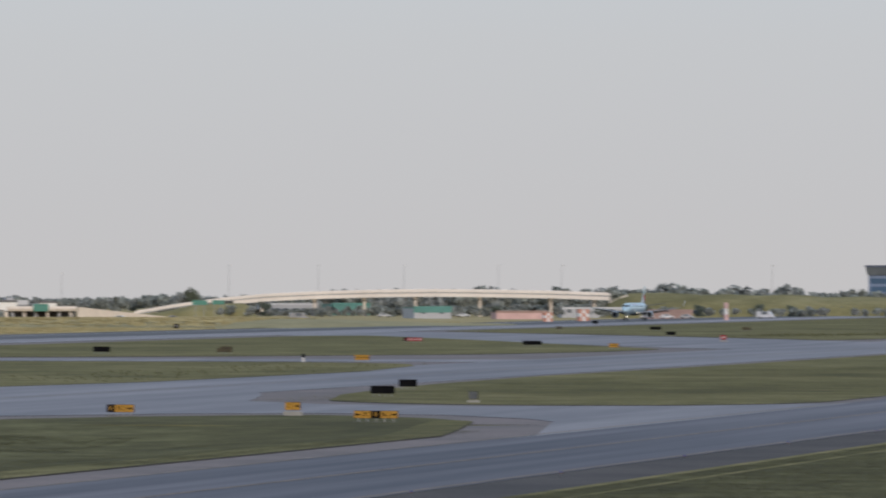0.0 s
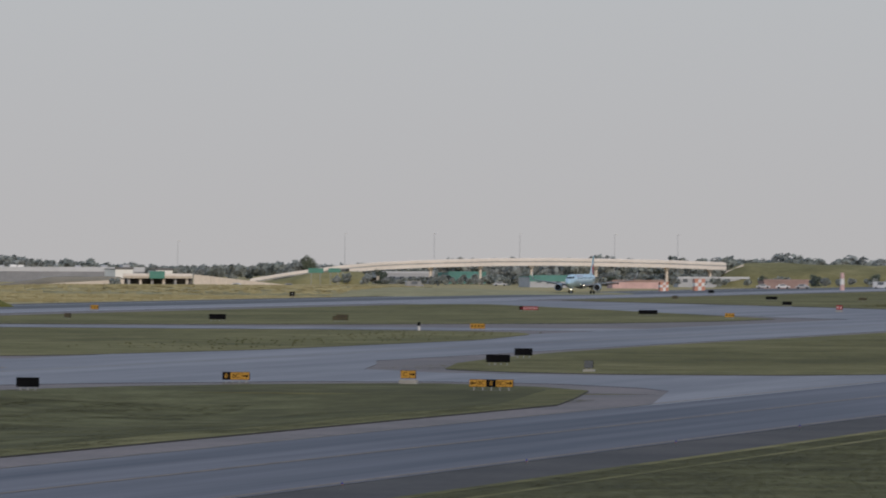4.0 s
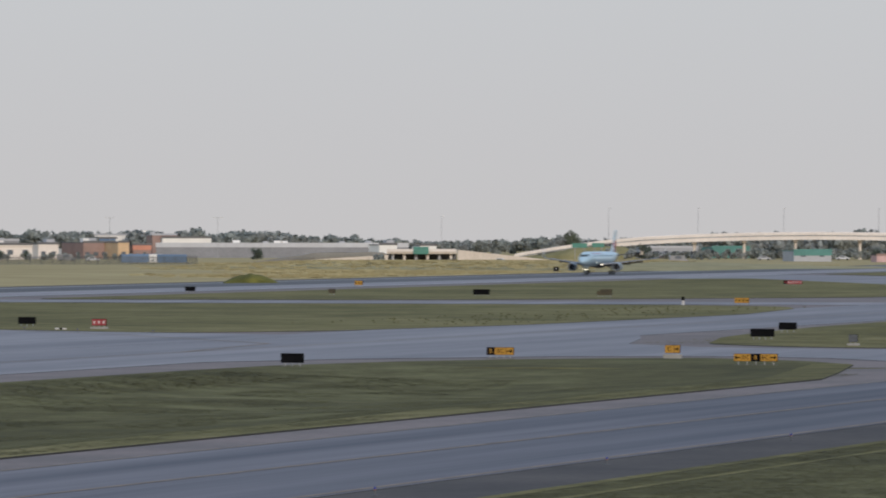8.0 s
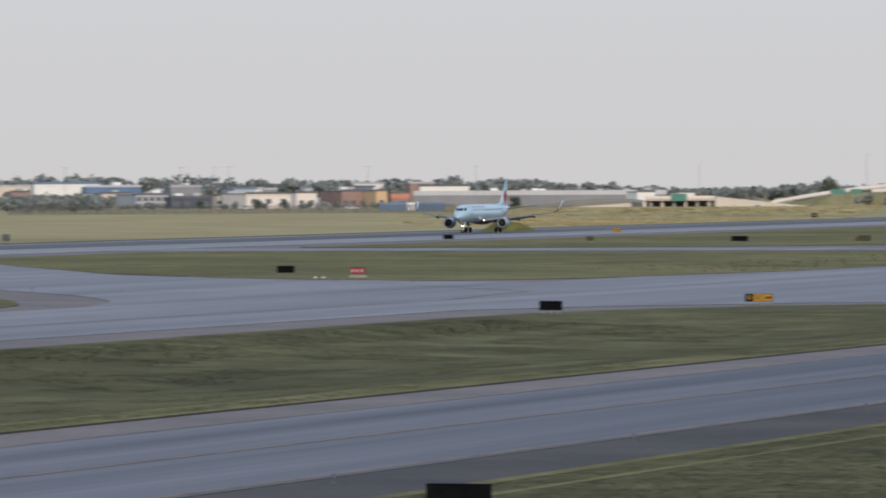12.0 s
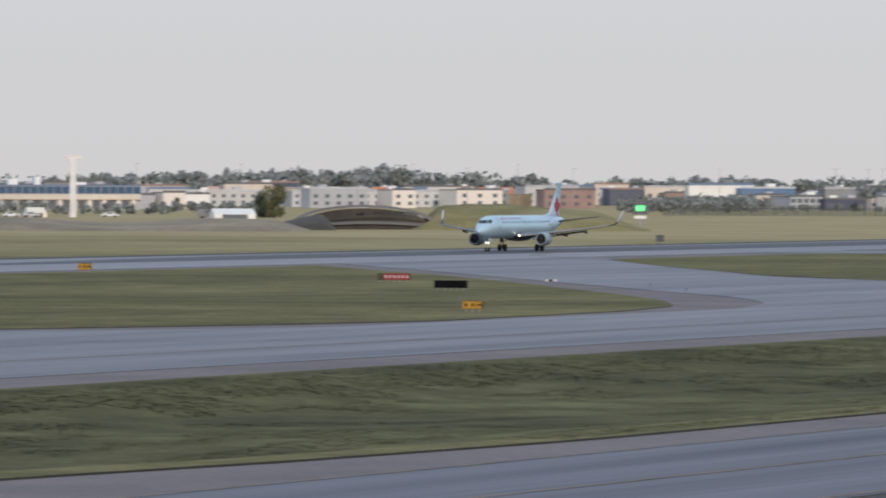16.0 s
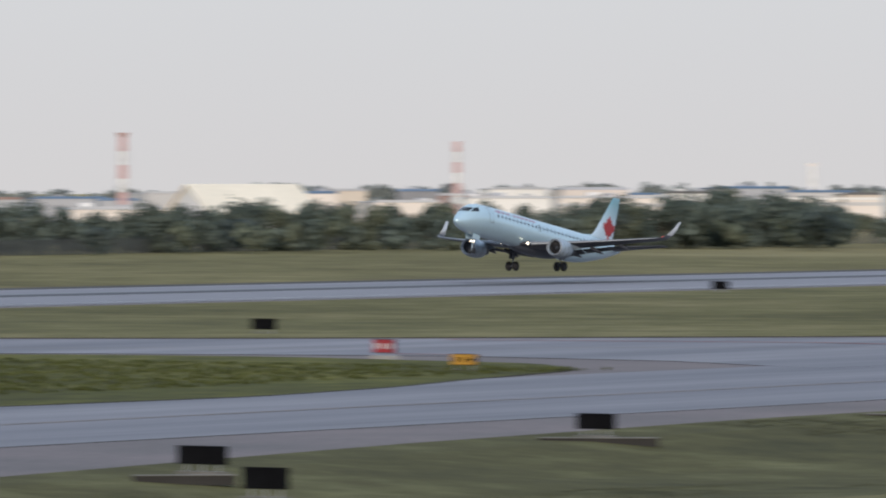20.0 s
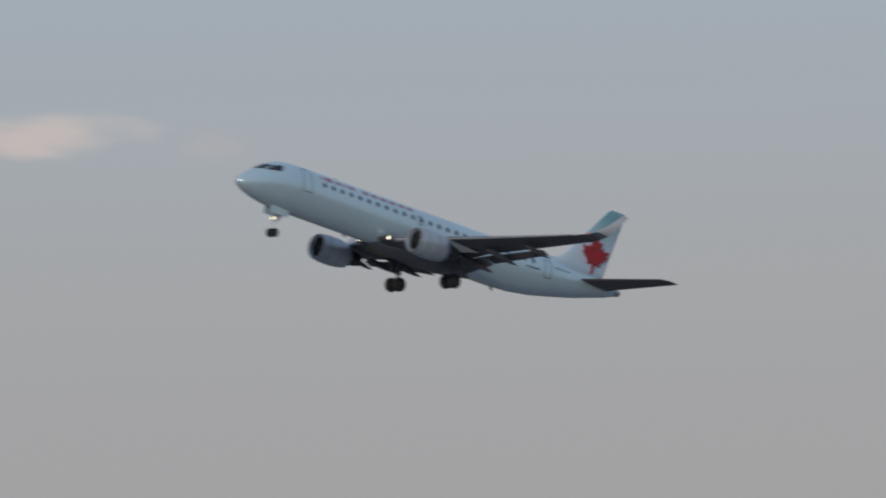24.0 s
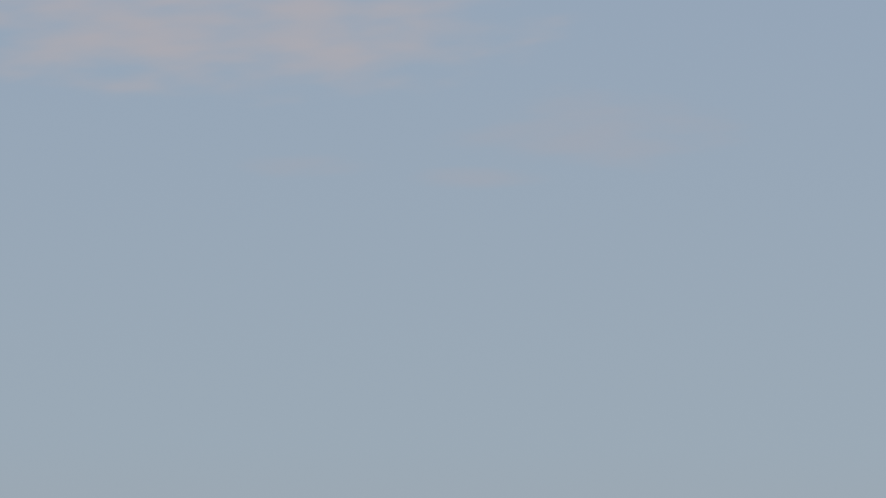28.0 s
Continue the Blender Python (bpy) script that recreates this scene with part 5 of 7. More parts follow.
def mound(name, az0, az1, r, high, depth, mat, label, profile=None, category="earth mound", seed=0):
    """A grassy bank: high where its profile is 1, sloping to front and back."""
    w = span(az0, az1, r)
    bm = bmesh.new()
    nx, ny = 40, 12
    rows = []
    for j in range(ny + 1):
        row = []
        for i in range(nx + 1):
            u, v = i / nx, j / ny
            p = profile(u) if profile else math.sin(math.pi * u) ** 0.8
            z = high * p * math.sin(math.pi * v) ** 0.7 * (1 + 0.12 * noise.noise((u * 9 + seed, v * 4, seed)))
            row.append(bm.verts.new((-w / 2 + w * u, (v - 0.5) * depth, z - (1.2 if i in (0, nx) or j in (0, ny) else 0.15))))
        rows.append(row)
    for a, b in zip(rows, rows[1:]):
        for i in range(nx):
            bm.faces.new((a[i], a[i + 1], b[i + 1], b[i]))
    ob = part(name, bm, mat, smooth=True)
    ob.matrix_world = place((az0 + az1) / 2, r)
    return tagged(ob, label, category, kind="structure")


# ---- road bridges at the far end ------------------------------------------------
def overpass():
    th = thing("overpass_bridge", "long cream concrete road overpass on round piers", "bridge", place(78.0, 2600))
    table = [(76.0, 1.3), (76.31, 3.7), (76.68, 6.0), (77.0, 7.3), (77.39, 8.15), (77.86, 8.75), (78.3, 8.95), (78.73, 8.75), (79.16, 8.4), (79.62, 7.7)]
    def height(az):
        for (a0, z0), (a1, z1) in zip(table, table[1:]):
            if az <= a1:
                return z0 + (z1 - z0) * (az - a0) / (a1 - a0)
        return table[-1][1]
    azs = [76.0 + 3.62 * i / 48 for i in range(49)]
    def xx(az):
        return 2600 * math.tan(radians(az - 78.0))
    def strip(name, y0, y1, top, bottom, mat, label, start=0):
        bm = bmesh.new()
        loops = []
        for az in azs[start:]:
            h = height(az)
            loops.append([(xx(az), y0, h + top), (xx(az), y1, h + top), (xx(az), y1, h + bottom), (xx(az), y0, h + bottom)])
        rings(bm, loops, cap0=True, cap1=True)
        return part(name, bm, mat, th, label)
    strip("barrier", -0.2, 0.15, 0.1, -0.75, CREAM_LIGHT, "cream concrete barrier")
    strip("barrier", 22.0, 22.4, 0.35, -1.0, CREAM_LIGHT, "cream concrete barrier")
    strip("deck", 0.25, 22.0, -0.75, -1.1, GREY_WALL, "concrete deck edge")
    strip("girder", 0.1, 20.5, -1.1, -2.35, CREAM_LIGHT, "cream box girder", 10)
    me = None
    for az in (76.97, 77.37, 77.75, 78.14, 78.63, 79.17, 79.5):
        for y in (4.0, 17.0):
            h = height(az) - 2.35
            bm = bmesh.new()
            rod(bm, (0, 0, -0.5), (0, 0, h - 0.6), 0.5, 0.5, 14)
            box(bm, -0.8, 0.8, -2.4, 2.4, h - 0.7, h, 0.12)
            p = part("pier", bm, CREAM_LIGHT, th, "round concrete pier with a cap")
            p.matrix_local = Matrix.Translation((xx(az), y, 0))
    bm = bmesh.new()
    rings(bm, [[(xx(79.55), 0.2, -0.5), (xx(79.62), 0.2, 4.9), (xx(79.62), 21, 4.9), (xx(79.55), 21, -0.5)],
               [(xx(79.75), -1, -0.5), (xx(79.75), -1, 7.4), (xx(79.75), 22, 7.4), (xx(79.75), 22, -0.5)]], cap0=True, cap1=True)
    part("abutment", bm, CREAM_WALL, th, "sloping concrete abutment")
    return th


overpass()
mound("embankment_1", 79.55, 82.4, 2620, 8.2, 90, TAN_GRASS, "grassy road embankment", lambda u: smooth(-0.05, 0.08, u) * (1 - 0.25 * u), "embankment")
mound("embankment_2", 75.9, 76.95, 2570, 4.4, 40, TAN_GRASS, "grassy road embankment below the ramp", lambda u: smooth(0, 0.7, u) * smooth(1.0, 0.9, u), "embankment", 2)


def road_bridge():
    th = thing("road_bridge", "short concrete road bridge with dark openings", "bridge", place(75.3, 2300))
    w = span(75.04, 75.57, 2300)
    bm = bmesh.new()
    box(bm, -w / 2, w / 2, 0, 14, 2.7, 3.5, 0.08)
    part("deck", bm, CREAM_WALL, th, "cream concrete deck")
    bm = bmesh.new()
    box(bm, -w / 2, w / 2, -0.3, 0.1, 3.3, 4.2, 0.05)
    part("barrier", bm, CREAM_LIGHT, th, "cream barrier")
    for k in range(6):
        bm = bmesh.new()
        c = -w / 2 + w * (k + 0.5) / 6
        rod(bm, (c, 2, -0.5), (c, 2, 2.75), 0.45, 0.45, 12)
        part("column", bm, CREAM_LIGHT if k % 2 else GREY_WALL, th, "concrete column")
    bm = bmesh.new()
    box(bm, -w / 2, w / 2, 12, 13, -0.5, 2.8)
    part("back_wall", bm, DARK_ROOF, th, "dark abutment wall")
    bm = bmesh.new()
    box(bm, -w * 0.12, w * 0.1, -0.7, -0.4, 2.6, 4.9, 0.1)
    part("road_sign", bm, TEAL_SIGN, th, "green road sign")
    return th


road_bridge()


def retaining_wall(az0, az1, r, h0, h1, label):
    w = span(az0, az1, r)
    th = thing("retaining_wall", label, "retaining wall", place((az0 + az1) / 2, r, 0, 8))
    n = max(3, int(w / 5))
    for i in range(n):
        x0, x1 = -w / 2 + w * i / n, -w / 2 + w * (i + 1) / n - 0.06
        a, b = h0 + (h1 - h0) * i / n, h0 + (h1 - h0) * (i + 1) / n
        bm = bmesh.new()
        rings(bm, [[(x0, 0, -0.5), (x0, 0, a), (x0, 0.6, a), (x0, 0.6, -0.5)], [(x1, 0, -0.5), (x1, 0, b), (x1, 0.6, b), (x1, 0.6, -0.5)]], cap0=True, cap1=True)
        part("panel", bm, CREAM_WALL, th)
    return th


retaining_wall(75.57, 76.35, 2295, 4.0, 0.6, "cream panelled retaining wall falling away from the bridge")
retaining_wall(74.45, 75.05, 2295, 0.9, 2.4, "cream panelled retaining wall rising to the bridge")
mound("embankment_3", 73.9, 75.1, 2340, 3.2, 50, DIRT, "bare earth road bank", lambda u: smooth(0, 0.6, u) * smooth(1.0, 0.93, u), "embankment", 4)
building(74.97, 75.12, 2420, 5.1, WHITE_WALL, "small white building behind the road bridge", depth=8, units=1, twist=25)
building(75.28, 75.42, 2440, 4.8, WHITE_WALL, "small white building behind the road bridge", depth=6, twist=25)

# ---- sign gantries, signs and poles along the road -------------------------------
def road_sign(az, r, w, h, z):
    th = thing("road_sign", "green road sign on two posts", "road sign", place(az, r), "road signs")
    bm = bmesh.new()
    box(bm, -w / 2, w / 2, -0.05, 0.05, z, z + h, 0.04)
    part("board", bm, TEAL_SIGN, th, "green board")
    for x in (-w * 0.3, w * 0.3):
        bm = bmesh.new()
        rod(bm, (x, 0.12, -0.5), (x, 0.12, z + h * 0.8), 0.09, 0.09, 8)
        part("post", bm, POLE_GREY, th, "steel post")


road_sign(76.5, 2480, 5.0, 1.5, 4.1)
road_sign(76.64, 2500, 4.0, 1.4, 4.2)


def light_pole(az, r, high, arms=1, spread=2.0, label="tall grey street lamp", group="street lamps"):
    th = thing("street_lamp", label, "street lamp", place(az, r), group)
    bm = bmesh.new()
    rod(bm, (0, 0, -0.5), (0, 0, high), 0.09, 0.06, 8)
    part("pole", bm, POLE_GREY, th)
    for k in range(arms):
        s = 1 if k % 2 == 0 else -1
        bm = bmesh.new()
        rod(bm, (0, 0, high - 0.1), (s * spread, 0, high + 0.1), 0.05, 0.04, 6)
        part("arm", bm, POLE_GREY, th)
        bm = bmesh.new()
        box(bm, s * spread - 0.55, s * spread + 0.55, -0.25, 0.25, high, high + 0.2, 0.05)
        part("lamp_head", bm, MAST_WHITE, th, "pale lamp head")


for az in (75.45, 76.72, 78.05, 78.77, 79.25, 80.85, 77.4):
    light_pole(az, 2650, 17.5 if az > 76.6 else 14.5, 1, 0.5)
for az in (67.43, 67.88, 68.71, 69.52, 70.63, 71.51, 71.76, 71.87, 72.93, 73.75):
    light_pole(az, 2600, 14.0, 2, 1.3, "tall twin-headed area lamp")
for az in (67.0, 66.2, 68.3, 69.1):
    light_pole(az, 2750, 15.5, 2, 1.2, "tall twin-headed area lamp")

# ---- industrial estate ------------------------------------------------------------
building(73.28, 75.2, 2640, 4.6, SLATE_WALL, "very long low pale-roofed warehouse", depth=60, roof=LIGHT_ROOF, band=(3.7, 4.6, LIGHT_ROOF), units=6, name="warehouse", category="warehouse")
building(71.16, 71.42, 2520, 4.6, GREY_WALL, "grey two-storey office block", depth=20, rows=2, cols=5, sill=0.4, storey=2.2, units=2, twist=20)
building(71.42, 71.77, 2520, 3.6, NAVY_WALL, "navy clad low commercial building", depth=20, rows=1, cols=4, win=(2.4, 1.8), sill=0.6, units=2, twist=20, glass=FAR_GLASS)
building(71.78, 71.98, 2520, 4.2, CREAM_WALL, "cream shop with a dark band of glass", depth=16, band=(1.5, 2.6, FAR_GLASS), units=1, twist=24)
building(71.99, 72.36, 2500, 4.8, CREAM_LIGHT, "cream two-storey building with a parapet", depth=20, rows=1, cols=3, win=(2.0, 1.6), sill=1.6, units=2, twist=24, band=(4.1, 4.4, CREAM_WALL))
building(72.38, 72.55, 2560, 4.9, CREAM_LIGHT, "cream flat-roofed commercial block", depth=14, rows=1, cols=2, units=1, twist=24)
building(72.56, 72.72, 2600, 3.4, WHITE_WALL, "small white shed with a loading door", depth=10, twist=24, door=1)
building(72.72, 72.99, 2560, 5.4, RED_WALL, "brick red flat-roofed commercial building", depth=20, rows=1, cols=4, sill=1.0, units=3, twist=22)
building(72.99, 73.08, 2550, 5.5, ORANGE_WALL, "ochre corner block of a commercial building", depth=20, rows=1, cols=1, twist=22)
building(73.10, 73.25, 2560, 4.6, RED_WALL, "brick red end block with an ochre top", depth=14, band=(3.0, 4.6, ORANGE_BOX), twist=22)
building(70.9, 71.15, 2540, 5.0, CREAM_LIGHT, "cream flat-roofed low office building", depth=18, band=(3.6, 4.9, CREAM_WALL), units=1, twist=26)
building(69.72, 70.85, 2900, 6.2, GREY_WALL, "long grey warehouse with a blue roof edge behind trees", depth=40, roof=BLUE_WALL, units=5, name="warehouse", category="warehouse")
building(68.62, 69.0, 2680, 6.2, CREAM_LIGHT, "cream apartment block end", depth=16, rows=2, cols=3, sill=1.0, storey=2.6, twist=24)
building(67.38, 68.6, 2700, 5.6, PALE_WALL, "long pale three-storey row with small windows", depth=16, rows=2, cols=16, win=(1.3, 1.2), sill=0.9, storey=2.4, twist=8, roof=GREY_WALL, units=3)
building(66.6, 67.35, 2720, 5.4, PALE_WALL, "long grey block with small windows", depth=16, rows=2, cols=10, win=(1.3, 1.2), sill=0.9, storey=2.3, twist=8, roof=LIGHT_ROOF, units=2)
building(66.15, 66.35, 2500, 4.6, GREY_WALL, "grey workshop with a pale roof", depth=14, twist=20, units=1)
building(66.4, 66.58, 2500, 5.4, CREAM_LIGHT, "pale flat-roofed commercial block", depth=12, twist=20)


TOWN = ((CREAM_LIGHT, "cream"), (WHITE_WALL, "white"), (PALE_WALL, "pale grey"), (GREY_WALL, "grey"), (RED_WALL, "brick red"), (ORANGE_WALL, "ochre"), (NAVY_WALL, "navy"), (BLUE_WALL, "blue"), (SLATE_WALL, "mid-grey"), (CREAM_WALL, "beige"))
town_rng = random.Random(77)


def town_building(az, r, high, wide, z=0.0):
    wall, word = town_rng.choice(TOWN[:6] + TOWN[:4] + TOWN[6:])
    half = math.degrees(wide / r / 2)
    cols = max(2, int(wide / 4))
    rows = 2 if high > 5.6 else 1
    building(az - half, az + half, r, high, wall, word + " flat-roofed town building beyond the airfield", depth=town_rng.uniform(8, 16), roof=town_rng.choice((DARK_ROOF, LIGHT_ROOF, GREY_WALL, BLUE_WALL, RED_WALL)),
             rows=rows, cols=cols, win=(1.5, 1.2), sill=1.0, storey=2.5, units=town_rng.randint(0, 2), twist=town_rng.uniform(4, 26), z=z, name="town_building")


for k in range(54):      # low town between the airfield and the horizon
    town_building(64.2 + 9.3 * k / 53 + town_rng.uniform(-0.08, 0.08), town_rng.choice((2620, 2760, 2880, 2960)), town_rng.uniform(4.5, 8.5), town_rng.uniform(7, 24))
for k in range(16):      # behind the trees along the fence
    town_building(56.2 + 6.6 * k / 15 + town_rng.uniform(-0.1, 0.1), town_rng.choice((2080, 2160, 2240)), town_rng.uniform(6.0, 8.6), town_rng.uniform(10, 26))


def container(az, r, z, mat, label, w=6.1):
    th = thing("shipping_container", label, "container", place(az, r, z, random.uniform(-8, 8), True), "containers")
    bm = bmesh.new()
    box(bm, -w / 2, w / 2, 0, 2.4, 0, 2.5, 0.04)
    body = part("body", bm, mat, th)
    me = None
    for i in range(12):
        m = Matrix.Translation((-w / 2 + w * (i + 0.5) / 12, -0.03, 0.2))
        if me is None:
            bm = bmesh.new()
            box(bm, -0.12, 0.12, 0, 0.06, 0, 2.1)
            ob = part("rib", bm, mat, body)
            ob.matrix_local = m
            me = ob.data
        else:
            share("rib", me, body, m)


container(73.12, 2300, 0, BLUE_WALL, "blue steel container on the ground", 8)
container(73.28, 2310, 0, WHITE_WALL, "white steel container on the ground", 4)
container(73.40, 2300, 0, BLUE_WALL, "blue steel container on the ground", 9)
container(73.2, 2330, 0, BLUE_WALL, "blue steel container on the ground", 9)
for az, mat, lab in ((67.9, ORANGE_BOX, "orange"), (68.05, ORANGE_BOX, "orange"), (68.35, BLUE_WALL, "blue"), (66.95, ORANGE_BOX, "orange"), (66.8, MAST_RED, "red"), (67.55, BLUE_WALL, "blue"),
                     (68.85, ORANGE_BOX, "orange"), (69.0, ORANGE_BOX, "orange"), (67.2, MAST_RED, "red"), (68.15, BLUE_WALL, "blue"), (66.3, ORANGE_BOX, "orange")):
    container(az, 2790, 4.6, mat, lab + " steel container on a raised yard", 6.1)
bm = bmesh.new()
for_yard = span(66.0, 69.2, 2790)
box(bm, -for_yard / 2, for_yard / 2, -6, 30, -1, 4.6, 0.2)
yard = part("container_yard", bm, DIRT)
yard.matrix_world = place(67.6, 2790)
tagged(yard, "raised earth yard", "raised yard", kind="structure")


def terminal():
    th = thing("terminal_building", "long terminal with a blue glass upper storey and cream base", "terminal building", place(65.45, 2400, 0, 12), "far buildings")
    w = span(64.6, 66.2, 2400)
    bm = bmesh.new()
    box(bm, -w / 2, w / 2, 0, 30, -1, 4.2, 0.05)
    part("wall", bm, GREY_WALL, th, "grey lower wall")
    bm = bmesh.new()
    box(bm, -w / 2, w / 2, -1.2, 0.1, 3.3, 5.0, 0.05)
    part("canopy", bm, CREAM_WALL, th, "cream fascia")
    bm = bmesh.new()
    box(bm, -w / 2, w / 2, -0.6, 28, 5.0, 7.7, 0.05)
    up = part("upper_storey", bm, GREY_WALL, th, "grey upper storey")
    me = None
    n = 26
    for k in range(n):
        m = Matrix.Translation((-w / 2 + w * (k + 0.5) / n, -0.72, 5.25))
        if me is None:
            bm = bmesh.new()
            box(bm, -w / n * 0.46, w / n * 0.46, 0, 0.1, 0, 2.2)
            ob = part("pane", bm, TERMINAL_GLASS, up)
            ob.matrix_local = m
            me = ob.data
        else:
            share("pane", me, up, m)
    for k in range(14):
        bm = bmesh.new()
        x = -w / 2 + w * (k + 0.5) / 14
        box(bm, x - 0.5, x + 0.5, -0.9, -0.2, -1, 3.4)
        part("column", bm, CREAM_LIGHT if k > 7 else GREY_WALL, th, "concrete column")
    for k in range(13):
        bm = bmesh.new()
        x = -w / 2 + w * (k + 1) / 14
        box(bm, x - 1.2, x + 1.2, -0.04, 0.06, 0.3, 2.9)
        part("window", bm, FAR_GLASS, th)
    bm = bmesh.new()
    box(bm, -w / 2 - 0.3, w / 2 + 0.3, -0.9, 28.5, 7.7, 8.0)
    part("roof", bm, BLUE_WALL, th, "blue edge of the flat roof")
    for x, s, h in ((-w * 0.32, 2.2, 1.2), (-w * 0.1, 1.6, 1.9), (w * 0.02, 1.0, 2.6), (w * 0.22, 2.4, 0.9)):
        bm = bmesh.new()
        box(bm, x - s, x + s, 6, 9, 8.0, 8.0 + h, 0.05)
        part("roof_unit", bm, WHITE_WALL, th, "white roof plant")
    bm = bmesh.new()
    bmesh.ops.create_icosphere(bm, subdivisions=2, radius=2.0, matrix=Matrix.Translation((-w * 0.2, 14, 8.6)))
    part("dome", bm, WHITE_WALL, th, "white dome", smooth=True)


terminal()


def control_mast(az, r, high, label, width=1.0, head=3.2):
    th = thing("light_mast", label, "mast", place(az, r), "tall masts")
    bm = bmesh.new()
    box(bm, -width / 2, width / 2, -width / 2, width / 2, -0.5, high - 1.0, 0.1)
    part("shaft", bm, MAST_WHITE, th, "pale shaft")
    bm = bmesh.new()
    box(bm, -head / 2, head / 2, -0.6, 0.6, high - 1.0, high - 0.5, 0.06)
    for k in range(4):
        x = -head / 2 + head * (k + 0.5) / 4
        box(bm, x - 0.25, x + 0.25, -0.5, 0.2, high - 0.5, high, 0.05)
    part("head", bm, CREAM_LIGHT, th, "platform with floodlights")


control_mast(65.72, 2000, 16.4, "tall pale floodlight mast beside the terminal", 1.7, 4.6)


def ringed_tower(az, r, high, width, bands, label, dish=True):
    """A round mast in red and white bands."""
    th = thing("striped_mast", label, "mast", place(az, r), "tall masts")
    step = high / bands
    for k in range(bands):
        bm = bmesh.new()
        w0 = width * (1.15 - 0.25 * k / bands)
        w1 = width * (1.15 - 0.25 * (k + 1) / bands)
        rod(bm, (0, 0, k * step - (0.5 if k == 0 else 0)), (0, 0, (k + 1) * step), w0 / 2, w1 / 2, 14)
        part("band", bm, MAST_RED if (bands - k) % 2 else MAST_WHITE, th, "red band" if (bands - k) % 2 else "white band")
    if dish:
        bm = bmesh.new()
        rod(bm, (0, 0, high), (0, 0, high + 1.1), width * 0.45, width * 0.68, 14)
        part("platform", bm, MAST_RED, th, "flared red top platform")


ringed_tower(57.09, 1700, 21.6, 2.1, 7, "red and white banded mast with a flared top")
ringed_tower(59.63, 1900, 21.0, 2.0, 8, "pale red and white banded mast", dish=False)
control_mast(64.02, 2300, 18.6, "slim white tower with a small head", 1.9, 2.2)
control_mast(62.33, 2300, 15.9, "slim white tower with a small head", 1.9, 2.6)


def pylon(az, r, high, width):
    th = thing("lattice_mast", "grey lattice mast with a floodlight rack", "mast", place(az, r), "tall masts")
    bm = bmesh.new()
    for sx in (-1, 1):
        for sy in (-1, 1):
            rod(bm, (sx * width, sy * width, -0.5), (sx * width * 0.6, sy * width * 0.6, high), 0.10, 0.07, 6)
    part("legs", bm, POLE_GREY, th, "steel legs")
    for k in range(9):
        z0, z1 = high * k / 9, high * (k + 1) / 9
        f0, f1 = width * (1 - 0.4 * k / 9), width * (1 - 0.4 * (k + 1) / 9)
        bm = bmesh.new()
        for s in (-1, 1):
            rod(bm, (-f0, s * f0, z0), (f1, s * f1, z1), 0.05, 0.05, 5)
            rod(bm, (f0, s * f0, z0), (-f1, s * f1, z1), 0.05, 0.05, 5)
            rod(bm, (s * f0, -f0, z0), (s * f1, f1, z1), 0.05, 0.05, 5)
        part("bracing", bm, POLE_GREY, th)
    for z in (high, high - 1.6):
        bm = bmesh.new()
        box(bm, -width * 2.6, width * 2.6, -0.4, 0.4, z, z + 0.3, 0.04)
        part("rack", bm, POLE_GREY, th, "floodlight rack")


pylon(52.57, 1400, 24.0, 1.1)


def hangar():
    th = thing("gabled_shed", "large white shed with a bright gabled metal roof", "shed", place(58.16, 1480, 0, 32), "far buildings")
    w = 25.0
    bm = bmesh.new()
    rings(bm, [[(x, 0, -0.5), (x, 0, 5.0), (x, 8, 10.4), (x, 16, 5.0), (x, 16, -0.5)] for x in (-w / 2, w / 2)], cap0=True, cap1=True)
    body = part("wall", bm, WHITE_WALL, th, "white shed wall")
    for y0, z0, y1, z1 in ((-0.6, 4.9, 8, 10.6), (16.6, 4.9, 8, 10.6)):
        bm = bmesh.new()
        rings(bm, [[(x, y0, z0), (x, y1, z1), (x, y1, z1 + 0.25), (x, y0, z0 + 0.25)] for x in (-w / 2 - 0.6, w / 2 + 0.6)], cap0=True, cap1=True)
        part("roof", bm, SHED_ROOF, th, "metal roof slope coloured a sunlit cream")
    bm = bmesh.new()
    box(bm, -w / 2 - 5.0, -w / 2, 2, 14, -0.5, 3.2, 0.05)
    part("annex", bm, WHITE_WALL, th, "low white annex")
    bm = bmesh.new()
    box(bm, -w / 2 - 5.2, -w / 2 + 0.2, 1.6, 14, 3.2, 3.6)
    part("annex_roof", bm, RED_WALL, th, "rust red annex roof edge")


hangar()
building(56.7, 57.55, 1620, 5.6, CREAM_LIGHT, "cream low building behind trees", depth=20, roof=LIGHT_ROOF, units=2, twist=12)
building(59.0, 59.5, 2000, 5.4, CREAM_LIGHT, "low cream building behind trees", depth=25, roof=LIGHT_ROOF, units=2, twist=12)
building(59.7, 60.35, 2030, 6.2, WHITE_WALL, "pale long low building behind trees", depth=25, roof=LIGHT_ROOF, units=4, twist=12)
building(60.4, 61.25, 2050, 6.0, CREAM_LIGHT, "cream block behind trees", depth=25, band=(3.6, 4.6, PALE_WALL), roof=LIGHT_ROOF, units=2, twist=12)
building(62.0, 62.9, 2100, 5.2, CREAM_LIGHT, "pale stepped building behind trees", depth=25, band=(3.6, 4.6, PALE_WALL), roof=WHITE_WALL, units=2, twist=12)
building(63.0, 63.75, 1950, 7.6, WHITE_WALL, "white stepped building behind trees", depth=20, rows=2, cols=7, win=(2.4, 1.0), sill=1.6, roof=WHITE_WALL, units=2, twist=16)

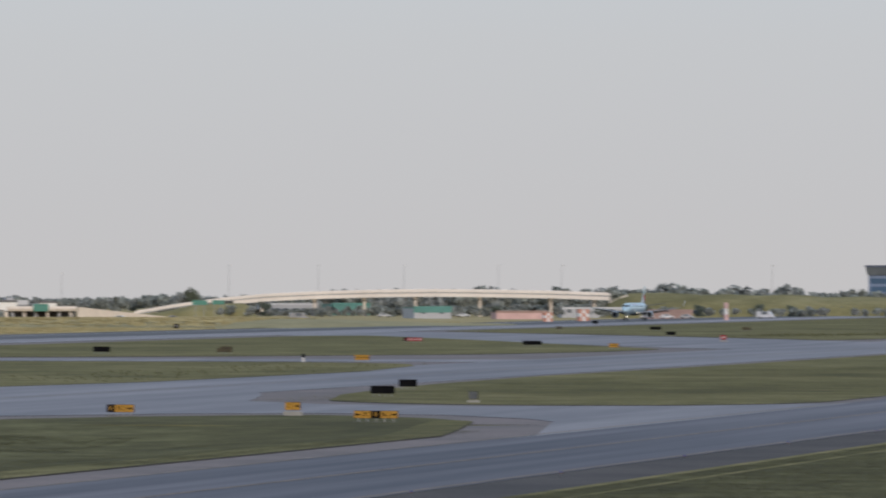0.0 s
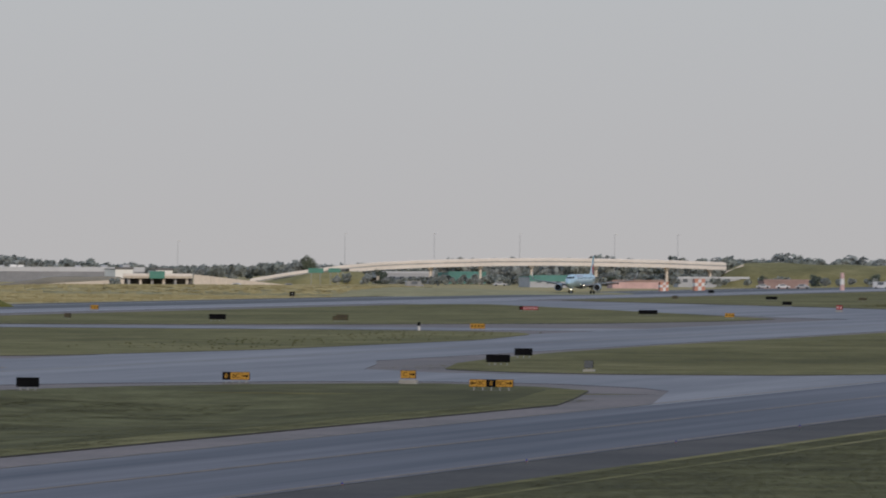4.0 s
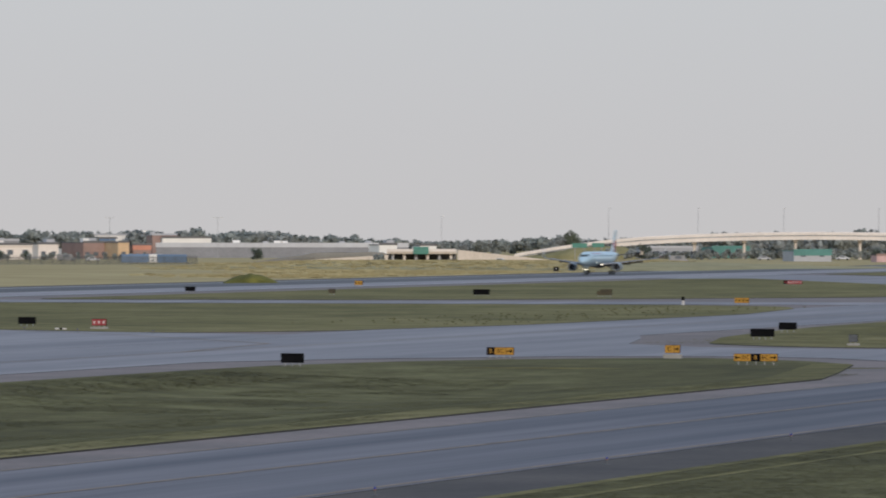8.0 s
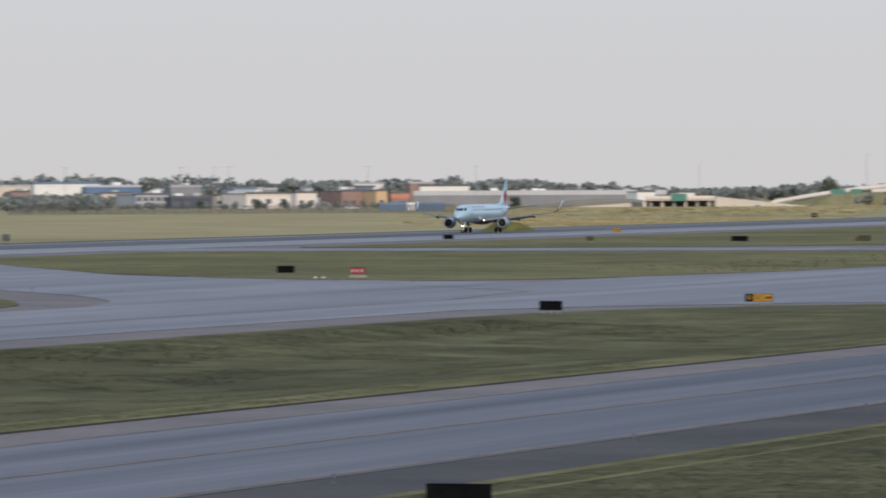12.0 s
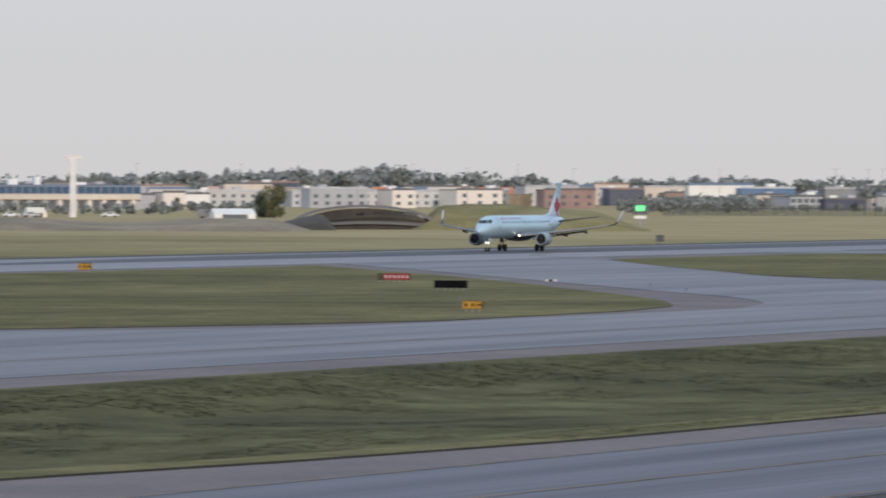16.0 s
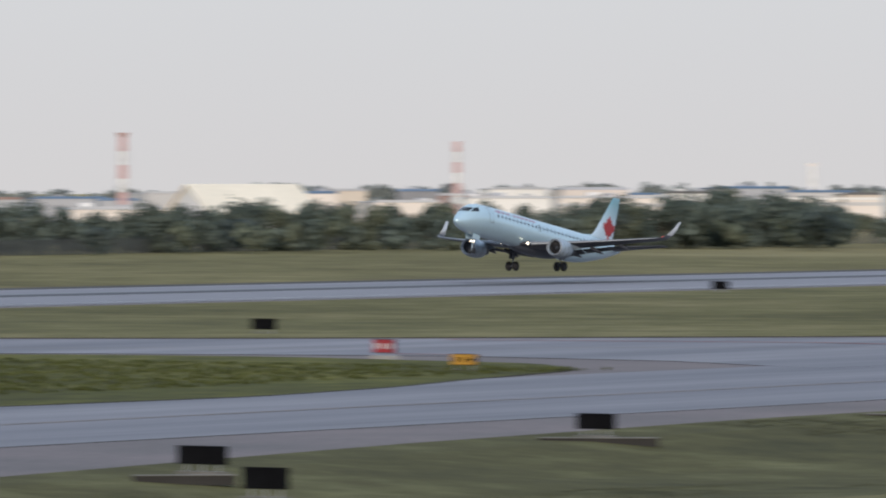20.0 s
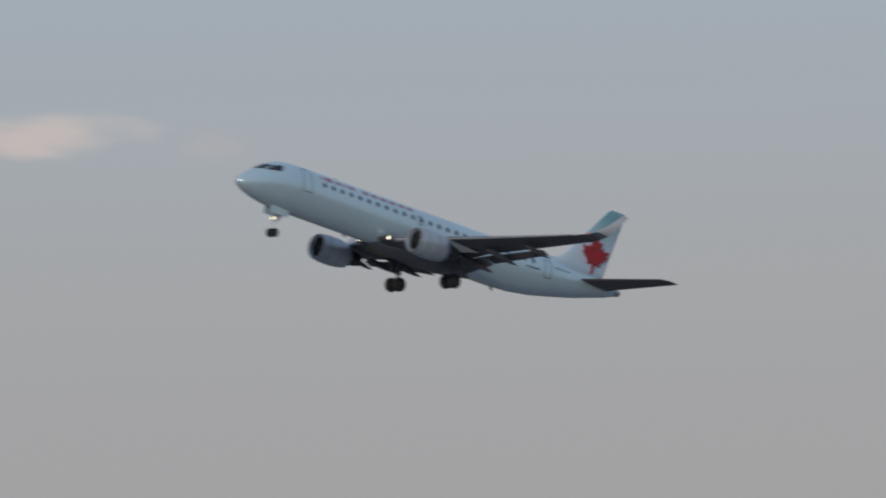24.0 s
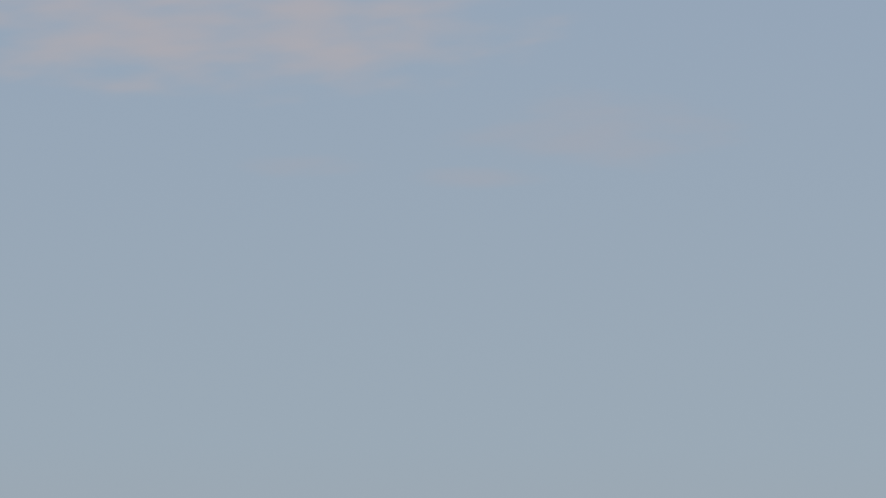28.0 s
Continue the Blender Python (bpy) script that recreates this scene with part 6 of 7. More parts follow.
# ---- the mound with a dark vault, and the lit panel ---------------------------------
mound("earth_mound_1", 68.25, 70.15, 1600, 5.4, 70, TAN_GRASS, "grassy earth mound beyond the runway", lambda u: smooth(0, 0.16, u) * (1 - 0.25 * smooth(0.3, 0.8, u)) * smooth(1, 0.72, u), seed=3)


DARK_EARTH = material("dark_brown_earth", (0.080, 0.070, 0.058), 0.95, vary=0.25, scale=0.12, fine=0.8, bump=0.2)


def vault():
    th = thing("earth_covered_vault", "earth-covered vault with a dark arched edge", "earth shelter", place(67.93, 1575))
    w = span(67.36, 68.5, 1575)
    def arch(sx, y, lift):
        return [(w / 2 * sx * math.cos(t), y, (5.0 * sx + lift) * math.sin(t) ** 0.85) for t in [math.pi * i / 20 for i in range(21)]]
    bm = bmesh.new()
    rings(bm, [arch(1.0, 0, 0), arch(1.0, 40, 0)], closed=False)
    part("cover", bm, DARK_EARTH, th, "bare earth cover", smooth=True)
    bm = bmesh.new()
    rings(bm, [arch(1.0, -0.4, 0.1), arch(0.93, -0.6, 0.0)], closed=False)
    part("arch_edge", bm, DARK_ROOF, th, "dark arched edge")
    bm = bmesh.new()
    f = [bm.verts.new(c) for c in arch(0.88, -0.1, 0)]
    bm.faces.new(f)
    part("front", bm, DARK_EARTH, th, "dark earth front")
    for k, (x0, x1, z0, bow) in enumerate(((-0.34, 0.42, 0.9, 0.5), (-0.22, 0.40, 2.0, 0.7), (-0.05, 0.36, 3.0, 0.6))):
        bm = bmesh.new()
        loops = []
        for i in range(13):
            t = i / 12
            x, z = w * (x0 + (x1 - x0) * t), z0 + bow * math.sin(math.pi * t)
            y = -0.9 + 0.4 * k
            loops.append([(x, y, z - 0.28), (x, y, z + 0.28), (x, y + 0.8, z + 0.4), (x, y + 0.8, z - 0.2)])
        rings(bm, loops, cap0=True, cap1=True)
        part("ledge", bm, DARK_EARTH if k % 2 else DARK_ROOF, th, "dark bowed earth ledge")
    bm = bmesh.new()
    box(bm, -w * 0.62, -w * 0.36, -3, 3, -0.5, 1.3, 0.06)
    part("concrete_block", bm, CONCRETE, th, "grey concrete block")


vault()
mound("spoil_bank", 66.95, 67.75, 1560, 3.4, 30, DARK_EARTH, "dark bare earth slope beside the vault", lambda u: smooth(0, 0.9, u) * smooth(1.0, 0.8, u), seed=12)
mound("earth_mound_2", 73.78, 74.22, 1480, 1.9, 16, LUSH_GRASS, "small bushy green mound beyond the runway", seed=6)
def knoll_shape(u):
    return smooth(0, 0.22, u) * smooth(1.0, 0.55, u)


mound("knoll", 73.2, 79.5, 2050, 1.9, 160, LONG_GRASS, "broad golden grass knoll", knoll_shape, seed=8)


def lit_panel():
    th = thing("roadside_screen", "roadside screen on a post showing plain lit green", "sign", place(70.03, 1720))
    bm = bmesh.new()
    box(bm, -1.6, 1.6, 0, 0.5, 2.6, 6.2, 0.08)
    part("cabinet", bm, SIGN_GREY, th, "dark cabinet")
    bm = bmesh.new()
    box(bm, -1.0, 1.0, -0.05, 0.02, 3.4, 4.6, 0.02)
    part("screen", bm, SCREEN_GREEN, th, "lit green screen")
    bm = bmesh.new()
    box(bm, -1.35, 1.35, -0.05, 0.02, 1.6, 2.3, 0.02)
    part("lower_board", bm, WHITE_WALL, th, "white lower board")
    bm = bmesh.new()
    rod(bm, (0, 0.25, -0.5), (0, 0.25, 2.7), 0.3, 0.3, 10)
    part("post", bm, POLE_GREY, th)


lit_panel()


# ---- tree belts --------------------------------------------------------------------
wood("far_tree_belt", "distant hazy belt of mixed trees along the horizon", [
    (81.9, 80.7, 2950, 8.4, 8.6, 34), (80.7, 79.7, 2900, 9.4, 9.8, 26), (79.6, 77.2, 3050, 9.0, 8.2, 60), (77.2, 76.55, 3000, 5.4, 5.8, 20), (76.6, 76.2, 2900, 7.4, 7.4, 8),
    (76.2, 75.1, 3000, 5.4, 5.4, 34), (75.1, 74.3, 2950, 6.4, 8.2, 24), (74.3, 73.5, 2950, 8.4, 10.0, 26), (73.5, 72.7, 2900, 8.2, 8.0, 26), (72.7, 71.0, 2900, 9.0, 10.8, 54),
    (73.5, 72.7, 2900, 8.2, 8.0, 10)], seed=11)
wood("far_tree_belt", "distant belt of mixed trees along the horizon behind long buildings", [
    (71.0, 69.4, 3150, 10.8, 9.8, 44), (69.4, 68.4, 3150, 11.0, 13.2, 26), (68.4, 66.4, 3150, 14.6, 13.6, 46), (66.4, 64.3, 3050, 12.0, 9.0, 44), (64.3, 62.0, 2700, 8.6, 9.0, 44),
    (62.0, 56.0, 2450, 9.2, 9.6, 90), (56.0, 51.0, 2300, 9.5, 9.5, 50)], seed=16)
wood("far_scrub", "dark scrub and low trees below the overpass", [
    (79.5, 76.9, 2690, 4.2, 3.6, 70), (82.0, 79.8, 2560, 3.4, 3.0, 46), (79.6, 76.8, 2575, 3.0, 2.6, 90), (76.9, 76.6, 2560, 4.0, 4.0, 6), (75.0, 74.95, 2290, 2.6, 2.6, 5)], seed=12, count=150, size=0.5)
wood("estate_shrubs", "dark shrubs among the industrial buildings", [
    (73.3, 70.9, 2470, 2.4, 2.2, 36), (71.0, 69.9, 2300, 5.2, 4.8, 34), (70.9, 70.1, 2420, 5.8, 5.8, 26), (66.4, 64.7, 2150, 3.0, 3.0, 26), (67.2, 66.4, 2300, 3.4, 3.6, 14)], seed=13, count=150, size=0.5)

wood("fence_hedge", "dark dense hedge of shrubs behind the fence", [(55.6, 63.4, 1240, 5.6, 5.6, 80), (61.2, 62.4, 1235, 8.5, 8.5, 14)], mats=(0, 3, 0, 1), seed=33, count=200, size=0.5)
rng = random.Random(5)
for i in range(46):      # tall wood behind the fence
    az = 51.2 + 4.5 * i / 45 + rng.uniform(-0.05, 0.05)
    top = 11.4 + 2.3 * math.exp(-((az - 53.3) / 0.5) ** 2) + 4.6 * math.exp(-((az - 54.6) / 0.26) ** 2)
    kind = rng.choice([0, 0, 1, 1, 3, 6])
    tree(kind, az, 1345 + rng.uniform(-25, 40), top / TREES[kind][1] * rng.uniform(0.92, 1.06))
for i in range(44):      # lower dark trees along the fence
    az = 55.7 + 7.9 * i / 43 + rng.uniform(-0.06, 0.06)
    if 62.7 < az < 63.0:
        continue
    top = 8.0 + 1.2 * math.exp(-((az - 56.2) / 0.4) ** 2) + 1.0 * math.exp(-((az - 58.2) / 0.3) ** 2) + 2.0 * math.exp(-((az - 61.7) / 0.6) ** 2)
    kind = rng.choice([0, 0, 2, 6, 1, 0, 4] if az > 61.8 or 59 < az < 60 else [0, 0, 2, 6, 1])
    tree(kind, az, 1215 + rng.uniform(-12, 35), top / TREES[kind][1] * rng.uniform(0.85, 1.08))
for i in range(15):      # trees beside the terminal
    az = 63.6 + 1.25 * i / 14
    kind = rng.choice([1, 3, 1, 1, 0])
    tree(kind, az, 1560 + rng.uniform(-20, 40), rng.uniform(8.0, 10.2) / TREES[kind][1] * (1.0 if az < 64.5 else 0.8))
for az, r, top, kind in ((49.80, 1500, 13.0, 4), (49.93, 1510, 12.2, 4), (49.68, 1520, 8.0, 1), (67.25, 1980, 8.6, 4), (67.15, 1990, 7.4, 1), (76.42, 2850, 10.0, 3), (74.05, 2500, 4.2, 2), (71.66, 2480, 3.2, 2), (72.1, 2470, 3.4, 2), (72.3, 2470, 3.0, 0),
                         (77.0, 2560, 5.2, 0), (78.75, 2560, 4.0, 2), (79.9, 2540, 3.8, 0), (80.3, 2540, 4.2, 0), (80.75, 2540, 4.6, 2), (81.0, 2540, 4.0, 0), (65.0, 1600, 5.0, 4), (66.5, 2450, 4.2, 1)):
    tree(kind, az, r, top / TREES[kind][1])


def weeds(name, label, patches, mat, seed, size=0.16):
    """Rank weeds and seed heads standing out of the mown grass."""
    rng = np.random.default_rng(seed)
    vs, fs, base = [], [], 0
    for x0, x1, y0, y1, n, high in patches:
        for _ in range(n):
            x, y = rng.uniform(x0, x1), rng.uniform(y0, y1)
            h = high * rng.uniform(0.5, 1.2)
            v, f = leaf_cloud(rng, [(x, y, h * 0.45 + rise(x, y) + 0.08, h * 1.4, h * 1.4, h * 0.5)], 14, size)
            vs.append(v)
            fs.append(f + base)
            base += len(v)
    ob = new(name, mesh_of(name, np.concatenate(vs), np.concatenate(fs), mat))
    return tagged(ob, label, "weeds", kind="stuff")


weeds("tall_weeds", "darker rank weeds standing in the mown grass", [(830, 1020, 209, 234, 220, 0.09), (1560, 1640, 240, 262, 160, 0.3), (1600, 1900, 224, 245, 240, 0.3)],
      leaf_material("weed_stems", (0.115, 0.106, 0.050), (0.155, 0.141, 0.065)), 21, 0.08)
weeds("green_weeds", "bright yellow-green rank weeds", [(300, 385, 215, 266, 2200, 0.13), (336, 380, 266, 288, 600, 0.13)], leaf_material("weed_leaves", (0.075, 0.085, 0.028), (0.145, 0.15, 0.045)), 22, 0.09)


def turf(name, label, areas, mat, seed, lift=0.0, wave=None):
    """Coarse tufts of mown grass: short leaning blades in clumps over an area (x0, x1, y0, y1, how many a square metre)."""
    rng = np.random.default_rng(seed)
    vs, fs, base = [], [], 0
    for x0, x1, y0, y1, dense in areas:
        n = int((x1 - x0) * (y1 - y0) * dense)
        x, y = rng.uniform(x0, x1, n), rng.uniform(y0, y1, n)
        z = np.array([rise(a, b) + lift + (wave(a, b) if wave else 0) for a, b in zip(x, y)])
        turn = rng.uniform(0, 6.283, n)
        w, d, h = rng.uniform(0.06, 0.3, n), rng.uniform(0.12, 0.3, n), rng.uniform(0.003, 0.011, n)
        c, s = np.cos(turn), np.sin(turn)
        for side in (-1, 1):
            quad = []
            for u, v, k in ((-1, side, -0.3), (1, side * 0.8, -0.3), (0.6, 0.0, 1.0), (-0.5, 0.1, 0.9)):
                a, b = u * w, v * d
                quad.append(np.stack([x + a * c - b * s, y + a * s + b * c, z + k * h], 1))
            vs.append(np.stack(quad, 1).reshape(-1, 3))
            fs.append(np.arange(4 * n).reshape(-1, 4) + base)
            base += 4 * n
    ob = new(name, mesh_of(name, np.concatenate(vs), np.concatenate(fs), mat))
    return tagged(ob, label, "grass", kind="stuff")


turf("grass_tufts", "coarse olive tufts in the mown grass strip", [(300, 560, 112.5, 164, 2.6), (210, 300, 121, 158, 2.6)], NEAR_GRASS, 41, 0.1,
     dip)
turf("foreground_tufts", "coarse dark tufts in the foreground grass", [(120, 620, 52, 76, 2.6)], NEAR_GRASS, 42, 0.07)
turf("island_tufts", "coarse olive tufts on the grass islands", [(700, 1000, 112, 163, 0.9), (500, 620, 224, 355, 0.7)], GRASS, 43, 0.1)
turf("lush_tufts", "rank green tufts on a grass island", [(296, 385, 215, 266, 1.6), (334, 380, 266, 288, 1.6)], LUSH_GRASS, 44, 0.1)


def knoll_z(x, y):
    """Height of the golden knoll over the plain."""
    a, r = radians(76.35), 2050
    u, v = x * math.cos(a) - y * math.sin(a), x * math.sin(a) + y * math.cos(a) - r
    u, v = u / span(73.2, 79.5, r) + 0.5, v / 160 + 0.5
    return 1.9 * knoll_shape(u) * math.sin(math.pi * v) ** 0.7 if 0 < u < 1 and 0 < v < 1 else -9.0


def standing_grass(name, label, bands, mat, seed):
    """Long uncut grass as upright fans: (heading 0, heading 1, range 0, range 1, how many, height)."""
    rng = np.random.default_rng(seed)
    vs, fs, base = [], [], 0
    for az0, az1, r0, r1, n, high in bands:
        az, r = np.radians(az0 + (az1 - az0) * rng.uniform(0, 1, n) ** 0.6), rng.uniform(r0, r1, n)
        ragged = np.radians(az0 + 0.7 + 0.5 * np.sin(r * 0.021) + 0.35 * np.sin(r * 0.063) + rng.normal(0, 0.25, n))
        keep = (r * np.cos(az) > 455) & (az > ragged)
        az, r = az[keep], r[keep]
        n = len(r)
        x, y = r * np.sin(az), r * np.cos(az)
        z = np.array([max(rise(a, b), knoll_z(a, b) - 0.1) for a, b in zip(x, y)])
        turn = -az + rng.normal(0, 0.28, n)
        w, lean = rng.uniform(0.5, 1.6, n), rng.normal(0.0, 0.12, n)
        for k in range(3):
            h = high * rng.uniform(0.4, 1.15, n)
            off = w * (k - 1) * 0.8
            quad = []
            for u, t in ((-0.5, 0), (0.5, 0), (0.28, 1), (-0.34, 1)):
                a, b = off + u * w, lean * t
                quad.append(np.stack([x + a * np.cos(turn) - b * np.sin(turn), y + a * np.sin(turn) + b * np.cos(turn), z - 0.02 + t * h], 1))
            vs.append(np.stack(quad, 1).reshape(-1, 3))
            fs.append(np.arange(4 * n).reshape(-1, 4) + base)
            base += 4 * n
    ob = new(name, mesh_of(name, np.concatenate(vs), np.concatenate(fs), mat))
    return tagged(ob, label, "grass", kind="stuff")


standing_grass("long_grass", "long uncut golden grass beyond the runway",
               [(73.0, 80, 1700, 2270, 22000, 0.26)], LONG_GRASS, 51)


# ---- fence ------------------------------------------------------------------------
def fence_line(az0, az1, r0, r1, n, label):
    th = thing("airfield_fence", label, "fence")
    meshes = {}
    for i in range(n):
        t0, t1 = i / n, (i + 1) / n
        a0, a1 = az0 + (az1 - az0) * t0, az0 + (az1 - az0) * t1
        p = Vector((*polar(a0, lie(a0, r0 + (r1 - r0) * t0)[0]), 0))
        q = Vector((*polar(a1, lie(a1, r0 + (r1 - r0) * t1)[0]), 0))
        d = q - p
        m = Matrix.Translation(p) @ Matrix.Rotation(math.atan2(d.y, d.x), 4, "Z")
        if not meshes:
            L = d.length
            bm = bmesh.new()
            rod(bm, (0, 0, -0.4), (0, 0, 2.3), 0.06, 0.06, 6)
            rod(bm, (0, 0, 2.25), (0.0, -0.3, 2.6), 0.04, 0.04, 5)
            ob = part("post", bm, FENCE, th, "steel fence post")
            ob.matrix_local = m
            meshes["post"] = ob.data
            bm = bmesh.new()
            k = int(L / 0.16)
            for j in range(k):
                x = L * (j + 0.5) / k
                box(bm, x - 0.034, x + 0.034, -0.01, 0.01, 0.05, 2.2)
            box(bm, 0, L, -0.04, 0.04, 2.1, 2.22)
            for z in (2.4, 2.55):
                box(bm, 0, L, -0.2, -0.17, z, z + 0.03)
            ob = part("mesh_panel", bm, FENCE, th, "galvanised mesh panel")
            ob.matrix_local = m
            meshes["panel"] = ob.data
        else:
            share("post", meshes["post"], th, m)
            share("mesh_panel", meshes["panel"], th, m)


fence_line(55.3, 65.0, 1180, 1330, 70, "grey galvanised airfield fence in front of trees")
fence_line(70.2, 73.6, 2150, 2180, 40, "grey galvanised airfield fence before the industrial estate")


TAN_EARTH = material("tan_bare_earth", (0.46, 0.335, 0.235), 0.95, vary=0.22, scale=0.04, fine=0.5, bump=0.2)


# ---- houses on the rise to the left -------------------------------------------------
def hill_z(r):
    return 7.0 * smooth(1600, 2100, r)


bm = bmesh.new()
grid = [[bm.verts.new((*polar(30 + 21.2 * i / 40, r + 90 * noise.noise((i * 0.4, 7, 1)) * (r < 1100)), 0.1 + 0.3 * max(0, noise.noise((i * 0.7, r * 0.01, 2))))) for i in range(41)]
        for r in (1010, 1060, 1120, 1200, 1300, 1420, 1560, 1700, 1900, 2200, 2600)]
for a, b in zip(grid, grid[1:]):
    for i in range(40):
        bm.faces.new((a[i], a[i + 1], b[i + 1], b[i]))
tagged(part("bare_earth", bm, TAN_EARTH, smooth=True), "flat bare tan earth before the houses", "bare earth", kind="structure")

GOLD_SLOPE = grass_material("golden_slope_grass", (0.24, 0.20, 0.075), (0.36, 0.29, 0.115), (0.46, 0.37, 0.16), 0.02)
PALE_GREEN = material("pale_green_cladding", (0.42, 0.52, 0.42), 0.7, vary=0.06, scale=0.2)
ORANGE_SOIL = material("orange_soil", (0.50, 0.33, 0.19), 0.95, vary=0.2, scale=0.06, fine=0.6, bump=0.2)
HOUSE_WALLS = [CREAM_LIGHT, WHITE_WALL, CREAM_WALL, GREY_WALL]
SHINGLE = material("grey_brown_shingles", (0.215, 0.195, 0.185), 0.9, vary=0.15, scale=0.3, fine=3, object_random=0.3)


def house(az, r, w, h, wall, twist):
    words = ("cream", "white", "beige", "grey")[HOUSE_WALLS.index(wall)]
    th = thing("house", words + " suburban house with a grey shingle roof", "house", place(az, r, hill_z(r) - 0.2, twist), "suburban houses")
    d = 10
    bm = bmesh.new()
    rings(bm, [[(x, 0, -0.5), (x, 0, h), (x, d / 2, h + 1.0), (x, d, h), (x, d, -0.5)] for x in (-w / 2, w / 2)], cap0=True, cap1=True)
    body = part("wall", bm, wall, th)
    for y0, y1 in ((-0.5, d / 2), (d + 0.5, d / 2)):
        bm = bmesh.new()
        rings(bm, [[(x, y0, h - 0.2), (x, y1, h + 1.05), (x, y1, h + 1.2), (x, y0, h)] for x in (-w / 2 - 0.4, w / 2 + 0.4)], cap0=True, cap1=True)
        part("roof", bm, SHINGLE, th, "shingle roof slope")
    for i in range(2):
        for z in ((0.9, 3.0) if h > 4.5 else (0.9,)):
            bm = bmesh.new()
            x = -w / 2 + w * (i + 0.5) / 3
            box(bm, x - 0.6, x + 0.6, -0.05, 0.06, z, z + 1.3)
            part("window", bm, FAR_GLASS, body)


for k in range(270):
    r = rng.choice([1800, 1860, 1930, 2000, 2060, 2120, 2200, 2240])
    az = 35.0 + 16.4 * ((k * 0.618) % 1)
    if 49.6 < az < 50.1 and r < 1800:
        continue
    house(az, r + rng.uniform(-15, 15), rng.uniform(4.2, 7.4), rng.choice([2.8, 3.5, 4.6]), rng.choice(HOUSE_WALLS[:1] * 3 + HOUSE_WALLS[1:2] * 3 + HOUSE_WALLS[2:]), rng.uniform(-25, 35))
wood("hill_trees", "garden trees among hillside houses", [(35, 51.3, 1500, 2.6, 2.6, 24), (35, 51.3, 1800, 3.8, 3.8, 50), (35, 51.3, 2050, 5.2, 5.2, 50), (35, 51.3, 2350, 8.8, 8.6, 130)],
     mats=(1, 4, 4, 5), seed=14, count=240, size=0.8, drawn=False)
mound("soil_heap_1", 45.9, 47.75, 1990, 5.2, 60, ORANGE_SOIL, "long heap of orange-brown soil", seed=9)
for az0, az1 in ((44.6, 48.1), (48.2, 51.5)):
    mound("soil_heap_2", az0, az1, 1590, 1.3, 50, TAN_EARTH, "long low bank of bare soil", lambda u: smooth(0, 0.1, u) * smooth(1, 0.92, u) * (0.85 + 0.25 * math.sin(u * 11) * math.sin(u * 5)), seed=10)
building(46.5, 46.95, 2010, 3.6, PALE_GREEN, "low hall with a pale green metal wall", depth=14, roof=PALE_GREEN, z=5.4, twist=10, name="hall", category="hall")
building(49.1, 49.75, 1830, 2.6, WHITE_WALL, "long low white row of sheds", depth=8, roof=LIGHT_ROOF, z=3.0, twist=6, name="shed_row", category="shed")
building(48.9, 49.3, 1640, 2.0, CREAM_LIGHT, "low cream shed above bare soil", depth=8, roof=LIGHT_ROOF, z=1.2, twist=6, name="shed", category="shed")


building(50.57, 50.74, 1766, 2.6, WHITE_WALL, "low white shed above bare soil", depth=8, roof=LIGHT_ROOF, twist=6, name="shed", category="shed")
building(50.75, 50.98, 1790, 1.7, WHITE_WALL, "long low white shed above bare soil", depth=8, roof=LIGHT_ROOF, twist=6, name="shed", category="shed")
building(50.28, 50.55, 1780, 1.3, CREAM_LIGHT, "long low cream shed above bare soil", depth=8, roof=SHED_ROOF, twist=6, name="shed", category="shed")
for az0, az1, r in ((50.15, 51.25, 2150), (49.1, 49.8, 2100)):
    mound("grass_slope", az0, az1, r, 3.4, 40, GOLD_SLOPE, "dry golden grass slope below houses", lambda u: smooth(0, 0.15, u) * smooth(1, 0.85, u), "grass slope", seed=17)


def car(az, r, z, twist, van=False, paint=None, label="parked car"):
    th = thing("van" if van else "car", label, "van" if van else "car", place(az, r, z, twist, True), "vehicles")
    L, hh = (5.6, 2.3) if van else (4.5, 1.45)
    prof = [(-L / 2, 0.35), (-L / 2, hh * 0.9), (-L / 2 + 0.2, hh), (L * 0.28, hh), (L * 0.38, hh * 0.55), (L / 2, hh * 0.48), (L / 2, 0.35)] if van else \
           [(-L / 2, 0.35), (-L / 2, 0.85), (-L * 0.36, 0.92), (-L * 0.24, hh), (L * 0.12, hh), (L * 0.26, 0.95), (L / 2, 0.8), (L / 2, 0.35)]
    bm = bmesh.new()
    rings(bm, [[(x, y, zz) for x, zz in prof] for y in (-0.9, 0.9)], cap0=True, cap1=True)
    body = part("body", bm, paint or CAR_PAINT, th)
    bm = bmesh.new()
    box(bm, -L * 0.22, L * 0.14, -0.93, 0.93, 0.95 if not van else 1.3, hh - 0.12)
    part("side_window", bm, FAR_GLASS, body)
    for x in (-L * 0.31, L * 0.31):
        for y in (-0.85, 0.85):
            bm = bmesh.new()
            rod(bm, (x, y - 0.1, 0.33), (x, y + 0.1, 0.33), 0.33, 0.33, 12)
            part("wheel", bm, RUBBER_TYRE, th)


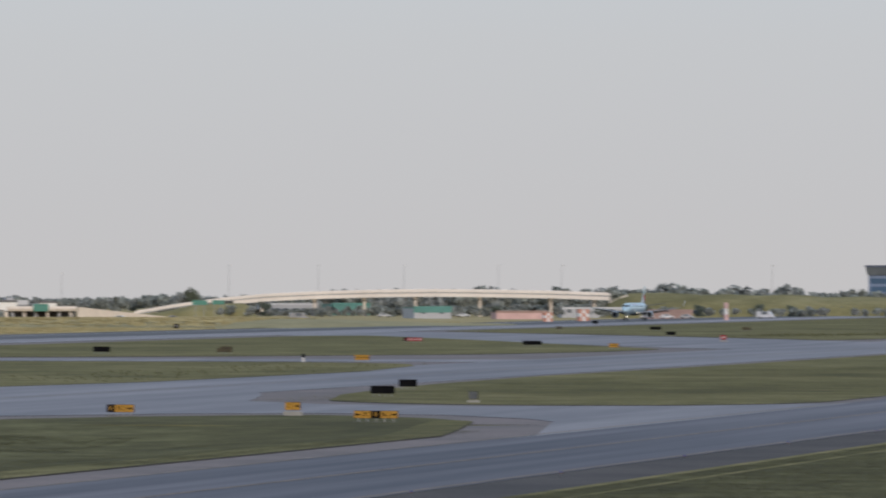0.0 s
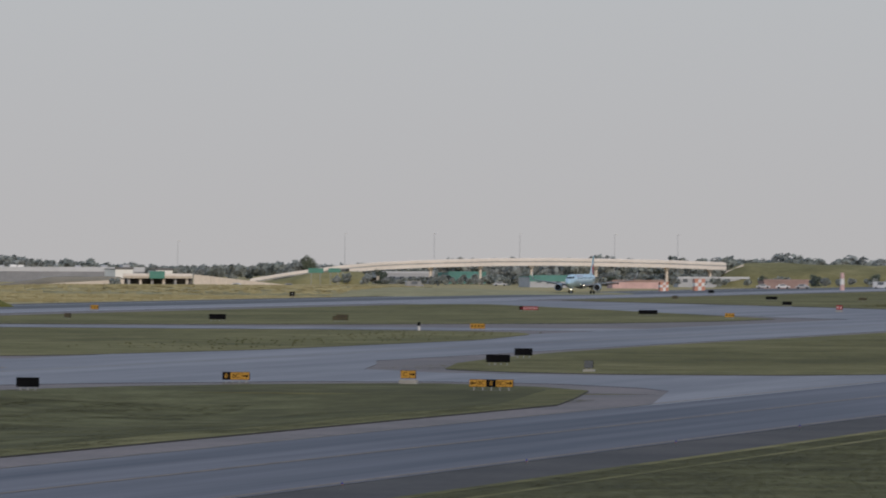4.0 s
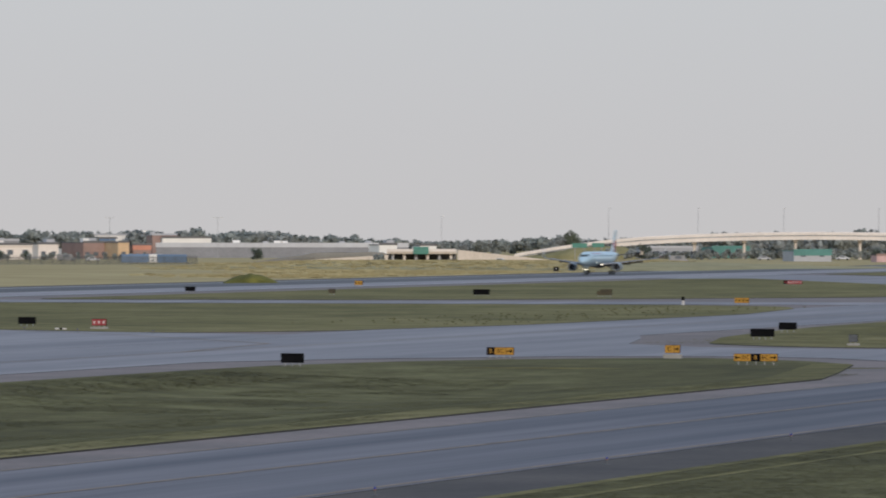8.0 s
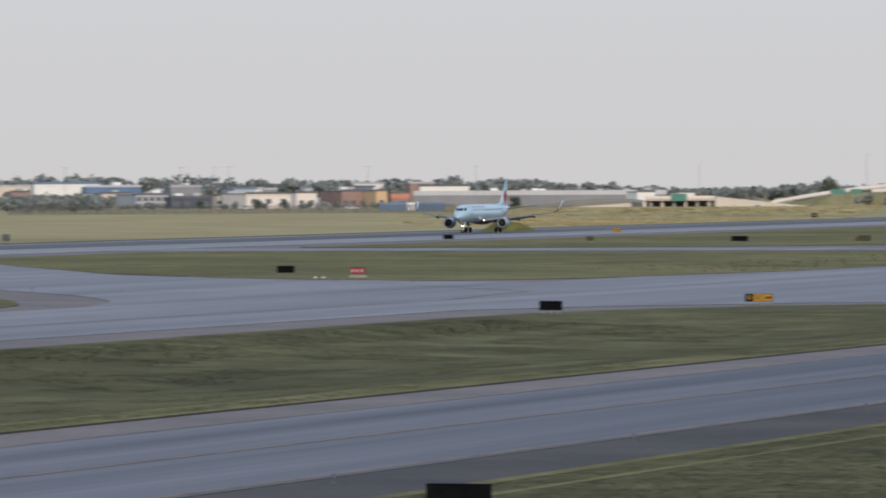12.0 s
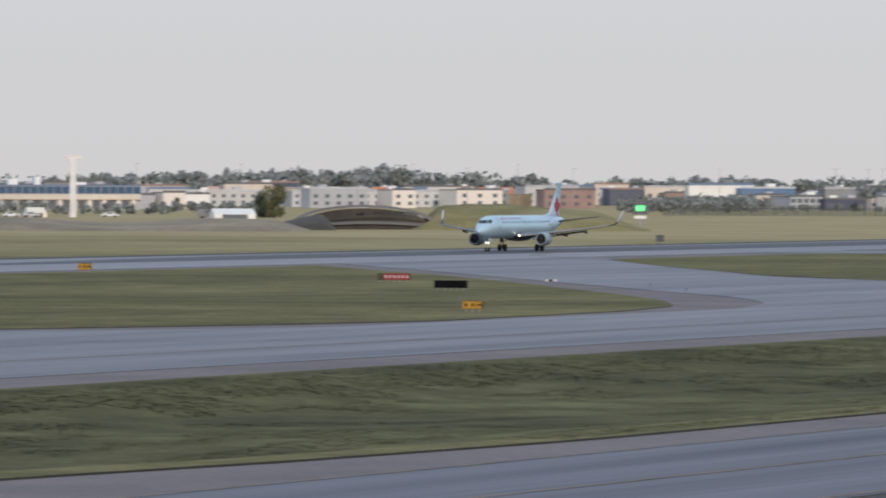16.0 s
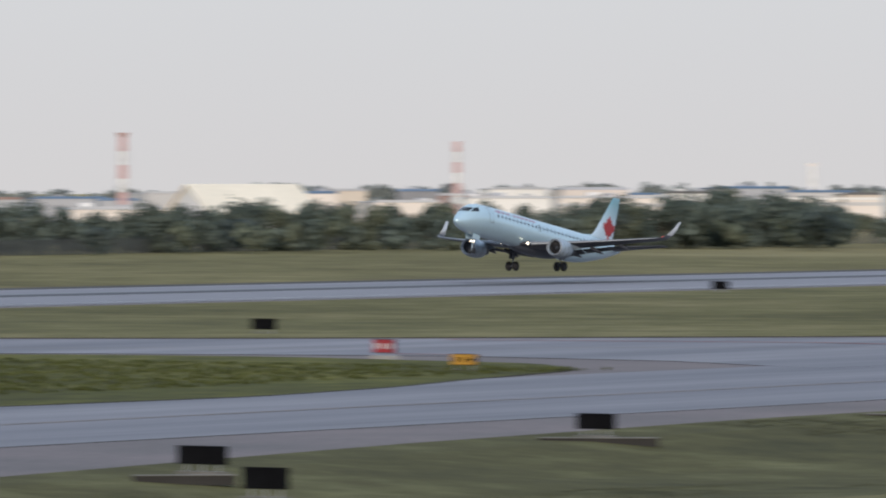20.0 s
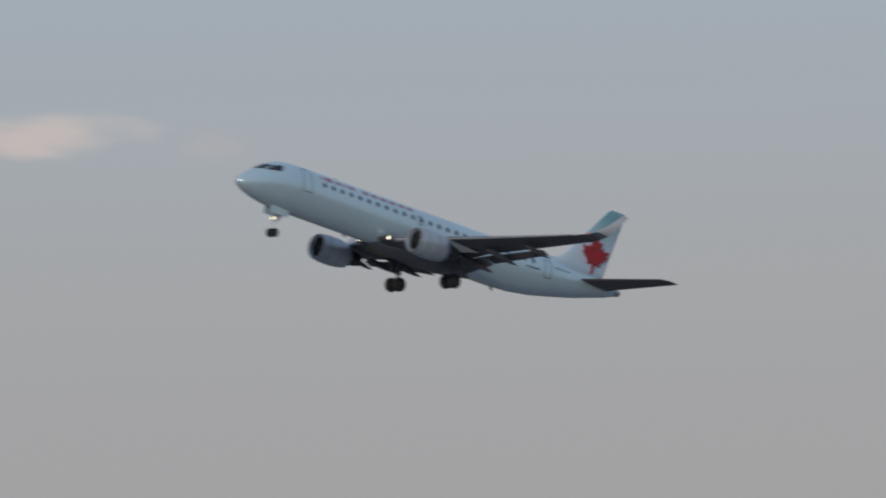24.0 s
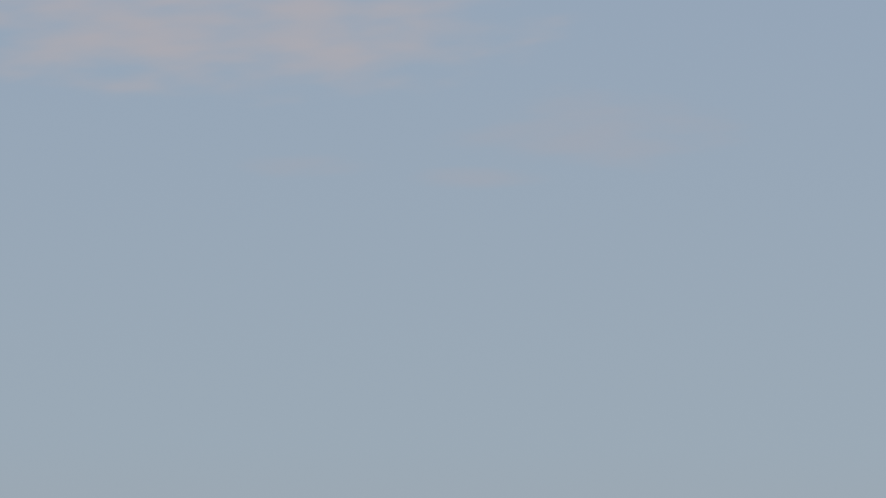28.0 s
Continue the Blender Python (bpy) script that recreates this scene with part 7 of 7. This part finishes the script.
for az, r, van in ((77.25, 2290, True), (77.9, 2480, False), (78.5, 2500, False), (79.9, 2400, False), (80.05, 2400, False), (80.2, 2400, False), (80.8, 2420, True), (75.9, 2285, False),
                   (76.3, 2285, False), (65.25, 1990, False), (65.4, 1990, False), (66.0, 2000, False), (66.75, 1960, True), (66.85, 1960, True), (67.0, 1960, True), (52.1, 1330, False),
                   (52.6, 1335, False), (53.4, 1330, False), (49.5, 1560, False), (49.0, 1555, False), (50.4, 1560, True), (47.6, 1545, False), (48.3, 1550, True), (72.6, 2380, True), (72.8, 2380, False), (72.0, 2390, False), (49.53, 1432, False), (50.04, 1440, False), (49.98, 1700, False), (51.3, 1690, False)):
    car(az, r, 0, rng.uniform(-15, 15), van, label="pale van parked beyond the airfield" if van else "car parked beyond the airfield")
container(46.5, 1827, 0, ORANGE_BOX, "orange steel container beside the soil heap", 6.1)
container(50.21, 1766, 0, RED_WALL, "red steel container above bare soil", 6.1)
container(46.3, 1830, 0, TEAL_SIGN, "dark green steel container beside the soil heap", 6.1)
container(45.98, 1830, 0, WHITE_WALL, "white steel container beside the soil heap", 6.1)


def tent(az, r, w, mat, label):
    th = thing("storage_shelter", label, "shelter", place(az, r, 0, 10), "shelters")
    bm = bmesh.new()
    rings(bm, [[(x, 0, -0.3), (x, 0, 1.2), (x, 4, 2.6), (x, 8, 1.2), (x, 8, -0.3)] for x in (-w / 2, w / 2)], cap0=True, cap1=True)
    part("cover", bm, mat, th)
    bm = bmesh.new()
    box(bm, -w * 0.3, w * 0.3, -0.05, 0.05, 0, 1.1)
    part("opening", bm, FAR_GLASS, th, "dark opening")


tent(65.45, 1990, 5, SHED_ROOF, "low pale shelter beyond the grass")
tent(66.95, 1950, 11, WHITE_WALL, "low white trailer-like shelter")
mound("earth_bank", 63.2, 67.6, 1560, 2.6, 120, DIRT, "long low bank of grey-brown earth", lambda u: smooth(0, 0.1, u) * smooth(1, 0.92, u) * (0.8 + 0.2 * math.sin(u * 17)), "earth bank", 15)


def approach_pole(az, r, high):
    """A pale pole with a short rack, one of a row along the road."""
    th = thing("approach_light_pole", "pale steel approach light pole before trees", "light pole", place(az, r, 0, 20), "approach light poles")
    bm = bmesh.new()
    box(bm, -0.2, 0.2, -0.15, 0.15, -0.4, high, 0.05)
    part("shaft", bm, POLE_GREY, th, "grey square shaft")
    bm = bmesh.new()
    box(bm, -0.9, 0.9, -0.1, 0.1, high - 0.35, high - 0.2, 0.03)
    part("crossbar", bm, POLE_GREY, th)
    for x in (-0.7, 0.0, 0.7):
        bm = bmesh.new()
        rod(bm, (x, 0, high - 0.2), (x, 0, high + 0.15), 0.12, 0.08, 8)
        part("lamp", bm, POLE_GREY, th, "small unlit lamp")


for az in (51.36, 51.96, 52.12, 52.46, 52.74, 52.81, 53.30, 53.46, 54.11, 54.45, 54.7):
    approach_pole(az, 1300, 8.8)
bm = bmesh.new()
rows_ = [[bm.verts.new((*polar(50.2 + 3.6 * i / 30, lie(50.2 + 3.6 * i / 30, r)[0]), 0.12)) for i in range(31)] for r in (1312, 1342)]
for i in range(30):
    bm.faces.new((rows_[0][i], rows_[0][i + 1], rows_[1][i + 1], rows_[1][i]))
tagged(part("service_road", bm, PALE_WALL), "pale concrete service road before trees", "service road", kind="structure")
wood("hedge", "low dark hedge along the service road", [(53.6, 55.6, 1285, 1.9, 1.9, 60)], mats=(0, 0, 1), seed=31, count=120, size=0.3)

# ---- runway-end shack, lamp, tower and sheds below the overpass -----------------------
def shack(az, r, w, high, label):
    th = thing("approach_shack", label, "equipment hut", place(az, r, 0, 15))
    n = 3
    for i in range(n):
        for j in range(n):
            bm = bmesh.new()
            box(bm, -w / 2 + w * i / n, -w / 2 + w * (i + 1) / n, 0, w * 0.8, high * j / n - (0.4 if j == 0 else 0), high * (j + 1) / n)
            part("panel", bm, ORANGE_BOX if (i + j) % 2 == 0 else MAST_WHITE, th, "orange-red panel" if (i + j) % 2 == 0 else "white panel")
    bm = bmesh.new()
    box(bm, -w / 2 - 0.1, w / 2 + 0.1, -0.1, w * 0.8 + 0.1, high, high + 0.15)
    part("roof", bm, ORANGE_BOX, th)


shack(79.42, 2300, 3.2, 3.2, "orange and white chequered equipment hut")
shack(79.15, 2290, 2.6, 2.2, "small orange and white chequered hut")
ringed_tower(80.5, 2300, 5.4, 1.3, 3, "short red and white banded marker mast", dish=False)
building(78.12, 78.42, 2480, 3.0, GREY_WALL, "low shed with a faded teal roof", depth=12, roof=TEAL_ROOF, band=(1.6, 3.0, TEAL_ROOF), rows=1, cols=2, twist=18)
building(77.5, 77.8, 2660, 3.6, TEAL_ROOF, "low teal shed behind trees", depth=12, roof=TEAL_ROOF, twist=18)
building(76.98, 77.4, 2640, 3.6, GREY_WALL, "grey low building below the overpass", depth=14, roof=LIGHT_ROOF, rows=1, cols=6, sill=1.2, twist=10)
building(78.75, 79.15, 2470, 1.6, MAST_RED, "long low red shed", depth=8, roof=RED_WALL, twist=14)
building(79.25, 79.8, 2580, 2.4, GREY_WALL, "low grey building before the embankment", depth=10, roof=LIGHT_ROOF, rows=1, cols=5, twist=10)
building(79.9, 80.25, 2500, 1.9, RED_WALL, "low brick red shed", depth=8, roof=RED_WALL, twist=14)


TOWER_BLUE = material("slate_blue_cladding", (0.15, 0.20, 0.31), 0.6, vary=0.1, scale=0.2)


def control_tower():
    th = thing("control_tower", "dark blue-grey airport tower with a glazed cab", "tower", place(81.66, 3000))
    bm = bmesh.new()
    box(bm, -4.2, 4.2, 0, 8, -0.5, 14.6, 0.2)
    part("shaft", bm, TOWER_BLUE, th, "slate blue shaft")
    for k in range(4):
        bm = bmesh.new()
        box(bm, -3.4, 3.4, -0.08, 0.1, 1.5 + 3.2 * k, 3.6 + 3.2 * k)
        part("window", bm, TERMINAL_GLASS, th)
    bm = bmesh.new()
    rings(bm, [[(-4.6, -0.6, 14.6), (4.6, -0.6, 14.6), (4.6, 8.6, 14.6), (-4.6, 8.6, 14.6)], [(-5.4, -1.4, 17.6), (5.4, -1.4, 17.6), (5.4, 9.4, 17.6), (-5.4, 9.4, 17.6)]], cap0=True, cap1=True)
    part("cab", bm, FAR_GLASS, th, "dark glazed cab")
    bm = bmesh.new()
    box(bm, -5.6, 5.6, -1.6, 9.6, 17.6, 18.5, 0.1)
    part("roof", bm, NAVY_WALL, th, "dark roof slab")


control_tower()


# ---------------------------------------------------------------- what moves
# seconds, place along the runway, height of the wheels, nose-up angle
AIRCRAFT_ROWS = [
    (0.0, 2231.6, 0.00, 0.00),
    (2.0, 2108.5, 0.00, 0.00),
    (4.0, 1975.4, 0.00, 0.00),
    (6.0, 1836.3, 0.00, 0.00),
    (8.0, 1690.7, 0.00, 0.00),
    (10.0, 1538.9, 0.00, 0.00),
    (12.0, 1381.4, 0.00, 0.00),
    (14.0, 1219.4, 0.00, 0.00),
    (16.0, 1051.9, 0.00, 0.00),
    (16.5, 1009.2, 0.00, 1.84),
    (17.0, 966.3, 0.00, 3.07),
    (17.5, 922.9, 0.00, 4.08),
    (18.0, 879.3, 0.00, 5.00),
    (18.5, 835.3, 0.00, 6.25),
    (19.0, 791.0, 0.10, 7.43),
    (19.5, 746.3, 0.55, 7.87),
    (20.0, 701.4, 1.20, 8.30),
    (20.5, 656.2, 2.45, 9.14),
    (21.0, 610.9, 4.17, 9.97),
    (21.5, 565.5, 6.21, 10.71),
    (22.0, 520.0, 8.78, 11.43),
    (22.5, 474.5, 11.89, 12.69),
    (23.0, 429.3, 16.13, 13.50),
    (23.5, 384.2, 21.37, 14.35),
    (24.0, 339.3, 27.15, 15.15),
    (24.5, 294.5, 33.04, 15.78),
    (25.0, 250.3, 38.99, 15.50),
    (25.5, 206.4, 45.23, 16.24),
    (26.0, 162.9, 51.69, 16.90),
    (26.5, 119.8, 58.29, 17.75),
    (27.0, 77.0, 64.98, 18.47),
    (27.5, 34.6, 71.73, 19.24),
    (28.0, -6.8, 78.35, 20.02),
]


def motions():
    walk(aircraft, [(t, pose(x, RUNWAY_Y, z + 0.05, 0, a, 0)) for t, x, z, a in AIRCRAFT_ROWS])
    # the wheels go up after lift-off
    home = nose_gear_home
    walk(nose_gear, [(0, home), (24.85, home)] + [(24.85 + k * 0.42, home @ pose(0, 0, 0, 0, f, 0))
                                                    for k, f in ((1, 30), (2, 66), (3, 98), (4, 112))] + [(28, home @ pose(0, 0, 0, 0, 112, 0))])
    for gear, base, side in ((gear_port, gear_port_home, 1), (gear_starboard, gear_starboard_home, -1)):
        walk(gear, [(0, base), (25.0, base)] + [(25.0 + k * 0.62, base @ pose(0, 0, 0, side * f, 0, 0))
                                                  for k, f in ((1, 18), (2, 42), (3, 64), (4, 84))] + [(28, base @ pose(0, 0, 0, side * 84, 0, 0))])


motions()
